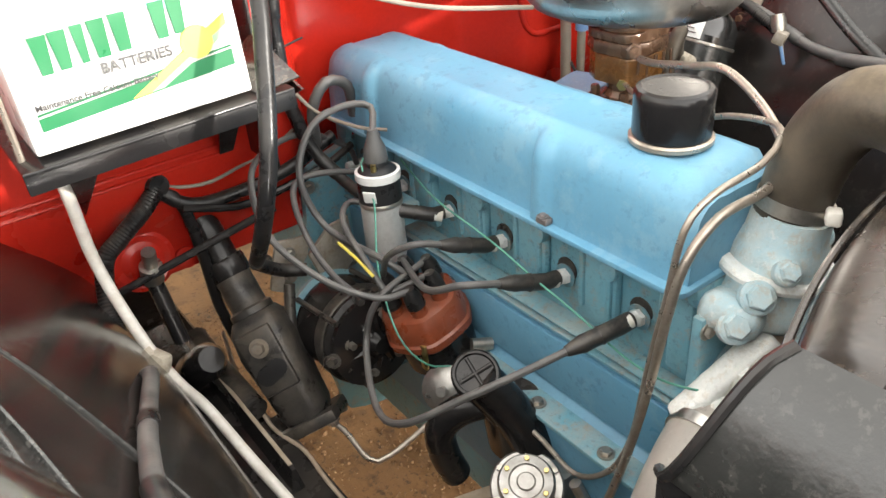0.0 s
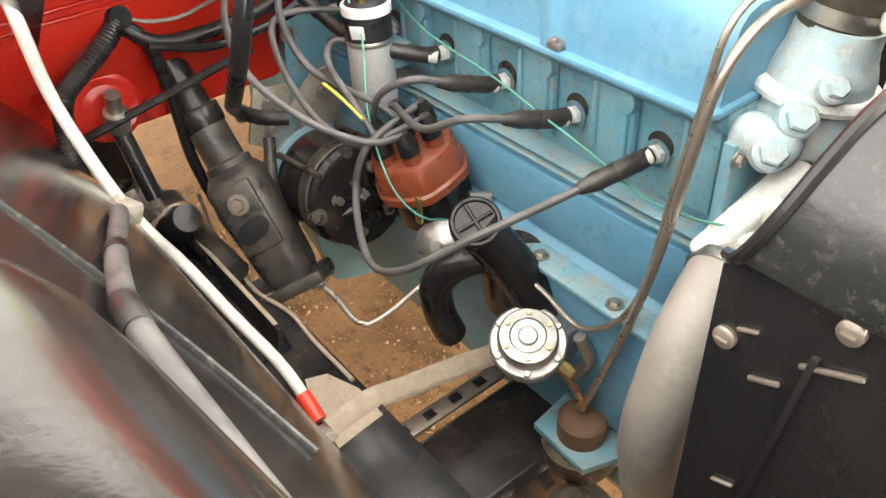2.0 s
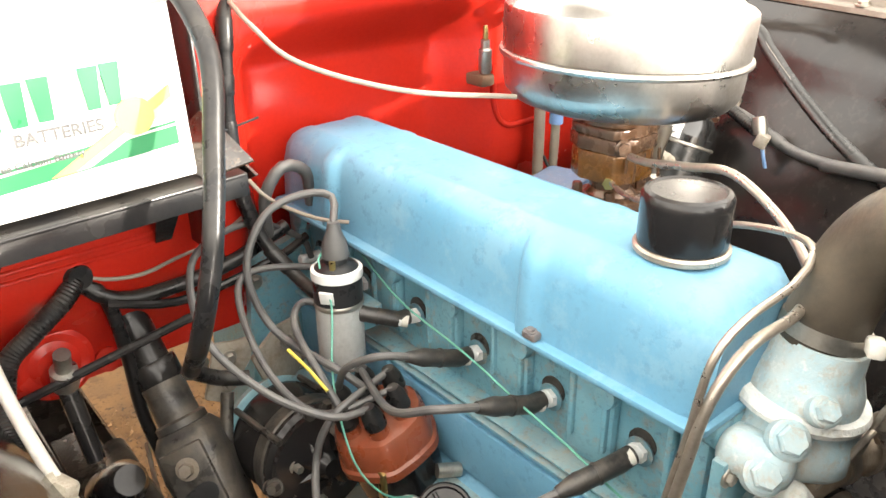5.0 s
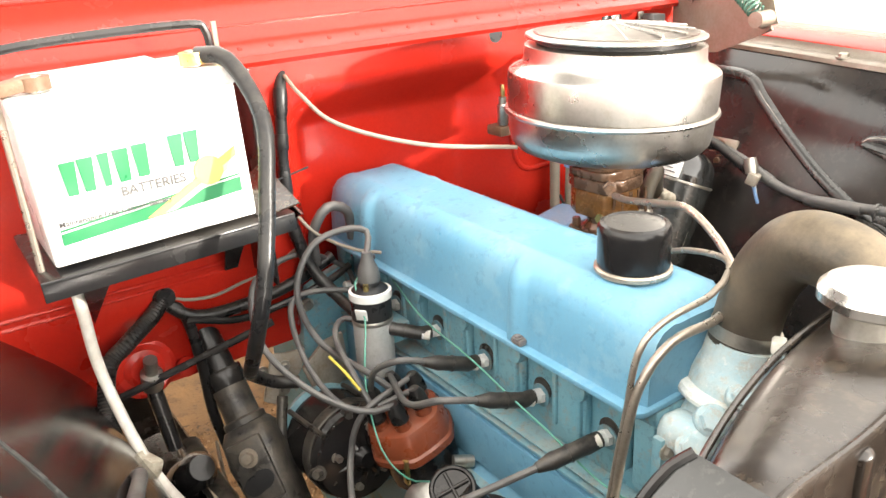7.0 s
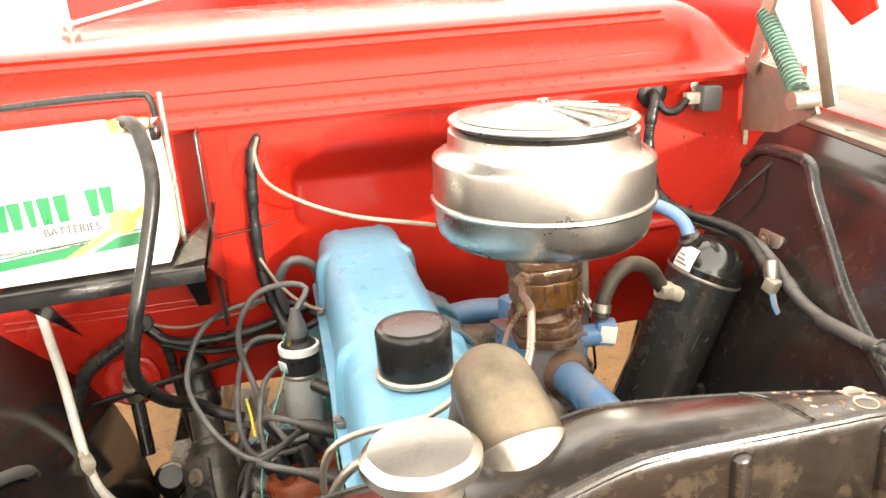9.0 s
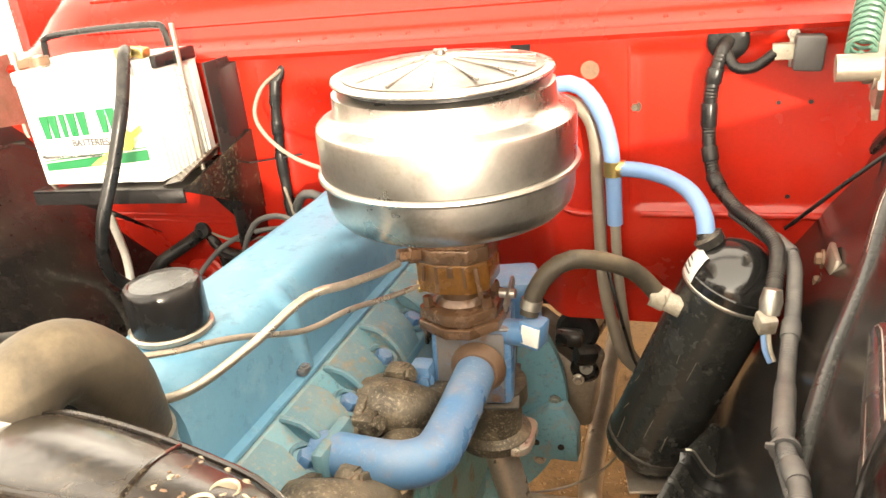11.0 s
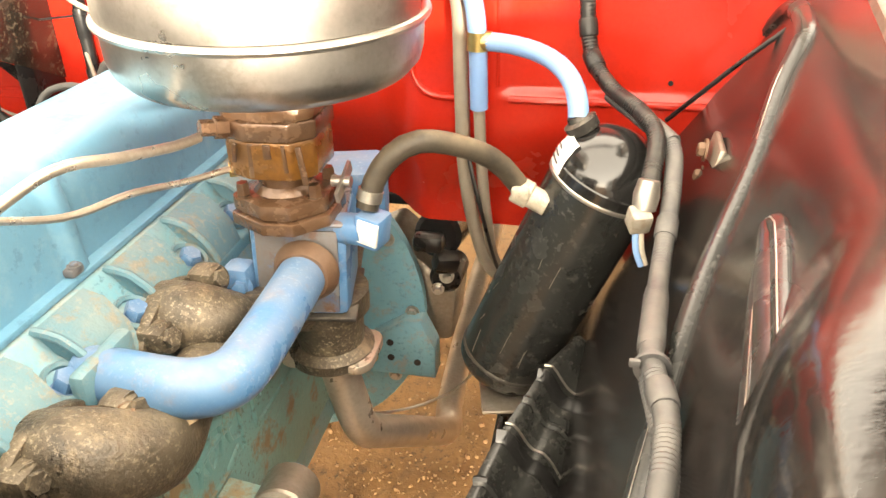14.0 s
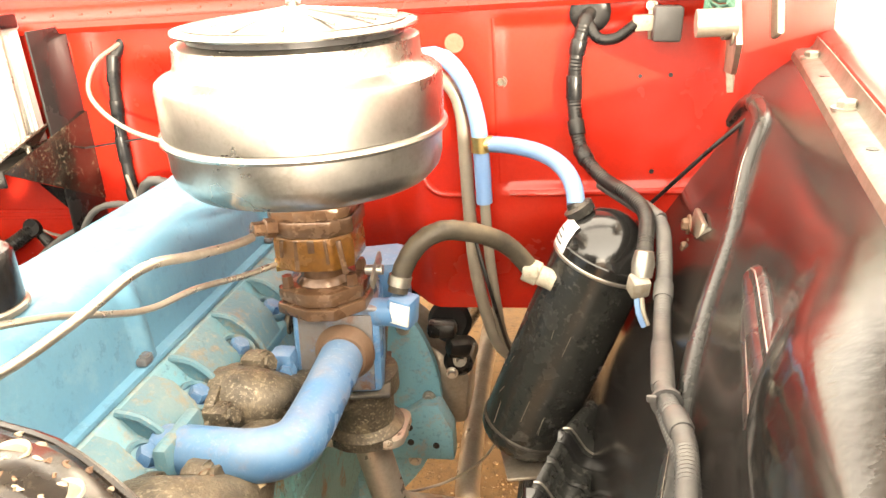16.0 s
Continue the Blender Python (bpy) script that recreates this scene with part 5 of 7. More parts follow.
# ---- radiator, fan and support ----
def radiator():
    r = thing("radiator", "worn black radiator with a domed top tank and filler cap", "radiator", (0.0, -0.23, 0.50))
    part("core", rbox((-0.01, -0.238, 0.75), (0.62, 0.044, 0.49), 0.003), BLACK, r)
    for i in range(88):
        part("fin", rbox((-0.311 + 0.007 * i, -0.2615, 0.75), (0.0016, 0.005, 0.47), 0), BLACK_WORN, r)

    def edges(x):
        rear = -0.176 - min(0.075, 0.68 * (x - 0.01) ** 2)
        front = -0.268 - 0.02 * smooth(0.0, -0.22, x)
        low = 0.025 * smooth(-0.28, -0.345, x) + 0.025 * smooth(0.26, 0.32, x)
        return rear, front, low, 1.107 + 0.028 * smooth(-0.03, 0.09, x) - low

    def tank_top(x, y):
        rear, front, low, top = edges(x)
        k = (y - front) / (rear - front)
        return top * (1 - k) + (top - 0.014) * k + 0.005 * math.sin(math.pi * k)

    secs = []
    for i in range(61):
        x = -0.355 + 0.0112 * i
        rear, front, low, top = edges(x)
        sec = [(x, rear - 0.004, 0.99), (x, rear, 1.0), (x, rear, top - 0.026), (x, rear - 0.003, top - 0.017)]
        for k in (0.92, 0.8, 0.65, 0.5, 0.35, 0.2, 0.1, 0.04):
            y = front + (rear - front) * k
            sec.append((x, y, tank_top(x, y)))
        sec += [(x, front, top - 0.001), (x, front - 0.003, top - 0.006), (x, front - 0.004, top - 0.014), (x, front - 0.004, 1.0), (x, front + 0.002, 0.99)]
        secs.append(sec)
    tank_ = part("top_tank", loft(secs), TANK_BROWN, r, "worn brown-black top tank", 50)
    for i in range(5):
        x = -0.20 + 0.115 * i
        part("tank_rib", rbox((x, edges(x)[1] - 0.004, edges(x)[3] - 0.055), (0.016, 0.012, 0.090), 0.006, (0, 0, 0), 3), TANK_BROWN, tank_, sharp=60)
    for s_ in (-1, 1):
        part("tank_lip", tube([(x, edges(x)[1 if s_ < 0 else 0] + 0.002 * s_, edges(x)[3] - (0.002 if s_ < 0 else 0.017)) for x in [-0.345 + 0.03 * i for i in range(23)]], 0.0028, 8), TANK_BROWN, tank_)
    for x, y in ((0.255, -0.242), (0.250, -0.258), (0.287, -0.255)):
        part("stamped_ring", lathe([(0.0088, -0.001), (0.0086, 0.0007), (0.0080, 0.0008), (0.0074, 0.0001), (0.0070, -0.001)], (x, y, tank_top(x, y)), (0.05, -0.05, 1), 24), BRAID, tank_, "worn stamped ring")
    scuff = random.Random(9)
    for i in range(70):
        x, y = 0.212 + 0.10 * scuff.random(), -0.205 - 0.06 * scuff.random()
        if edges(x)[1] + 0.004 < y < edges(x)[0] - 0.004:
            q = scuff.uniform(0, 6)
            part("scuff", lathe([(scuff.uniform(0.0012, 0.0034), -0.0008), (0.0008, 0.0006)], (x, y, tank_top(x, y)), (0.1, -0.1, 1), 9, lambda w, h: 1 + 0.45 * math.cos(2 * w + q) + 0.25 * math.cos(5 * w)), RUST if i % 2 else BRAID, tank_)
    part("tank_seam", tube([(0.19 + 0.012 * k, edges(0.19)[0] * (1 - k) + edges(0.2)[1] * k, tank_top(0.19 + 0.012 * k, edges(0.19)[0] * (1 - k) + edges(0.2)[1] * k)) for k in (0.02, 0.25, 0.5, 0.75, 0.98)], 0.0018, 8), BLACK_WORN, tank_)
    part("tank_bracket", prism([(0.315, 1.028), (0.315, 1.060), (0.319, 1.065), (0.367, 1.070), (0.371, 1.066), (0.371, 1.032), (0.365, 1.032), (0.365, 1.062), (0.323, 1.058), (0.323, 1.028)], "y", -0.268, -0.216, 0.0015), BLACK, r, "brown-black channel bracket")
    c = part("filler_neck", lathe([(0.028, 0), (0.028, 0.022), (0.031, 0.024)], (-0.063, -0.222, 1.100), n=32), DULL_STEEL, r)
    part("filler_cap", lathe([(0.038, 0.010), (0.042, 0.013), (0.042, 0.020), (0.036, 0.026), (0.01, 0.029)], (-0.063, -0.222, 1.116), n=36, spin=lambda w, h: 1 + 0.012 * math.cos(8 * w)), STEEL, c, "bright steel filler cap")
    part("hose_neck", tube([(0.022, -0.215, 1.08), (0.019, -0.188, 1.104)], 0.0355, 24), DULL_STEEL, r)
    s = thing("radiator_support", "black steel radiator side support plate with bolts", "radiator support", (-0.36, -0.25, 0.45))
    part("plate", prism([(-0.33, 0.50), (-0.219, 0.50), (-0.217, 1.040), (-0.222, 1.046), (-0.33, 1.046)], "x", -0.366, -0.362), BLACK, s)
    shoulder = ((1.0465, -0.366, -0.218), (1.052, -0.373, -0.226), (1.064, -0.3745, -0.233), (1.080, -0.370, -0.239), (1.098, -0.361, -0.244), (1.116, -0.351, -0.249), (1.130, -0.340, -0.254), (1.137, -0.328, -0.260))
    part("shoulder", sheet([[(x, y + (-0.33 - y) * k / 8, z) for k in range(9)] for z, x, y in shoulder], 0.003), TANK_GLOSS, s, "glossy black sloping shoulder")
    part("shoulder_edge", tube([(x, y, z) for z, x, y in shoulder], 0.0035, 8), BLACK, s)
    part("edge_flange", rbox((-0.349, -0.2175, 0.76), (0.026, 0.003, 0.49), 0.001), BLACK, s)
    for y, z, w, h in ((-0.2375, 1.012, 0.012, 0.003), (-0.251, 0.988, 0.017, 0.004), (-0.278, 1.016, 0.030, 0.004), (-0.245, 0.90, 0.014, 0.003)):
        part("step", rbox((-0.3675, y, z), (0.003, w, h * 0.7), 0.001, (-25, 0, 0)), DIRTY_STEEL, s)
    part("upright_fold", rbox((-0.3675, -0.262, 0.94), (0.004, 0.004, 0.16), 0.001, (6, 0, 0)), BLACK, s)
    for y, z in ((-0.227, 1.0), (-0.28, 1.042)):
        part("bolt", join(lathe([(0.0062, 0), (0.0062, 0.003), (0.004, 0.0045)], (-0.366, y, z), (-1, 0, 0.1), 18), rbox((-0.371, y, z), (0.002, 0.007, 0.002), 0.0005)), DIRTY_STEEL, s)
    f = thing("fan", "dusty grey steel cooling fan with wide twisted blades", "fan", (EX, -0.13, 0.76))
    part("hub", lathe([(0.03, 0), (0.035, 0.01), (0.035, 0.02)], (EX, -0.118, 0.76), (0, -1, 0), 28), DIRTY_STEEL, f)
    part("pulley", lathe([(0.085, 0), (0.09, 0.004), (0.074, 0.012), (0.09, 0.020), (0.086, 0.024), (0.05, 0.02), (0.04, 0.024)], (EX + 0.01, -0.088, 0.775), (0, -1, 0), 44), DIRTY_STEEL, f, "grimy steel pulley")
    part("belt", lathe([(0.080, 0.005), (0.0915, 0.006), (0.0915, 0.018), (0.080, 0.019)], (EX + 0.01, -0.088, 0.775), (0, -1, 0), 44), RUBBER, f, "black rubber belt")
    for k in range(5):
        a = radians(20 + 72 * k)
        part("pulley_bolt", hexbolt((EX + 0.01 + 0.055 * math.cos(a), -0.108, 0.775 + 0.055 * math.sin(a)), (0, -1, 0), 0.008, 0.010), DULL_STEEL, f)
    for k in range(4):
        w = math.pi / 2 * k + 0.55
        rows = [[Vector((EX + rad * math.cos(w + d), -0.150 - 0.02 * d * min(1, rad / 0.1), 0.76 + rad * math.sin(w + d))) for d in (-0.26, -0.13, 0, 0.13, 0.26)] for rad in (0.03, 0.07, 0.11, 0.15, 0.17)]
        part("blade", sheet(rows, 0.0025), DIRTY_STEEL, f)
    lower = thing("lower_radiator_hose", "thick dusty grey coolant hose from the water pump", "hose", (-0.19, -0.1, 0.47))
    route = [(-0.092, -0.080, 0.812), (-0.118, -0.084, 0.806), (-0.152, -0.091, 0.790), (-0.182, -0.097, 0.762), (-0.200, -0.10, 0.725), (-0.209, -0.10, 0.69), (-0.209, -0.10, 0.64), (-0.192, -0.105, 0.55), (-0.178, -0.14, 0.49), (-0.17, -0.20, 0.475)]
    part("hose", tube(route, 0.0315, 28, 0.006), GREY_HOSE, lower)
    for q, d in (((-0.118, -0.084, 0.806), (-1, -0.15, -0.32)),):
        cb = part("clamp", lathe([(0.0330, -0.006), (0.0338, -0.006), (0.0338, 0.006), (0.0330, 0.006)], q, d, 32), STEEL, lower, "bright steel band clamp")
        part("clamp_screw", join(rbox((q[0] - 0.002, q[1] - 0.034, q[2] + 0.012), (0.012, 0.018, 0.022), 0.003, (20, 0, 10)), hexbolt((q[0] - 0.002, q[1] - 0.036, q[2] + 0.026), (0, -0.3, 1), 0.006, 0.008, False)), DULL_STEEL, cb)
    # clips and hose ends crowding the pump behind the radiator
    p = thing("pump_fittings", "dusty brown clips and pipe stubs crowding the water pump", "fittings", (0.06, -0.1, 0.85))
    part("stub", tube([(-0.03, -0.075, 0.87), (0.03, -0.090, 0.885), (0.085, -0.10, 0.875)], 0.026, 18), BRAID, p, "dusty hose stub")
    part("clip", lathe([(0.029, -0.005), (0.029, 0.005)], (0.03, -0.090, 0.885), (1, -0.25, 0.1), 20), DULL_STEEL, p)
    part("clip", lathe([(0.029, -0.005), (0.029, 0.005)], (0.07, -0.098, 0.880), (1, -0.2, -0.15), 20), STEEL_TUBE, p)
    part("spring_wire", tube([(-0.02, -0.10, 0.88), (0.0, -0.115, 0.915), (0.03, -0.118, 0.925), (0.05, -0.118, 0.905)], 0.003, 8), STEEL_TUBE, p)
    part("spring_wire", tube([(0.03, -0.112, 0.90), (0.045, -0.12, 0.945), (0.055, -0.12, 0.90), (0.10, -0.118, 0.885)], 0.003, 8), DULL_STEEL, p)
    for x, z in ((0.045, 0.925), (0.095, 0.905), (0.115, 0.87)):
        part("stud", hexbolt((x, -0.118, z), (-0.3, -0.8, 0.5), 0.008, 0.014), DULL_STEEL, p)
    h = thing("radiator_hose", "thick dusty black upper radiator hose", "hose", (0.0, -0.1, 1.0))
    part("hose", tube([(0.012, -0.066, 1.0), (0.017, -0.072, 1.045), (0.021, -0.085, 1.085), (0.016, -0.115, 1.118), (0.014, -0.155, 1.120), (0.020, -0.195, 1.098)], 0.034, 28, 0.006), HOSE, h)
    cl = part("clamp", lathe([(0.0362, 0), (0.0362, 0.014)], (0.013, -0.067, 1.004), (0.2, -0.1, 1), 32), DULL_STEEL, h, "steel worm clamp")
    part("clamp_screw", rbox((0.005, -0.111, 1.016), (0.022, 0.014, 0.014), 0.003, (0, 10, 30)), WHITE_SIDE, cl)


radiator()


# ---- the pressure tank by the far fender ----
def tank():
    a, b = Vector((0.410, 0.437, 0.661)), Vector((0.551, 0.420, 1.011))
    ax = (b - a).normalized()
    L = (b - a).length
    R = 0.060
    cap = R * 0.85
    t = thing("pressure_tank", "scratched black cylindrical tank with a white sticker", "tank", a)
    prof = [(R * math.sin(x), R * 0.55 * (1 - math.cos(x))) for x in [0.05 + i * (math.pi / 2 - 0.05) / 7 for i in range(8)]]
    prof += [(R, L * 0.3), (R, L * 0.6), (R, L - cap - 0.012)]
    part("shell", lathe(prof, a, ax, 56), TANK_GLOSS, t)
    part("dome", lathe([(R + 0.0012, L - cap - 0.0115), (R + 0.0015, L - cap)] + [(R * math.cos(x), L - cap + cap * math.sin(x)) for x in [0.03 + i * 1.5 / 11 for i in range(12)]], a, ax, 56), DOME_GLOSS, t, "glossy black domed end")
    part("dome_seam", lathe([(R + 0.0006, L - cap - 0.017), (R + 0.0024, L - cap - 0.0155), (R + 0.0024, L - cap - 0.0125), (R + 0.0006, L - cap - 0.011)], a, ax, 56), DULL_STEEL, t, "bare steel seam")
    part("weld_band", lathe([(R + 0.0004, 0.040), (R + 0.0016, 0.042), (R + 0.0016, 0.044), (R + 0.0004, 0.046)], a, ax, 56), GREASE, t)
    c = a + ax * (L - cap)
    d = (Vector((0.492, 0.424, 1.03)) - c).normalized()
    part("neck", lathe([(0.013, cap * 0.75), (0.013, 0.054), (0.018, 0.055), (0.019, 0.066), (0.013, 0.069), (0.011, 0.074)], c, d, 24), GREASE, t)
    side = Vector((-0.62, -0.78, 0)).normalized()
    side = (side - ax * side.dot(ax)).normalized()
    up = ax.cross(side)

    def skin(h, w, off):
        k = 1.0 if h < L - cap else math.sqrt(max(0, 1 - ((h - L + cap) / cap) ** 2))
        return a + ax * h + (side * math.cos(w) + up * math.sin(w)) * (R * k + off)
    st = part("sticker", sheet([[skin(L - cap - 0.010 + 0.038 * i / 7, -0.95 + 0.075 * j, 0.0022 if i < 6 else 0.004) for j in range(9)] for i in range(8)], 0.0006), WHITE, t, "white paper sticker")
    for i in range(3):
        part("sticker_print", tube([skin(L - cap - 0.002 + 0.007 * i, w, 0.0034) for w in (-0.85, -0.68, -0.5 - 0.08 * i)], 0.0010, 6), DARK_INK, st)
    scratch = random.Random(21)
    for i in range(8):
        h, w = scratch.uniform(0.05, L * 0.62), scratch.uniform(-0.9, 0.9)
        n = scratch.uniform(0.012, 0.05)
        part("scratch", tube([skin(h, w, 0.0002), skin(h + n, w + scratch.uniform(-0.08, 0.08), 0.0002)], scratch.uniform(0.0002, 0.0005), 5), DIRTY_STEEL, t)
    part("foot_plate", join(rbox((0.432, 0.41, 0.655), (0.075, 0.10, 0.005), 0.002, (-8, 0, 12)), rbox((0.462, 0.43, 0.700), (0.005, 0.05, 0.10), 0.002, (0, 20, 0))), DIRTY_STEEL, t, "grey steel foot bracket")
    part("inlet_clamp", join(lathe([(0.0145, -0.014), (0.0155, -0.012), (0.0155, 0.004), (0.013, 0.006), (0.013, 0.026)], (0.446, 0.398, 0.943), (0.8, -0.1, -0.35), 18), rbox((0.441, 0.384, 0.950), (0.020, 0.012, 0.014), 0.004)), CREAM, t, "pale clamp at the hose inlet")
    p = thing("splash_panel", "torn black plastic splash sheet below the tank", "splash panel", (0.45, 0.28, 0.5))
    rows = []
    for i in range(23):
        v = i / 22
        rows.append([(0.385 + 0.075 * u + 0.05 * u * u + 0.095 * v + 0.004 * noise.noise((u * 5, v * 4, 2)), 0.04 + 0.36 * u, 0.705 - 0.012 * math.sin(6 * u) + 0.05 * u - 0.07 * v - 0.05 * v * v + 0.006 * noise.noise((u * 7, v * 5, 8)) + 0.006 * math.sin(16 * v)) for u in [k / 22 for k in range(23)]])
    part("sheet", sheet(rows, 0.003), TANK_GLOSS, p)
    part("torn_edge", tube([rows[k][0] for k in range(0, 23, 2)], 0.003, 8), DULL_STEEL, p, "scuffed pale edge")
    part("fold", tube([rows[k][9] for k in range(0, 23, 2)], 0.006, 8), TANK_GLOSS, p)
    part("fold", tube([rows[k][15] for k in range(0, 23, 2)], 0.005, 8), TANK_GLOSS, p)
    for k in (4, 12, 17):
        part("channel", tube([Vector(rows[q][k]) + Vector((0.0, 0.0, 0.003)) for q in range(0, 23, 2)], 0.0085, 10, squash=0.6), DOME_GLOSS, p)
        # glint along each channel, put in as a thin pale steel line
        part("channel_edge", tube([Vector(rows[q][k + 1]) + Vector((0.0, 0.0, 0.002)) for q in range(0, 23, 2)], 0.0016, 6), DULL_STEEL, p, "pale line for the glint on the fold")
    part("strap", rbox((0.435, 0.29, 0.58), (0.006, 0.04, 0.24), 0.002), BLACK, p)


tank()


# ---- steering gear ----
def steering():
    s = thing("steering_gear", "black steering column and gearbox bolted to the frame", "steering gear", (-0.29, 0.48, 0.50))
    top, mid, low = Vector((-0.348, 0.70, 0.93)), Vector((-0.325, 0.612, 0.775)), Vector((-0.300, 0.450, 0.545))
    d1, d2 = (mid - top).normalized(), (low - mid).normalized()
    part("column", tube([top, mid], 0.024, 24), BLACK, s)
    part("collar", lathe([(0.029, 0), (0.031, 0.004), (0.031, 0.026), (0.029, 0.030)], mid - d1 * 0.01, d1, 28), BLACK, s)
    part("jacket", tube([mid, mid + d2 * 0.075], 0.028, 24), GREASE, s)
    part("collar", lathe([(0.030, 0), (0.034, 0.003), (0.034, 0.012), (0.030, 0.015)], mid + d2 * 0.072, d2, 28), GREASE, s, "greasy clamp ring")
    side = Vector((0.75, -0.62, 0)).normalized()
    side = (side - d2 * side.dot(d2)).normalized()
    up = side.cross(d2)
    secs = []
    for k, w, h in ((0.085, 0.033, 0.033), (0.10, 0.042, 0.042), (0.14, 0.046, 0.046), (0.20, 0.040, 0.044), (0.25, 0.038, 0.038), (0.262, 0.034, 0.034)):
        secs.append([mid + d2 * k + side * (w * math.copysign(abs(math.cos(a)) ** 0.6, math.cos(a))) + up * (h * math.copysign(abs(math.sin(a)) ** 0.6, math.sin(a))) for a in [2 * math.pi * q / 28 for q in range(28)]])
    part("gearbox", loft(secs), GREASE, s, "dusty grey-black gearbox", 50)
    turn = Matrix((side, d2, up)).transposed().to_euler()
    turn = [math.degrees(v) for v in turn]
    end = mid + d2 * 0.272
    part("end_cover", rbox(end, (0.098, 0.020, 0.088), 0.005, turn), GREASE, s)
    for u, v in ((-1, 1), (1, 1), (-1, -1), (1, -1)):
        part("cover_bolt", hexbolt(end + side * 0.039 * u + up * 0.034 * v + d2 * 0.010, d2, 0.007, 0.007), DIRTY_STEEL, s)
    at = mid + d2 * 0.155 + up * (0.042 if up.z > 0 else -0.042)
    upn = up if up.z > 0 else -up
    part("top_pad", rbox(at + upn * 0.002, (0.058, 0.100, 0.010), 0.004, turn), GREASE, s)
    part("adjuster", join(hexbolt(at + upn * 0.007 - d2 * 0.022, upn, 0.010, 0.010), lathe([(0.015, 0), (0.014, 0.003)], at + upn * 0.006 - d2 * 0.022, upn, 20)), DIRTY_STEEL, s)
    part("oval_recess", lathe([(0.020, 0), (0.020, 0.0014), (0.016, 0.0022)], at + upn * 0.0065 + d2 * 0.018, upn, 28, lambda w, h: 1 + 0.28 * math.cos(2 * w)), BLACK_PLASTIC, s)
    part("pitman_pipe", tube([(-0.375, 0.72, 0.60), (-0.375, 0.62, 0.59), (-0.37, 0.50, 0.585)], 0.02, 12), GREASE, s)
    m = thing("pedal_linkage", "black pedal rod with a red painted clevis", "linkage", (-0.42, 0.62, 0.78))
    part("rod", tube([(-0.50, 0.60, 0.80), (-0.36, 0.58, 0.835), (-0.25, 0.56, 0.865)], 0.006, 10), BLACK, m)
    part("clevis", join(rbox((-0.385, 0.655, 0.795), (0.035, 0.02, 0.022), 0.006), lathe([(0.016, 0), (0.016, 0.012)], (-0.372, 0.645, 0.795), (0, -1, 0.3), 18)), RED, m, "red painted clevis")
    part("adjuster", join(lathe([(0.016, 0), (0.016, 0.03), (0.01, 0.032), (0.01, 0.06)], (-0.432, 0.61, 0.80), (0, -0.4, 0.9), 16)), DULL_STEEL, m)
    part("stem", tube([(-0.432, 0.61, 0.80), (-0.425, 0.58, 0.70)], 0.012, 12), BLACK, m)
    part("cylinder", lathe([(0.028, 0), (0.03, 0.01), (0.03, 0.10), (0.02, 0.12)], (-0.41, 0.66, 0.58), (0.1, -0.6, 0.5), 24), BLACK, m)


steering()


# ---- hoses, cables and pipes ----
def line(name, pts, r, mat, label, category="cable", n=10, group=""):
    bm = tube(pts, r, n)
    return solid(name, bm, mat, label, category, group)


TOWERS = [D0 + DAXIS * 0.080 + (DAXIS.orthogonal().normalized() * math.cos(i * math.pi / 3 + 0.3) + DAXIS.cross(DAXIS.orthogonal().normalized()) * math.sin(i * math.pi / 3 + 0.3)) * 0.0365 for i in range(6)]


def plug_lead(plug, tower, mids, boot=0.07):
    y = 0.04 + 0.1135 * plug
    tip = Vector((-0.092, y, 0.861))
    back = (Vector(mids[-1]) - tip).normalized()
    lead = thing("spark_plug_lead", "grey rubber spark plug lead with a black boot", "ignition lead", tip, "ignition leads")
    part("cable", tube([TOWERS[tower], *mids, tip + back * boot * 0.8], 0.0045, 10, 0.008), RUBBER_GREY, lead)
    part("boot", rings([tip + Vector((0.012, 0, 0)), tip + back * 0.004, tip + back * boot * 0.6, tip + back * boot * 0.7, tip + back * boot], [0.0100, 0.0104, 0.0100, 0.0106, 0.006], 14), BOOT_RUBBER, lead, "black rubber boot")
    part("boot_ring", lathe([(0.0109, boot * 0.38), (0.0113, boot * 0.40), (0.0109, boot * 0.42)], tip, back, 14), BOOT_RUBBER, lead)
    part("insulator", lathe([(0.0082, -0.010), (0.0082, -0.001)], tip, back, 14), WHITE_SIDE, lead, "white ceramic insulator")


plug_lead(0, 5, [(-0.225, 0.335, 0.805), (-0.252, 0.335, 0.745), (-0.295, 0.25, 0.722), (-0.305, 0.17, 0.757), (-0.255, 0.11, 0.808), (-0.199, 0.077, 0.834)])
plug_lead(1, 0, [(-0.205, 0.25, 0.855), (-0.201, 0.18, 0.893)])
plug_lead(2, 1, [(-0.205, 0.33, 0.865), (-0.188, 0.29, 0.893)])
plug_lead(3, 2, [(-0.215, 0.37, 0.84), (-0.205, 0.44, 0.87), (-0.177, 0.465, 0.882), (-0.15, 0.43, 0.876)])
COIL_TOP = Vector((-0.147, 0.431, 0.824)) + (Vector((-0.1445, 0.4345, 0.9425)) - Vector((-0.147, 0.431, 0.824))).normalized() * 0.16
line("coil_lead", [D0 + DAXIS * 0.082, (-0.195, 0.36, 0.842), (-0.222, 0.46, 0.862), (-0.236, 0.485, 0.935), (-0.205, 0.49, 0.995), (-0.155, 0.485, 1.012), (-0.122, 0.47, 1.005), COIL_TOP], 0.0048, RUBBER_GREY, "grey high tension lead looping up to the coil", "ignition lead")
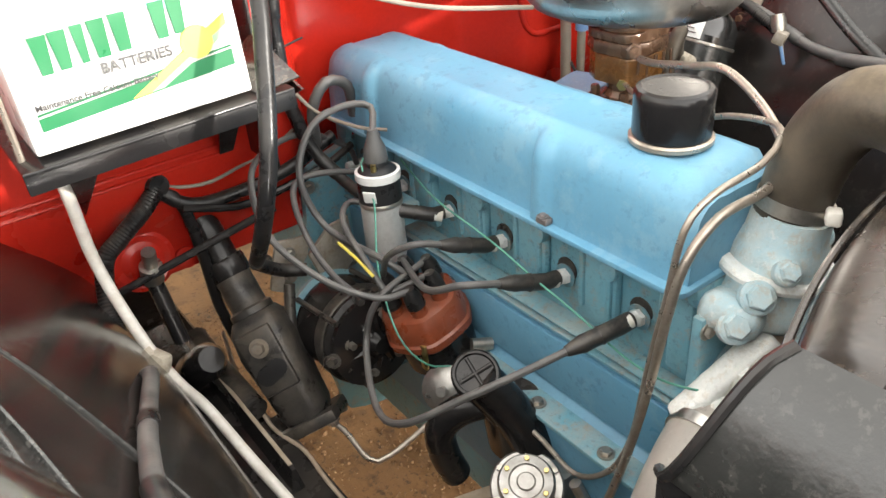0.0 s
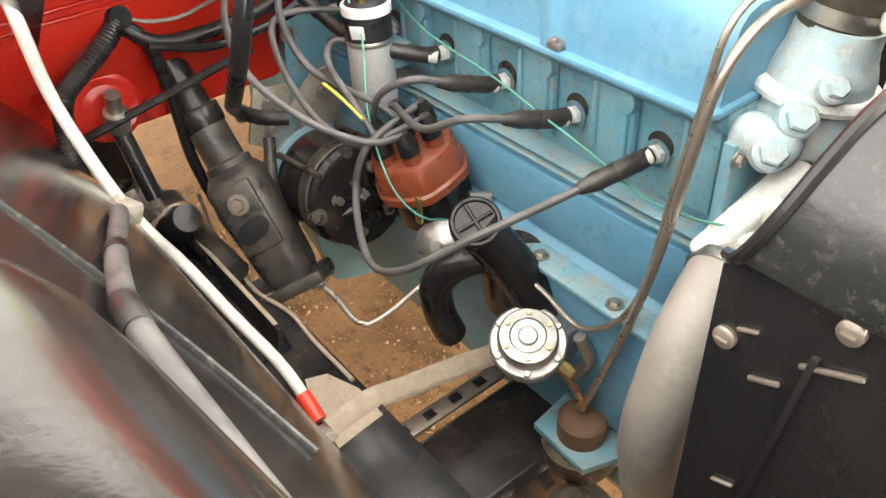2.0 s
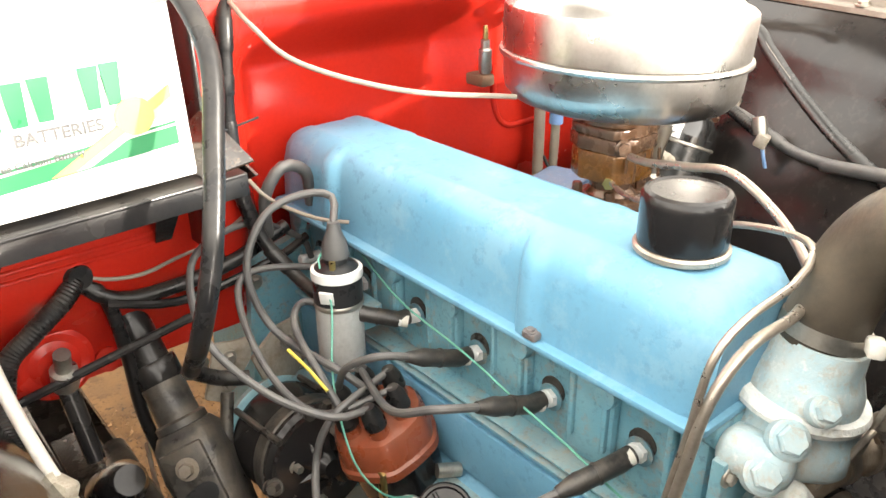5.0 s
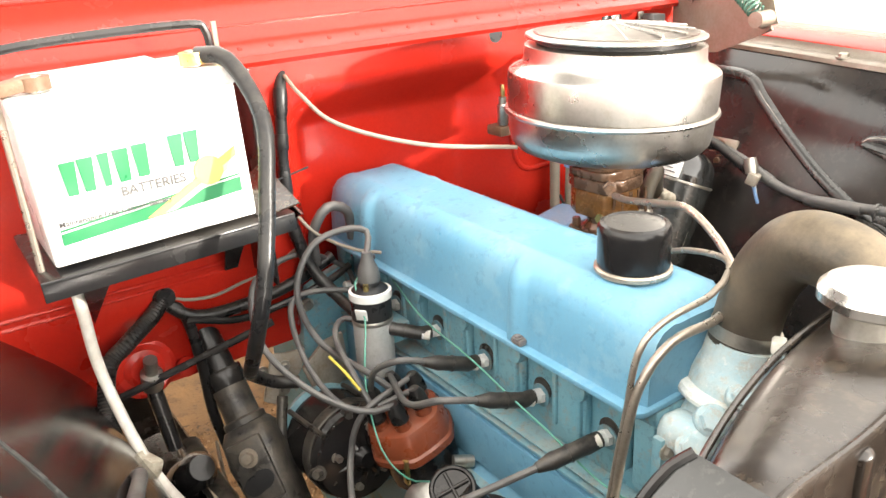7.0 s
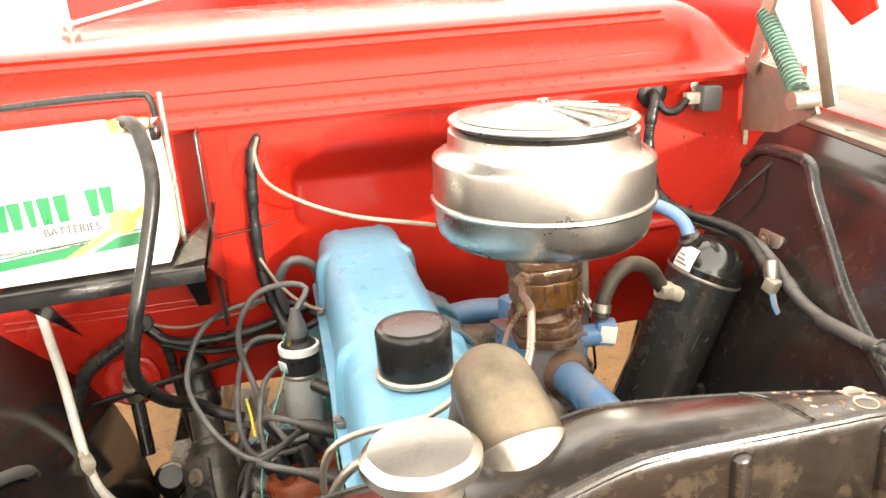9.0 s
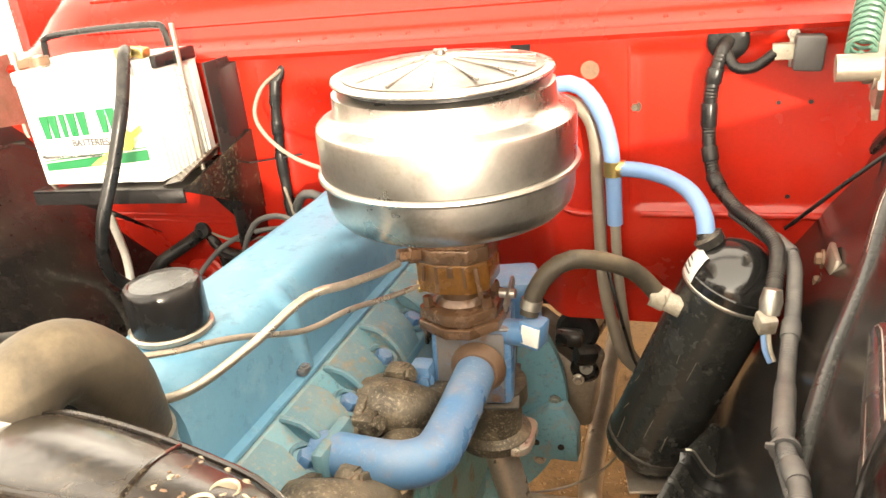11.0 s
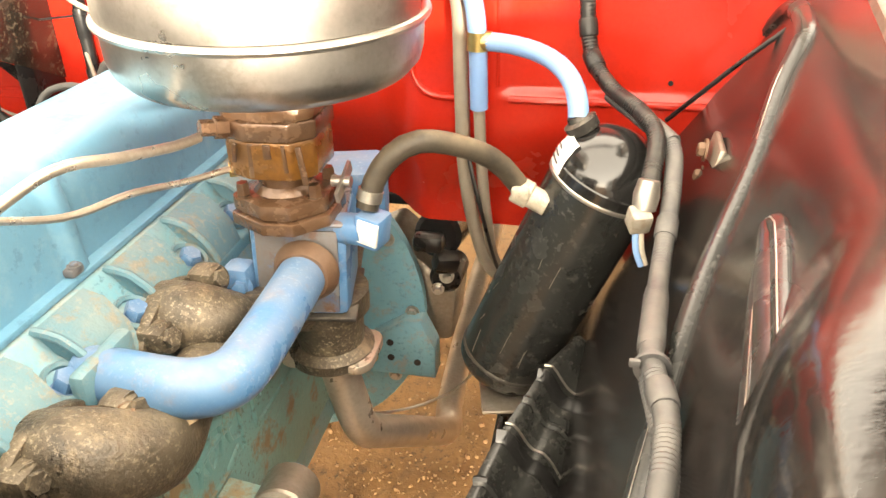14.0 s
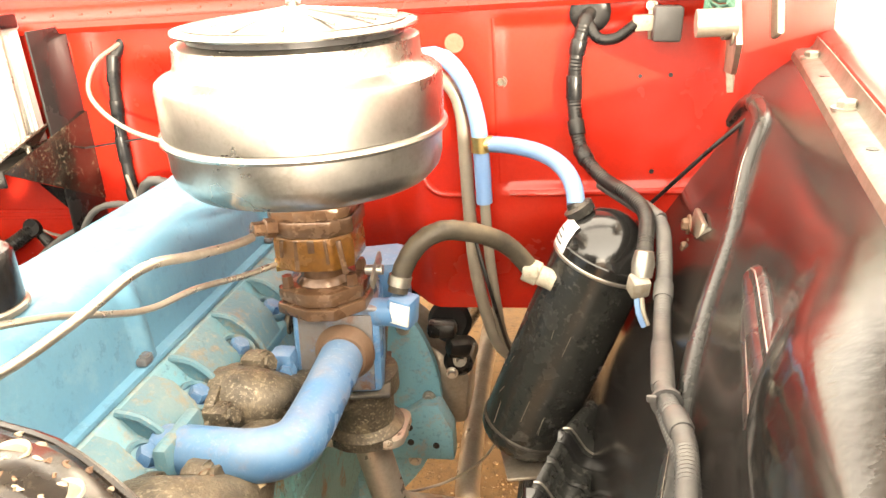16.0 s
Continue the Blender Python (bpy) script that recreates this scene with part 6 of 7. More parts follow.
line("ignition_lead", [TOWERS[3], (-0.235, 0.32, 0.82), (-0.285, 0.37, 0.85), (-0.315, 0.44, 0.90), (-0.28, 0.53, 0.95), (-0.18, 0.585, 0.95), (-0.10, 0.60, 0.90), (-0.085, 0.60, 0.865)], 0.0045, RUBBER_GREY, "grey lead arching behind the coil", "ignition lead")
line("ignition_lead", [TOWERS[4], (-0.23, 0.36, 0.80), (-0.25, 0.45, 0.84), (-0.22, 0.54, 0.90), (-0.12, 0.52, 0.89), (-0.09, 0.494, 0.862)], 0.0045, RUBBER_GREY, "grey lead running beneath the coil", "ignition lead")
line("yellow_sleeve", [(-0.222, 0.345, 0.835), (-0.226, 0.38, 0.850), (-0.232, 0.41, 0.862)], 0.0022, YELLOW, "short yellow sleeve around a lead", "sleeve")
line("distributor_wire", [(-0.165, 0.27, 0.70), (-0.20, 0.275, 0.72), (-0.222, 0.30, 0.765), (-0.205, 0.36, 0.83), (-0.17, 0.41, 0.90), (-0.165, 0.44, 0.945), (-0.14, 0.445, 0.962)], 0.0013, GREEN_WIRE, "thin green wire from the distributor to the coil", "wire", 8)
line("sender_wire", [(-0.09, 0.46, 0.92), (-0.105, 0.36, 0.90), (-0.11, 0.24, 0.888), (-0.112, 0.16, 0.872), (-0.108, 0.09, 0.853), (-0.108, 0.02, 0.835), (-0.12, -0.045, 0.85), (-0.09, -0.085, 0.845), (-0.068, -0.09, 0.84)], 0.0013, GREEN_WIRE, "thin green wire along the cylinder head", "wire", 8)
line("battery_cable", [(-0.335, 0.445, 1.288), (-0.312, 0.41, 1.283), (-0.298, 0.365, 1.22), (-0.316, 0.338, 1.14), (-0.343, 0.312, 1.05), (-0.36, 0.325, 0.97), (-0.345, 0.41, 0.885), (-0.318, 0.49, 0.83), (-0.285, 0.50, 0.80), (-0.25, 0.49, 0.79)], 0.0098, RUBBER, "thick black battery cable dropping to the generator", n=16)
line("earth_cable", [(-0.515, 0.50, 1.075), (-0.512, 0.505, 0.99), (-0.508, 0.51, 0.90), (-0.492, 0.47, 0.80), (-0.475, 0.44, 0.745), (-0.448, 0.44, 0.68), (-0.432, 0.36, 0.64), (-0.418, 0.28, 0.61), (-0.414, 0.235, 0.585)], 0.0075, WHITE_CABLE, "white earth cable ending in red tape on the frame", n=14)
line("cable_tape", [(-0.4145, 0.238, 0.587), (-0.415, 0.205, 0.570)], 0.0098, RED_TAPE, "red tape around the earth cable end", "tape", 16)
solid("cable_bolt", hexbolt((-0.415, 0.192, 0.559), (0, 0, 1), 0.010, 0.009), DULL_STEEL, "steel bolt holding the earth cable on the frame", "bolt")
solid("earth_strap", tube([(-0.41, 0.19, 0.563), (-0.355, 0.195, 0.566), (-0.30, 0.195, 0.55), (-0.22, 0.19, 0.535), (-0.15, 0.16, 0.545), (-0.12, 0.15, 0.55)], 0.014, 12, 0.01, 0.3), BRAID, "flat dusty braided earth strap to the engine", "strap")
line("steering_pipe", [(-0.30, 0.45, 0.575), (-0.275, 0.41, 0.55), (-0.265, 0.36, 0.52), (-0.235, 0.345, 0.52), (-0.15, 0.33, 0.56), (-0.12, 0.33, 0.56)], 0.0045, STEEL_TUBE, "thin bent tan steel pipe above the ground", "pipe")

def loom(pts, r, mat, label, tapes, ribbed=True, name="wiring_loom", category="wiring loom", tape=None):
    """A loom with its conduit and the tape wraps or ties around it."""
    path = curve_points(pts, 0.01)
    t = thing(name, label, category, path[-1])
    part("conduit", corrugated(pts, r) if ribbed else tube(pts, r, 14), mat, t)
    for f, w in tapes:
        i = min(len(path) - 2, int(f * (len(path) - 1)))
        part("tape_wrap", lathe([(r * 1.08, -w), (r * 1.16, -w * 0.8), (r * 1.16, w * 0.8), (r * 1.08, w)], path[i], path[i + 1] - path[i], 16), tape or RUBBER, t)
    return t


# wiring on the battery side
boot_at = Vector((-0.396, 0.628, 0.934))
solid("wall_grommet", lathe([(0.03, 0), (0.026, 0.012), (0.017, 0.03), (0.014, 0.04)], boot_at, (0.1, -1, 0.15), 24), RUBBER, "black rubber boot in the firewall", "grommet")
solid("wiring_loom", corrugated([boot_at + Vector((0, -0.03, 0)), (-0.42, 0.585, 0.918), (-0.46, 0.575, 0.895), (-0.492, 0.565, 0.872), (-0.512, 0.52, 0.82), (-0.515, 0.46, 0.79)], 0.0125), RUBBER, "black corrugated loom from the firewall boot", "wiring loom")
loom([(-0.515, 0.46, 0.79), (-0.525, 0.37, 0.815), (-0.52, 0.31, 0.865), (-0.545, 0.21, 0.905), (-0.572, 0.09, 0.955), (-0.585, -0.01, 0.985), (-0.58, -0.16, 0.975)], 0.0085, RUBBER_GREY, "dusty grey corrugated loom along the fender", ((0.2, 0.02), (0.5, 0.015), (0.75, 0.02)), False)
solid("loom_clip", join(rbox((-0.488, 0.452, 0.775), (0.022, 0.034, 0.03), 0.006, (10, 20, 30)), lathe([(0.012, 0), (0.012, 0.02)], (-0.505, 0.46, 0.78), (1, 0, 0.3), 14)), CREAM, "cream plastic clip holding the loom", "clip")
line("firewall_pipe", [boot_at + Vector((0, -0.02, 0.0)), (-0.375, 0.60, 0.908), (-0.34, 0.595, 0.892), (-0.27, 0.59, 0.893), (-0.20, 0.595, 0.900), (-0.12, 0.60, 0.925)], 0.0095, RUBBER, "black taped loom along the firewall", "wiring loom", 12)
line("firewall_pipe", [(-0.37, 0.59, 0.897), (-0.28, 0.58, 0.875), (-0.15, 0.59, 0.885), (-0.09, 0.60, 0.90)], 0.006, BLACK, "thin black pipe along the firewall", "pipe")
line("firewall_pipe", [boot_at + Vector((0, -0.02, 0.0)), (-0.368, 0.60, 0.90), (-0.358, 0.60, 0.82), (-0.352, 0.61, 0.72), (-0.34, 0.60, 0.64)], 0.0085, RUBBER, "black hose hanging beside the steering column", "hose", 12)
line("brown_wire", [boot_at + Vector((0, -0.03, 0.012)), (-0.365, 0.60, 0.925), (-0.32, 0.60, 0.917), (-0.275, 0.60, 0.925), (-0.22, 0.60, 0.935), (-0.188, 0.585, 0.96)], 0.0026, PIPE_GREY, "thin brown wire at the firewall boot", "wire", 8)
loom([(-0.167, 0.603, 1.228), (-0.18, 0.585, 1.19), (-0.19, 0.583, 1.09), (-0.188, 0.58, 1.0), (-0.172, 0.565, 0.93), (-0.15, 0.53, 0.885), (-0.145, 0.47, 0.87)], 0.0088, RUBBER, "black taped loom hanging down the firewall", ((0.1, 0.02), (0.25, 0.012), (0.4, 0.02), (0.6, 0.03), (0.8, 0.02)), False)
line("brown_wire", [(-0.167, 0.59, 1.225), (-0.172, 0.53, 1.205), (-0.15, 0.47, 1.17), (-0.06, 0.40, 1.137), (0.066, 0.348, 1.118)], 0.0030, PIPE_GREY, "thin tan control wire to the air cleaner", "wire", 8)
line("brown_wire", [(-0.19, 0.575, 1.03), (-0.165, 0.55, 0.99), (-0.13, 0.50, 0.97), (-0.10, 0.47, 0.965)], 0.0028, PIPE_GREY, "thin tan wire to the coil", "wire", 8)
line("firewall_wire", [(-0.25, 0.57, 1.075), (-0.20, 0.575, 1.080), (-0.15, 0.585, 1.085)], 0.0016, BLACK_PLASTIC, "thin black wire from the tray to the loom", "wire", 6)
line("rear_hose", [(-0.16, 0.575, 0.93), (-0.165, 0.56, 0.99), (-0.14, 0.555, 1.025), (-0.105, 0.56, 1.01), (-0.095, 0.57, 0.96)], 0.008, RUBBER_GREY, "short grey hose arching behind the engine", "hose", 12)

# fuel and vacuum lines
line("fuel_line", [(0.155, 0.243, 1.050), (0.147, 0.215, 1.052), (0.135, 0.15, 1.066), (0.118, 0.09, 1.078), (0.09, 0.02, 1.058), (0.045, -0.035, 1.036), (-0.02, -0.058, 1.034), (-0.09, -0.058, 1.032), (-0.125, -0.052, 0.995), (-0.135, -0.045, 0.93), (-0.135, -0.032, 0.84), (-0.138, -0.01, 0.72), (-0.14, 0.03, 0.57), (-0.148, 0.045, 0.525)], 0.0048, STEEL_TUBE, "tan steel fuel line around the valve cover", "pipe", 12)
line("vacuum_line", [(0.165, 0.275, 1.006), (0.14, 0.235, 1.008), (0.115, 0.18, 1.018), (0.09, 0.12, 1.022), (0.06, 0.04, 1.055), (0.035, -0.02, 1.072), (0.0, -0.052, 1.078), (-0.03, -0.055, 1.062), (-0.10, -0.055, 1.056), (-0.128, -0.05, 1.03), (-0.132, -0.042, 0.96), (-0.132, -0.028, 0.87), (-0.135, -0.015, 0.76), (-0.138, 0.012, 0.69), (-0.14, 0.06, 0.648), (-0.145, 0.11, 0.668), (-0.15, 0.15, 0.685), (-0.140, 0.175, 0.690), (-0.120, 0.19, 0.675)], 0.0034, STEEL_TUBE, "thin tan vacuum line around the valve cover", "pipe", 10)
line("fuel_pipe", [(-0.165, 0.065, 0.592), (-0.155, 0.045, 0.565), (-0.148, 0.04, 0.53)], 0.0055, COPPER, "short copper pipe below the fuel pump", "pipe")
m = thing("engine_mount", "blue front engine mount with a rubber insert", "engine mount", (-0.13, 0.05, 0.43))
part("bracket", prism([(-0.185, 0.0), (-0.10, -0.03), (-0.08, 0.06), (-0.10, 0.10), (-0.18, 0.09)], "z", 0.470, 0.482, 0.002), BLUE_CAST, m)
part("insert", lathe([(0.031, 0), (0.031, 0.028), (0.027, 0.032), (0.012, 0.033)], (-0.145, 0.04, 0.482), n=28), RUST, m)
part("cup", lathe([(0.045, 0), (0.05, 0.02), (0.05, 0.035)], (-0.145, 0.04, 0.434), n=28), IRON, m)
part("knob", lathe([(0.02, 0), (0.028, 0.01), (0.028, 0.03), (0.015, 0.04)], (-0.20, 0.0, 0.40), (0, 0, 1), 20), IRON, m)


# ---- heater hoses and wiring by the tank ----
h = thing("heater_hose", "light blue hose with a brass tee and branch", "hose", (0.367, 0.55, 0.98))
part("main_hose", tube([(0.27, 0.56, 1.175), (0.295, 0.553, 1.192), (0.325, 0.548, 1.188), (0.350, 0.547, 1.155), (0.363, 0.547, 1.11), (0.367, 0.548, 1.06), (0.368, 0.552, 0.985)], 0.0115, 16), LIGHT_BLUE_HOSE, h)
part("branch_hose", tube([(0.374, 0.547, 1.071), (0.405, 0.541, 1.070), (0.440, 0.522, 1.067), (0.468, 0.490, 1.062), (0.486, 0.455, 1.053), (0.494, 0.432, 1.040), (0.496, 0.422, 1.024)], 0.0112, 16), LIGHT_BLUE_HOSE, h)
part("tee", join(lathe([(0.0128, -0.011), (0.0128, 0.011)], (0.3665, 0.5475, 1.071), (0.03, 0, 1), 16), lathe([(0.012, 0), (0.012, 0.012)], (0.372, 0.547, 1.071), (1, 0, 0), 14)), BRASS, h, "brass tee piece")
part("steel_tail", tube([(0.368, 0.552, 0.99), (0.371, 0.558, 0.90), (0.378, 0.575, 0.80), (0.384, 0.60, 0.74), (0.40, 0.605, 0.715)], 0.0075, 12), PIPE_GREY, h, "dusty tan tail pipe")
line("heater_pipe", [(0.27, 0.575, 1.155), (0.30, 0.57, 1.165), (0.325, 0.567, 1.15), (0.340, 0.566, 1.11), (0.343, 0.566, 1.0), (0.347, 0.57, 0.88), (0.362, 0.585, 0.78), (0.378, 0.60, 0.725), (0.405, 0.61, 0.700)], 0.0095, PIPE_GREY, "dusty taupe heater pipe down the firewall", "pipe", 14)
line("thin_cable", [(0.35, 0.56, 0.93), (0.37, 0.54, 0.86), (0.39, 0.56, 0.76), (0.40, 0.58, 0.72)], 0.0028, RUBBER, "thin black cable beside the heater pipe", "cable", 8)
w = thing("water_hose", "dusty black hose from the manifold elbow to the tank", "hose", (0.36, 0.34, 0.95))
part("hose", tube([(0.293, 0.305, 0.958), (0.300, 0.312, 0.985), (0.318, 0.318, 1.012), (0.345, 0.328, 1.025), (0.38, 0.355, 1.012), (0.410, 0.380, 0.990), (0.428, 0.395, 0.966), (0.440, 0.399, 0.948)], 0.0118, 16), HOSE, w)
part("clip", lathe([(0.0135, -0.006), (0.0135, 0.006)], (0.296, 0.308, 0.972), (0.25, 0.2, 1), 16), DULL_STEEL, w, "dull steel hose clip")
g = thing("wall_grommet", "round black rubber grommet in the firewall", "grommet", (0.515, 0.598, 1.233))
part("disc", lathe([(0.027, 0), (0.027, 0.006), (0.022, 0.009), (0.014, 0.009)], (0.515, 0.599, 1.233), (0, -1, 0), 28), RUBBER, g)
loom([(0.515, 0.595, 1.233), (0.508, 0.572, 1.222), (0.497, 0.566, 1.18), (0.494, 0.562, 1.12), (0.503, 0.54, 1.062), (0.528, 0.49, 1.038), (0.56, 0.435, 1.03), (0.576, 0.39, 1.02), (0.572, 0.34, 1.0), (0.566, 0.305, 0.985)], 0.0095, RUBBER, "black corrugated loom from the grommet to the connector", ((0.14, 0.010), (0.26, 0.016), (0.36, 0.010), (0.47, 0.012)), True)
loom([(0.528, 0.49, 1.030), (0.565, 0.44, 1.018), (0.592, 0.395, 1.010), (0.592, 0.33, 0.992), (0.583, 0.25, 0.962), (0.574, 0.16, 0.958), (0.569, 0.08, 0.967), (0.576, 0.01, 0.968), (0.562, -0.10, 0.955), (0.545, -0.25, 0.93)], 0.0090, RUBBER_GREY, "dusty grey corrugated loom along the inner fender", ((0.12, 0.02), (0.3, 0.012), (0.47, 0.05), (0.62, 0.012), (0.8, 0.03)), True, tape=RUBBER_GREY)
solid("wiring_loom", corrugated([(0.569, 0.08, 0.957), (0.578, 0.0, 0.948), (0.570, -0.10, 0.93), (0.55, -0.25, 0.90)], 0.0095), RUBBER_GREY, "thinner grey loom beside the fender loom", "wiring loom")
solid("cable_tie", join(lathe([(0.0134, -0.002), (0.0134, 0.002)], (0.569, 0.077, 0.966), (0, 1, 0), 18), rbox((0.5565, 0.072, 0.972), (0.008, 0.004, 0.006), 0.001)), RUBBER_GREY, "grey plastic tie around the loom", "cable tie")
c = thing("wiring_connector", "cream wiring connector with blue and cream wires", "connector", (0.564, 0.29, 0.97))
part("plug", rbox((0.562, 0.292, 0.974), (0.020, 0.020, 0.022), 0.003, (20, 0, 20)), DUSTY_ALLOY, c)
part("tape", lathe([(0.011, -0.014), (0.0125, 0.0), (0.010, 0.014)], (0.567, 0.302, 0.995), (0.1, 0.3, 1), 14), DULL_STEEL, c, "silver tape wrap")
part("wire", tube([(0.560, 0.288, 0.962), (0.562, 0.284, 0.945), (0.568, 0.282, 0.93)], 0.003, 8), LIGHT_BLUE_HOSE, c, "blue wire")
part("wire", tube([(0.565, 0.290, 0.962), (0.567, 0.287, 0.945), (0.572, 0.285, 0.93)], 0.003, 8), CREAM, c, "cream wire")
r = thing("relay", "grey relay box with a cream plug on the firewall", "relay", (0.608, 0.59, 1.195))
part("box", rbox((0.612, 0.575, 1.216), (0.036, 0.03, 0.044), 0.004, (0, 4, 0)), RUBBER_GREY, r)
part("plug", rbox((0.582, 0.58, 1.218), (0.026, 0.018, 0.02), 0.002), CREAM, r)
part("mount", join(rbox((0.594, 0.594, 1.22), (0.008, 0.004, 0.05), 0.001), hexbolt((0.594, 0.592, 1.238), (0, -1, 0), 0.005, 0.004)), DULL_STEEL, r)
part("lead", corrugated([(0.512, 0.575, 1.222), (0.525, 0.563, 1.203), (0.548, 0.565, 1.202), (0.572, 0.578, 1.216)], 0.0075), RUBBER, r)
n_ = thing("side_bracket", "dusty steel bracket bolted to the inner fender", "bracket", (0.625, 0.41, 0.96))
part("plate", rbox((0.636, 0.41, 0.985), (0.008, 0.06, 0.055), 0.003, (0, 12, 0)), DIRTY_STEEL, n_)
for z in (0.97, 1.0):
    part("bolt", hexbolt((0.628, 0.412, z), (-1, 0, 0.1), 0.008, 0.008), RUST, n_)
line("brake_line", [(0.60, 0.585, 0.97), (0.635, 0.55, 1.02), (0.675, 0.525, 1.07), (0.725, 0.51, 1.12)], 0.0028, RUBBER, "thin black cable rising to the fender", "cable")
line("wire_hook", [(0.20, 0.36, 0.70), (0.23, 0.40, 0.60), (0.29, 0.46, 0.565), (0.35, 0.47, 0.60), (0.38, 0.47, 0.64)], 0.0022, DIRTY_STEEL, "bent thin wire hanging by the exhaust", "wire", 6)


v = thing("firewall_valve", "small steel valve with a brass stem on the firewall", "valve", (0.228, 0.57, 1.06))
part("body", lathe([(0.008, 0), (0.010, 0.004), (0.010, 0.035), (0.007, 0.038), (0.007, 0.05)], (0.227, 0.575, 1.085), n=16), DULL_STEEL, v)
part("stem", lathe([(0.004, 0), (0.005, 0.006), (0.003, 0.02)], (0.227, 0.575, 1.136), n=12), BRASS, v, "brass stem")
part("base", rbox((0.226, 0.585, 1.075), (0.026, 0.04, 0.018), 0.004), RUST, v)


# ---- hood hinges ----
def hinge(side):
    def mx(x):
        return x if side > 0 else -0.04 - x

    def P(x, y, z):
        return Vector((mx(x), y, z))
    h = thing("hood_hinge", "dusty grey hood hinge with a green coil spring", "hood hinge", P(0.65, 0.45, 1.14), "hood hinges")
    part("plate", loft([[P(0.688 + e, 0.59, 1.15), P(0.688 + e, 0.59, 1.28), P(0.672 + e, 0.47, 1.27), P(0.655 + e, 0.36, 1.245), P(0.655 + e, 0.345, 1.215), P(0.675 + e, 0.47, 1.165)] for e in (0, 0.006)]), DIRTY_STEEL, h, "dusty grey hinge plate")
    part("arm", rbox(P(0.70, 0.42, 1.36), (0.008, 0.03, 0.30), 0.003, (-18, 0, 0)), DIRTY_STEEL, h)
    part("arm", rbox(P(0.672, 0.50, 1.38), (0.008, 0.028, 0.26), 0.003, (20, 0, 0)), DIRTY_STEEL, h)
    a, b = P(0.640, 0.37, 1.248), P(0.676, 0.52, 1.355)
    ax = (b - a).normalized()
    u = ax.orthogonal().normalized()
    v = ax.cross(u)
    coils = 22
    pts = [a + (b - a) * (i / (coils * 10)) + (u * math.cos(2 * math.pi * i / 10) + v * math.sin(2 * math.pi * i / 10)) * 0.0135 for i in range(coils * 10 + 1)]
    part("spring", rings(pts, 0.0026, 6), GREEN_SPRING, h, "green coil spring")
    part("spring_hook", tube([a, a - ax * 0.012, a - ax * 0.022 + u * 0.006], 0.004, 8), GREEN_SPRING, h)
    part("pin", lathe([(0.014, -0.02), (0.014, 0.02)], a - ax * 0.02, (1, 0, 0), 16), DIRTY_STEEL, h)
    part("bolt", hexbolt(P(0.652, 0.36, 1.229), (-1 * side, 0, 0), 0.011, 0.01), DIRTY_STEEL, h)
    part("lower_hook", loft([[P(0.688 + e, 0.588, 1.17), P(0.688 + e, 0.580, 1.16), P(0.691 + e, 0.583, 1.135), P(0.693 + e, 0.588, 1.122), P(0.695 + e, 0.592, 1.14)] for e in (0, 0.008)]), CREAM, h, "cream hook shaped lug")


hinge(1)
hinge(-1)

# ---- below and behind the engine ----
s = thing("starter_motor", "black grimy starter motor behind the bell housing", "starter motor", (0.29, 0.68, 0.60))
part("body", lathe([(0.03, 0), (0.038, 0.006), (0.038, 0.10), (0.03, 0.106)], (0.285, 0.66, 0.74), (0.05, 1, -0.2), 28), BLACK, s)
part("solenoid", lathe([(0.02, 0), (0.026, 0.005), (0.026, 0.06)], (0.295, 0.66, 0.66), (0.05, 1, 0), 24), RUBBER, s)
part("terminal", join(hexbolt((0.30, 0.655, 0.67), (0.3, -1, 0.2), 0.008, 0.014), hexbolt((0.285, 0.655, 0.645), (0.1, -1, 0.1), 0.007, 0.012)), DULL_STEEL, s)
part("boot", join(rbox((0.30, 0.65, 0.70), (0.04, 0.03, 0.035), 0.008, (20, 10, 30)), rbox((0.275, 0.645, 0.735), (0.05, 0.03, 0.03), 0.01)), RUBBER, s)
ALT = Vector((0.238, 0.120, 0.700))
a_ = thing("alternator", "small grimy round alternator end beside the block", "alternator", ALT)
part("body", lathe([(0.022, 0), (0.030, 0.005), (0.030, 0.050), (0.027, 0.054)], ALT + Vector((-0.006, 0.056, -0.010)), (0.10, -1, 0.18), 32), DIRTY_STEEL, a_)
part("front", lathe([(0.028, 0.0545), (0.031, 0.057), (0.031, 0.064), (0.026, 0.067), (0.024, 0.063), (0.009, 0.063), (0.009, 0.071)], ALT + Vector((-0.006, 0.056, -0.010)), (0.10, -1, 0.18), 36), DUSTY_ALLOY, a_, "dusty pale front ring")
part("bracket", rbox(ALT + Vector((-0.040, 0.03, -0.012)), (0.07, 0.03, 0.012), 0.003, (0, 10, 0)), TEAL, a_)
g_ = thing("gearbox_bracket", "dusty pale alloy bracket beside the bell housing", "bracket", (-0.2, 0.56, 0.70))
part("plate", prism([(-0.285, 0.735), (-0.262, 0.812), (-0.235, 0.805), (-0.205, 0.802), (-0.215, 0.77), (-0.235, 0.745), (-0.262, 0.72)], "y", 0.556, 0.563, 0.002), DUSTY_ALLOY, g_)
part("wing", prism([(-0.212, 0.765), (-0.17, 0.80), (-0.135, 0.805), (-0.13, 0.735), (-0.16, 0.70), (-0.195, 0.712)], "y", 0.560, 0.568, 0.002), DUSTY_ALLOY, g_)
part("arm", tube([(-0.29, 0.50, 0.62), (-0.275, 0.53, 0.68), (-0.255, 0.555, 0.735)], 0.009, 12), GREASE, g_)
for x, z in ((-0.245, 0.785), (-0.16, 0.775), (-0.25, 0.745)):
    part("bolt", hexbolt((x, 0.556, z), (0, -1, 0), 0.007, 0.007), DULL_STEEL, g_)
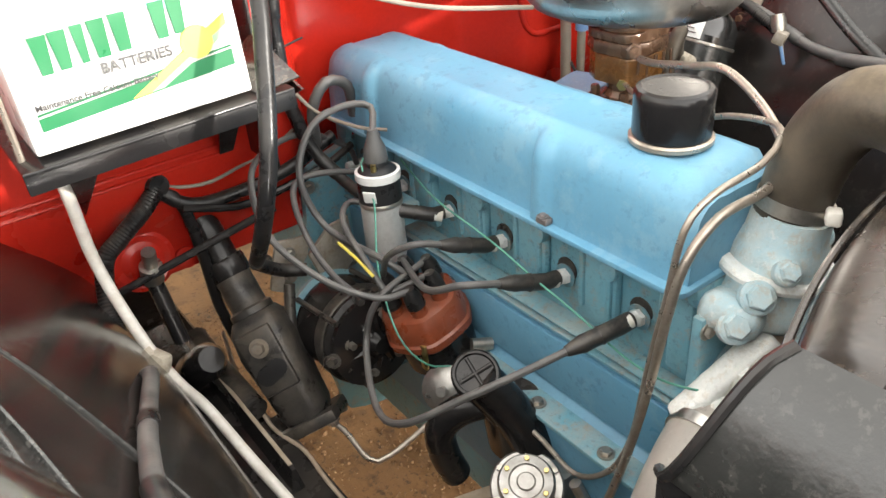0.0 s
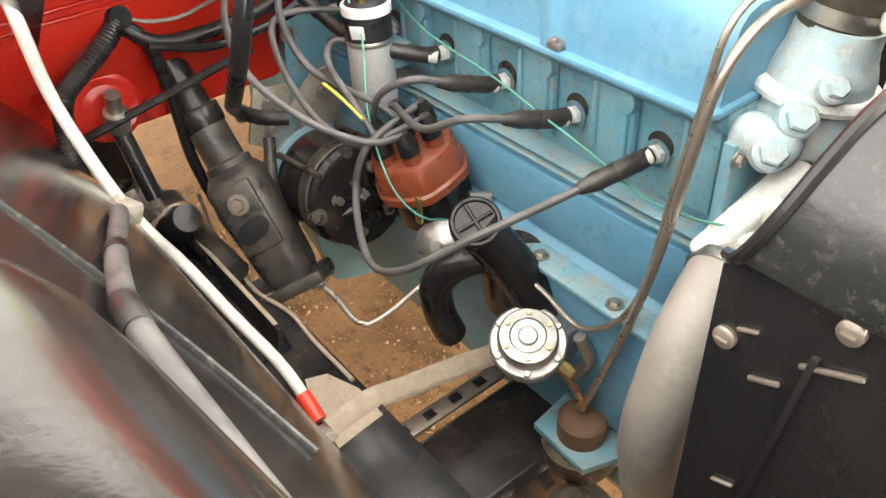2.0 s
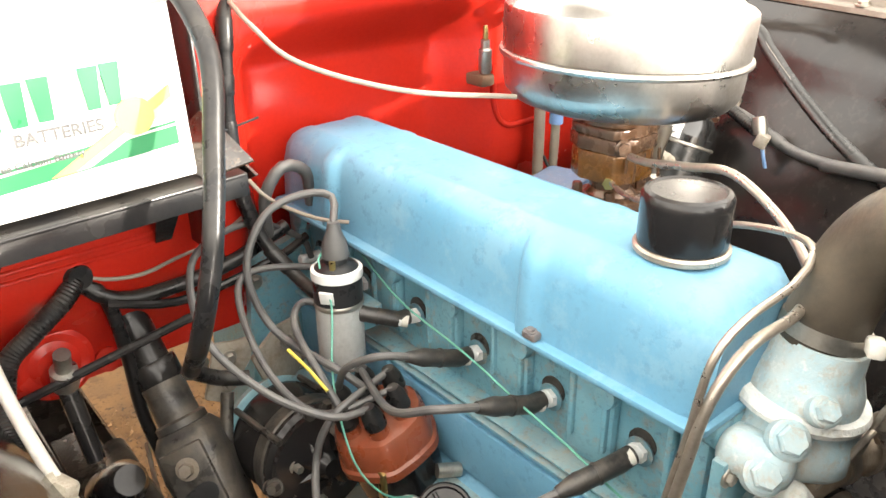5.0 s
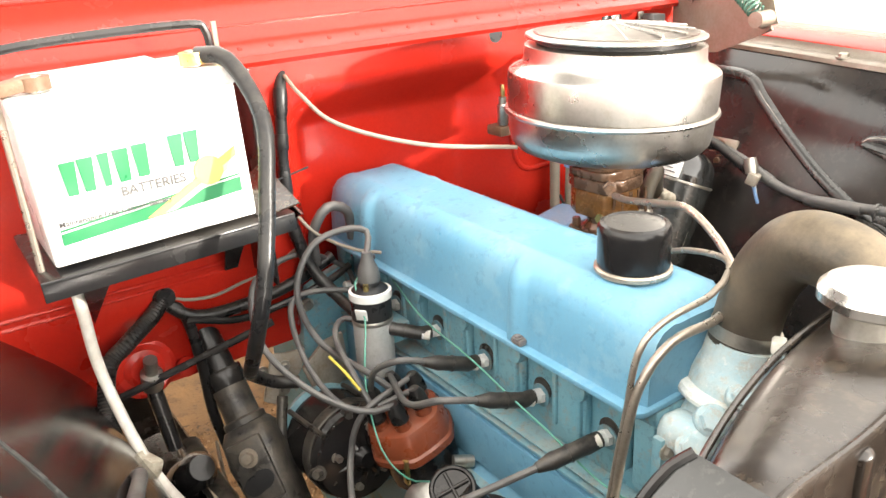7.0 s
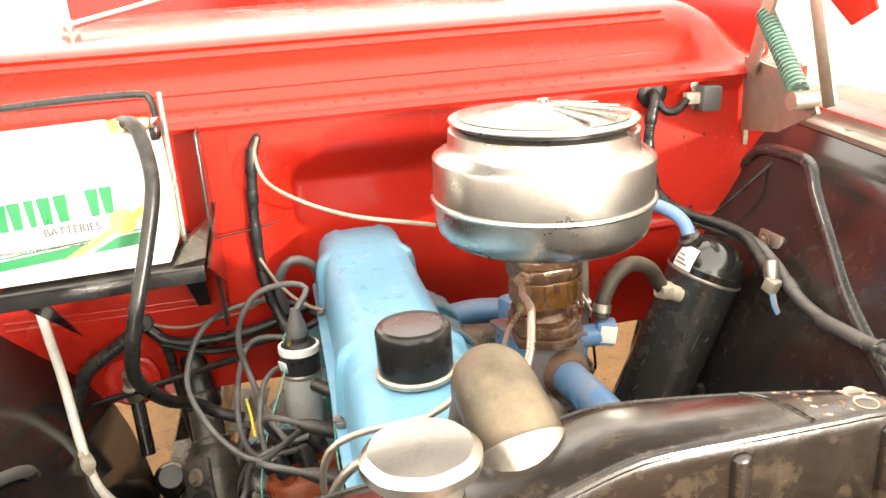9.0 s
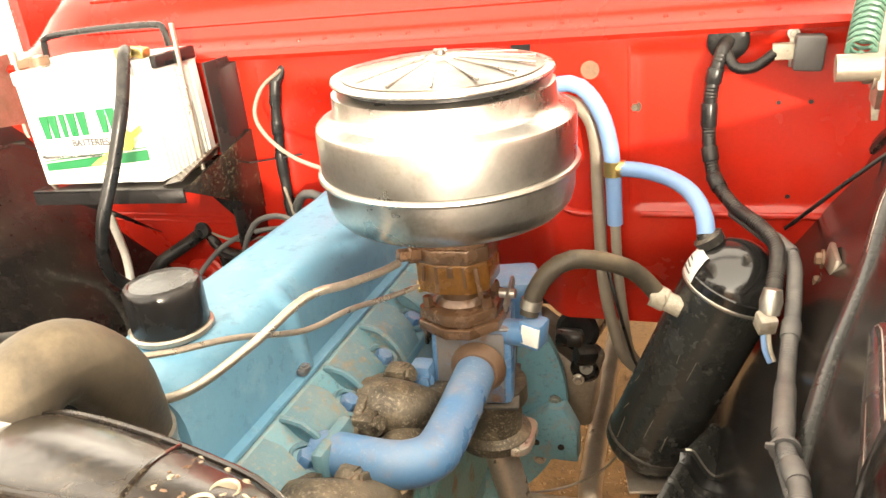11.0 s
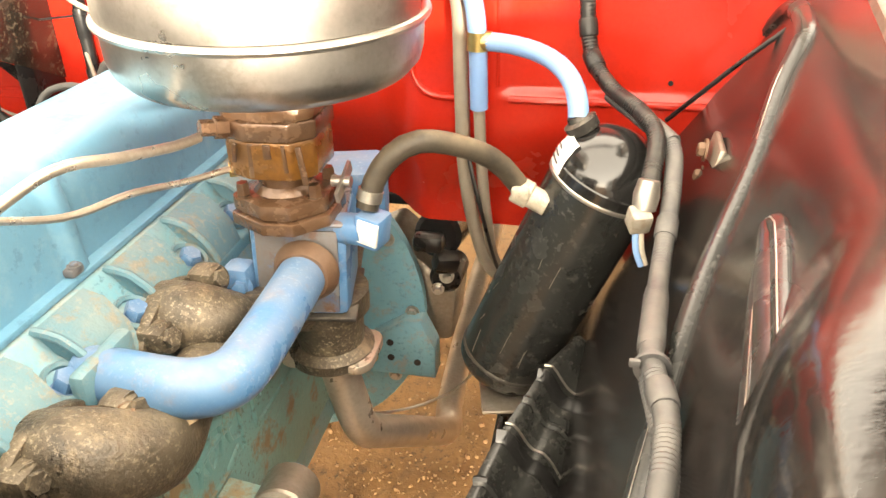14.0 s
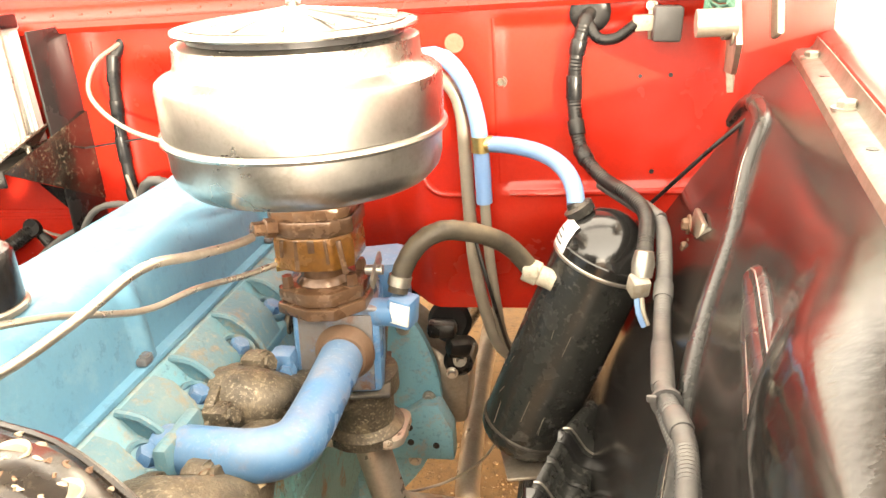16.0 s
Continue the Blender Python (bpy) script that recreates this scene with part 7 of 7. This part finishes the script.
solid("gearbox_case", join(prism([(0.16, 0.50), (0.30, 0.52), (0.31, 0.62), (0.20, 0.72), (0.16, 0.70)], "y", 0.69, 0.80, 0.01)), DIRTY_STEEL, "dusty bare alloy gearbox flange", "gearbox")

# loose pebbles on the earth
rng = random.Random(5)
ball = [(0, 0, -1), (0.72, -0.53, -0.45), (-0.28, -0.85, -0.45), (-0.89, 0, -0.45), (-0.28, 0.85, -0.45), (0.72, 0.53, -0.45), (0.28, -0.85, 0.45), (-0.72, -0.53, 0.45), (-0.72, 0.53, 0.45), (0.28, 0.85, 0.45), (0.89, 0, 0.45), (0, 0, 1)]
sides = [(0, 1, 2), (1, 0, 5), (0, 2, 3), (0, 3, 4), (0, 4, 5), (1, 5, 10), (2, 1, 6), (3, 2, 7), (4, 3, 8), (5, 4, 9), (1, 10, 6), (2, 6, 7), (3, 7, 8), (4, 8, 9), (5, 9, 10), (6, 10, 11), (7, 6, 11), (8, 7, 11), (9, 8, 11), (10, 9, 11)]
stone_verts, stone_faces = [], []
for i in range(5200):
    x, y = rng.uniform(-0.45, 0.48), rng.uniform(0.2, 1.7)
    q = rng.uniform(0.0018, 0.0045) * (1.9 if rng.random() < 0.08 else 1)
    m4 = Matrix.LocRotScale((x, y, q * 0.3 + 0.012 * noise.noise((x * 4, y * 4, 1))), Euler((rng.random() * 6, rng.random() * 6, rng.random() * 6)), (q, q * rng.uniform(0.6, 1), q * 0.7))
    stone_faces += [tuple(v + len(stone_verts) for v in f) for f in sides]
    stone_verts += [m4 @ Vector(v) for v in ball]
stone_mesh = bpy.data.meshes.new("pebbles")
stone_mesh.from_pydata(stone_verts, [], stone_faces)
stone_mesh.materials.append(PEBBLE)
tagged(new("pebbles", stone_mesh), "small brown pebbles and chips on the earth", "gravel", kind="stuff")

# windscreen wiper on the cowl
w = thing("wiper", "steel windscreen wiper arm on the red cowl", "wiper", (-0.456, 0.80, 1.39))
part("pivot", lathe([(0.016, -0.006), (0.016, 0.004), (0.010, 0.008), (0.010, 0.018)], (-0.456, 0.80, 1.396), (0, -0.2, 1), 20), DULL_STEEL, w)
part("arm", tube([(-0.462, 0.795, 1.410), (-0.44, 0.82, 1.416), (-0.37, 0.90, 1.433), (-0.22, 1.06, 1.47)], 0.006, 10), STEEL, w)
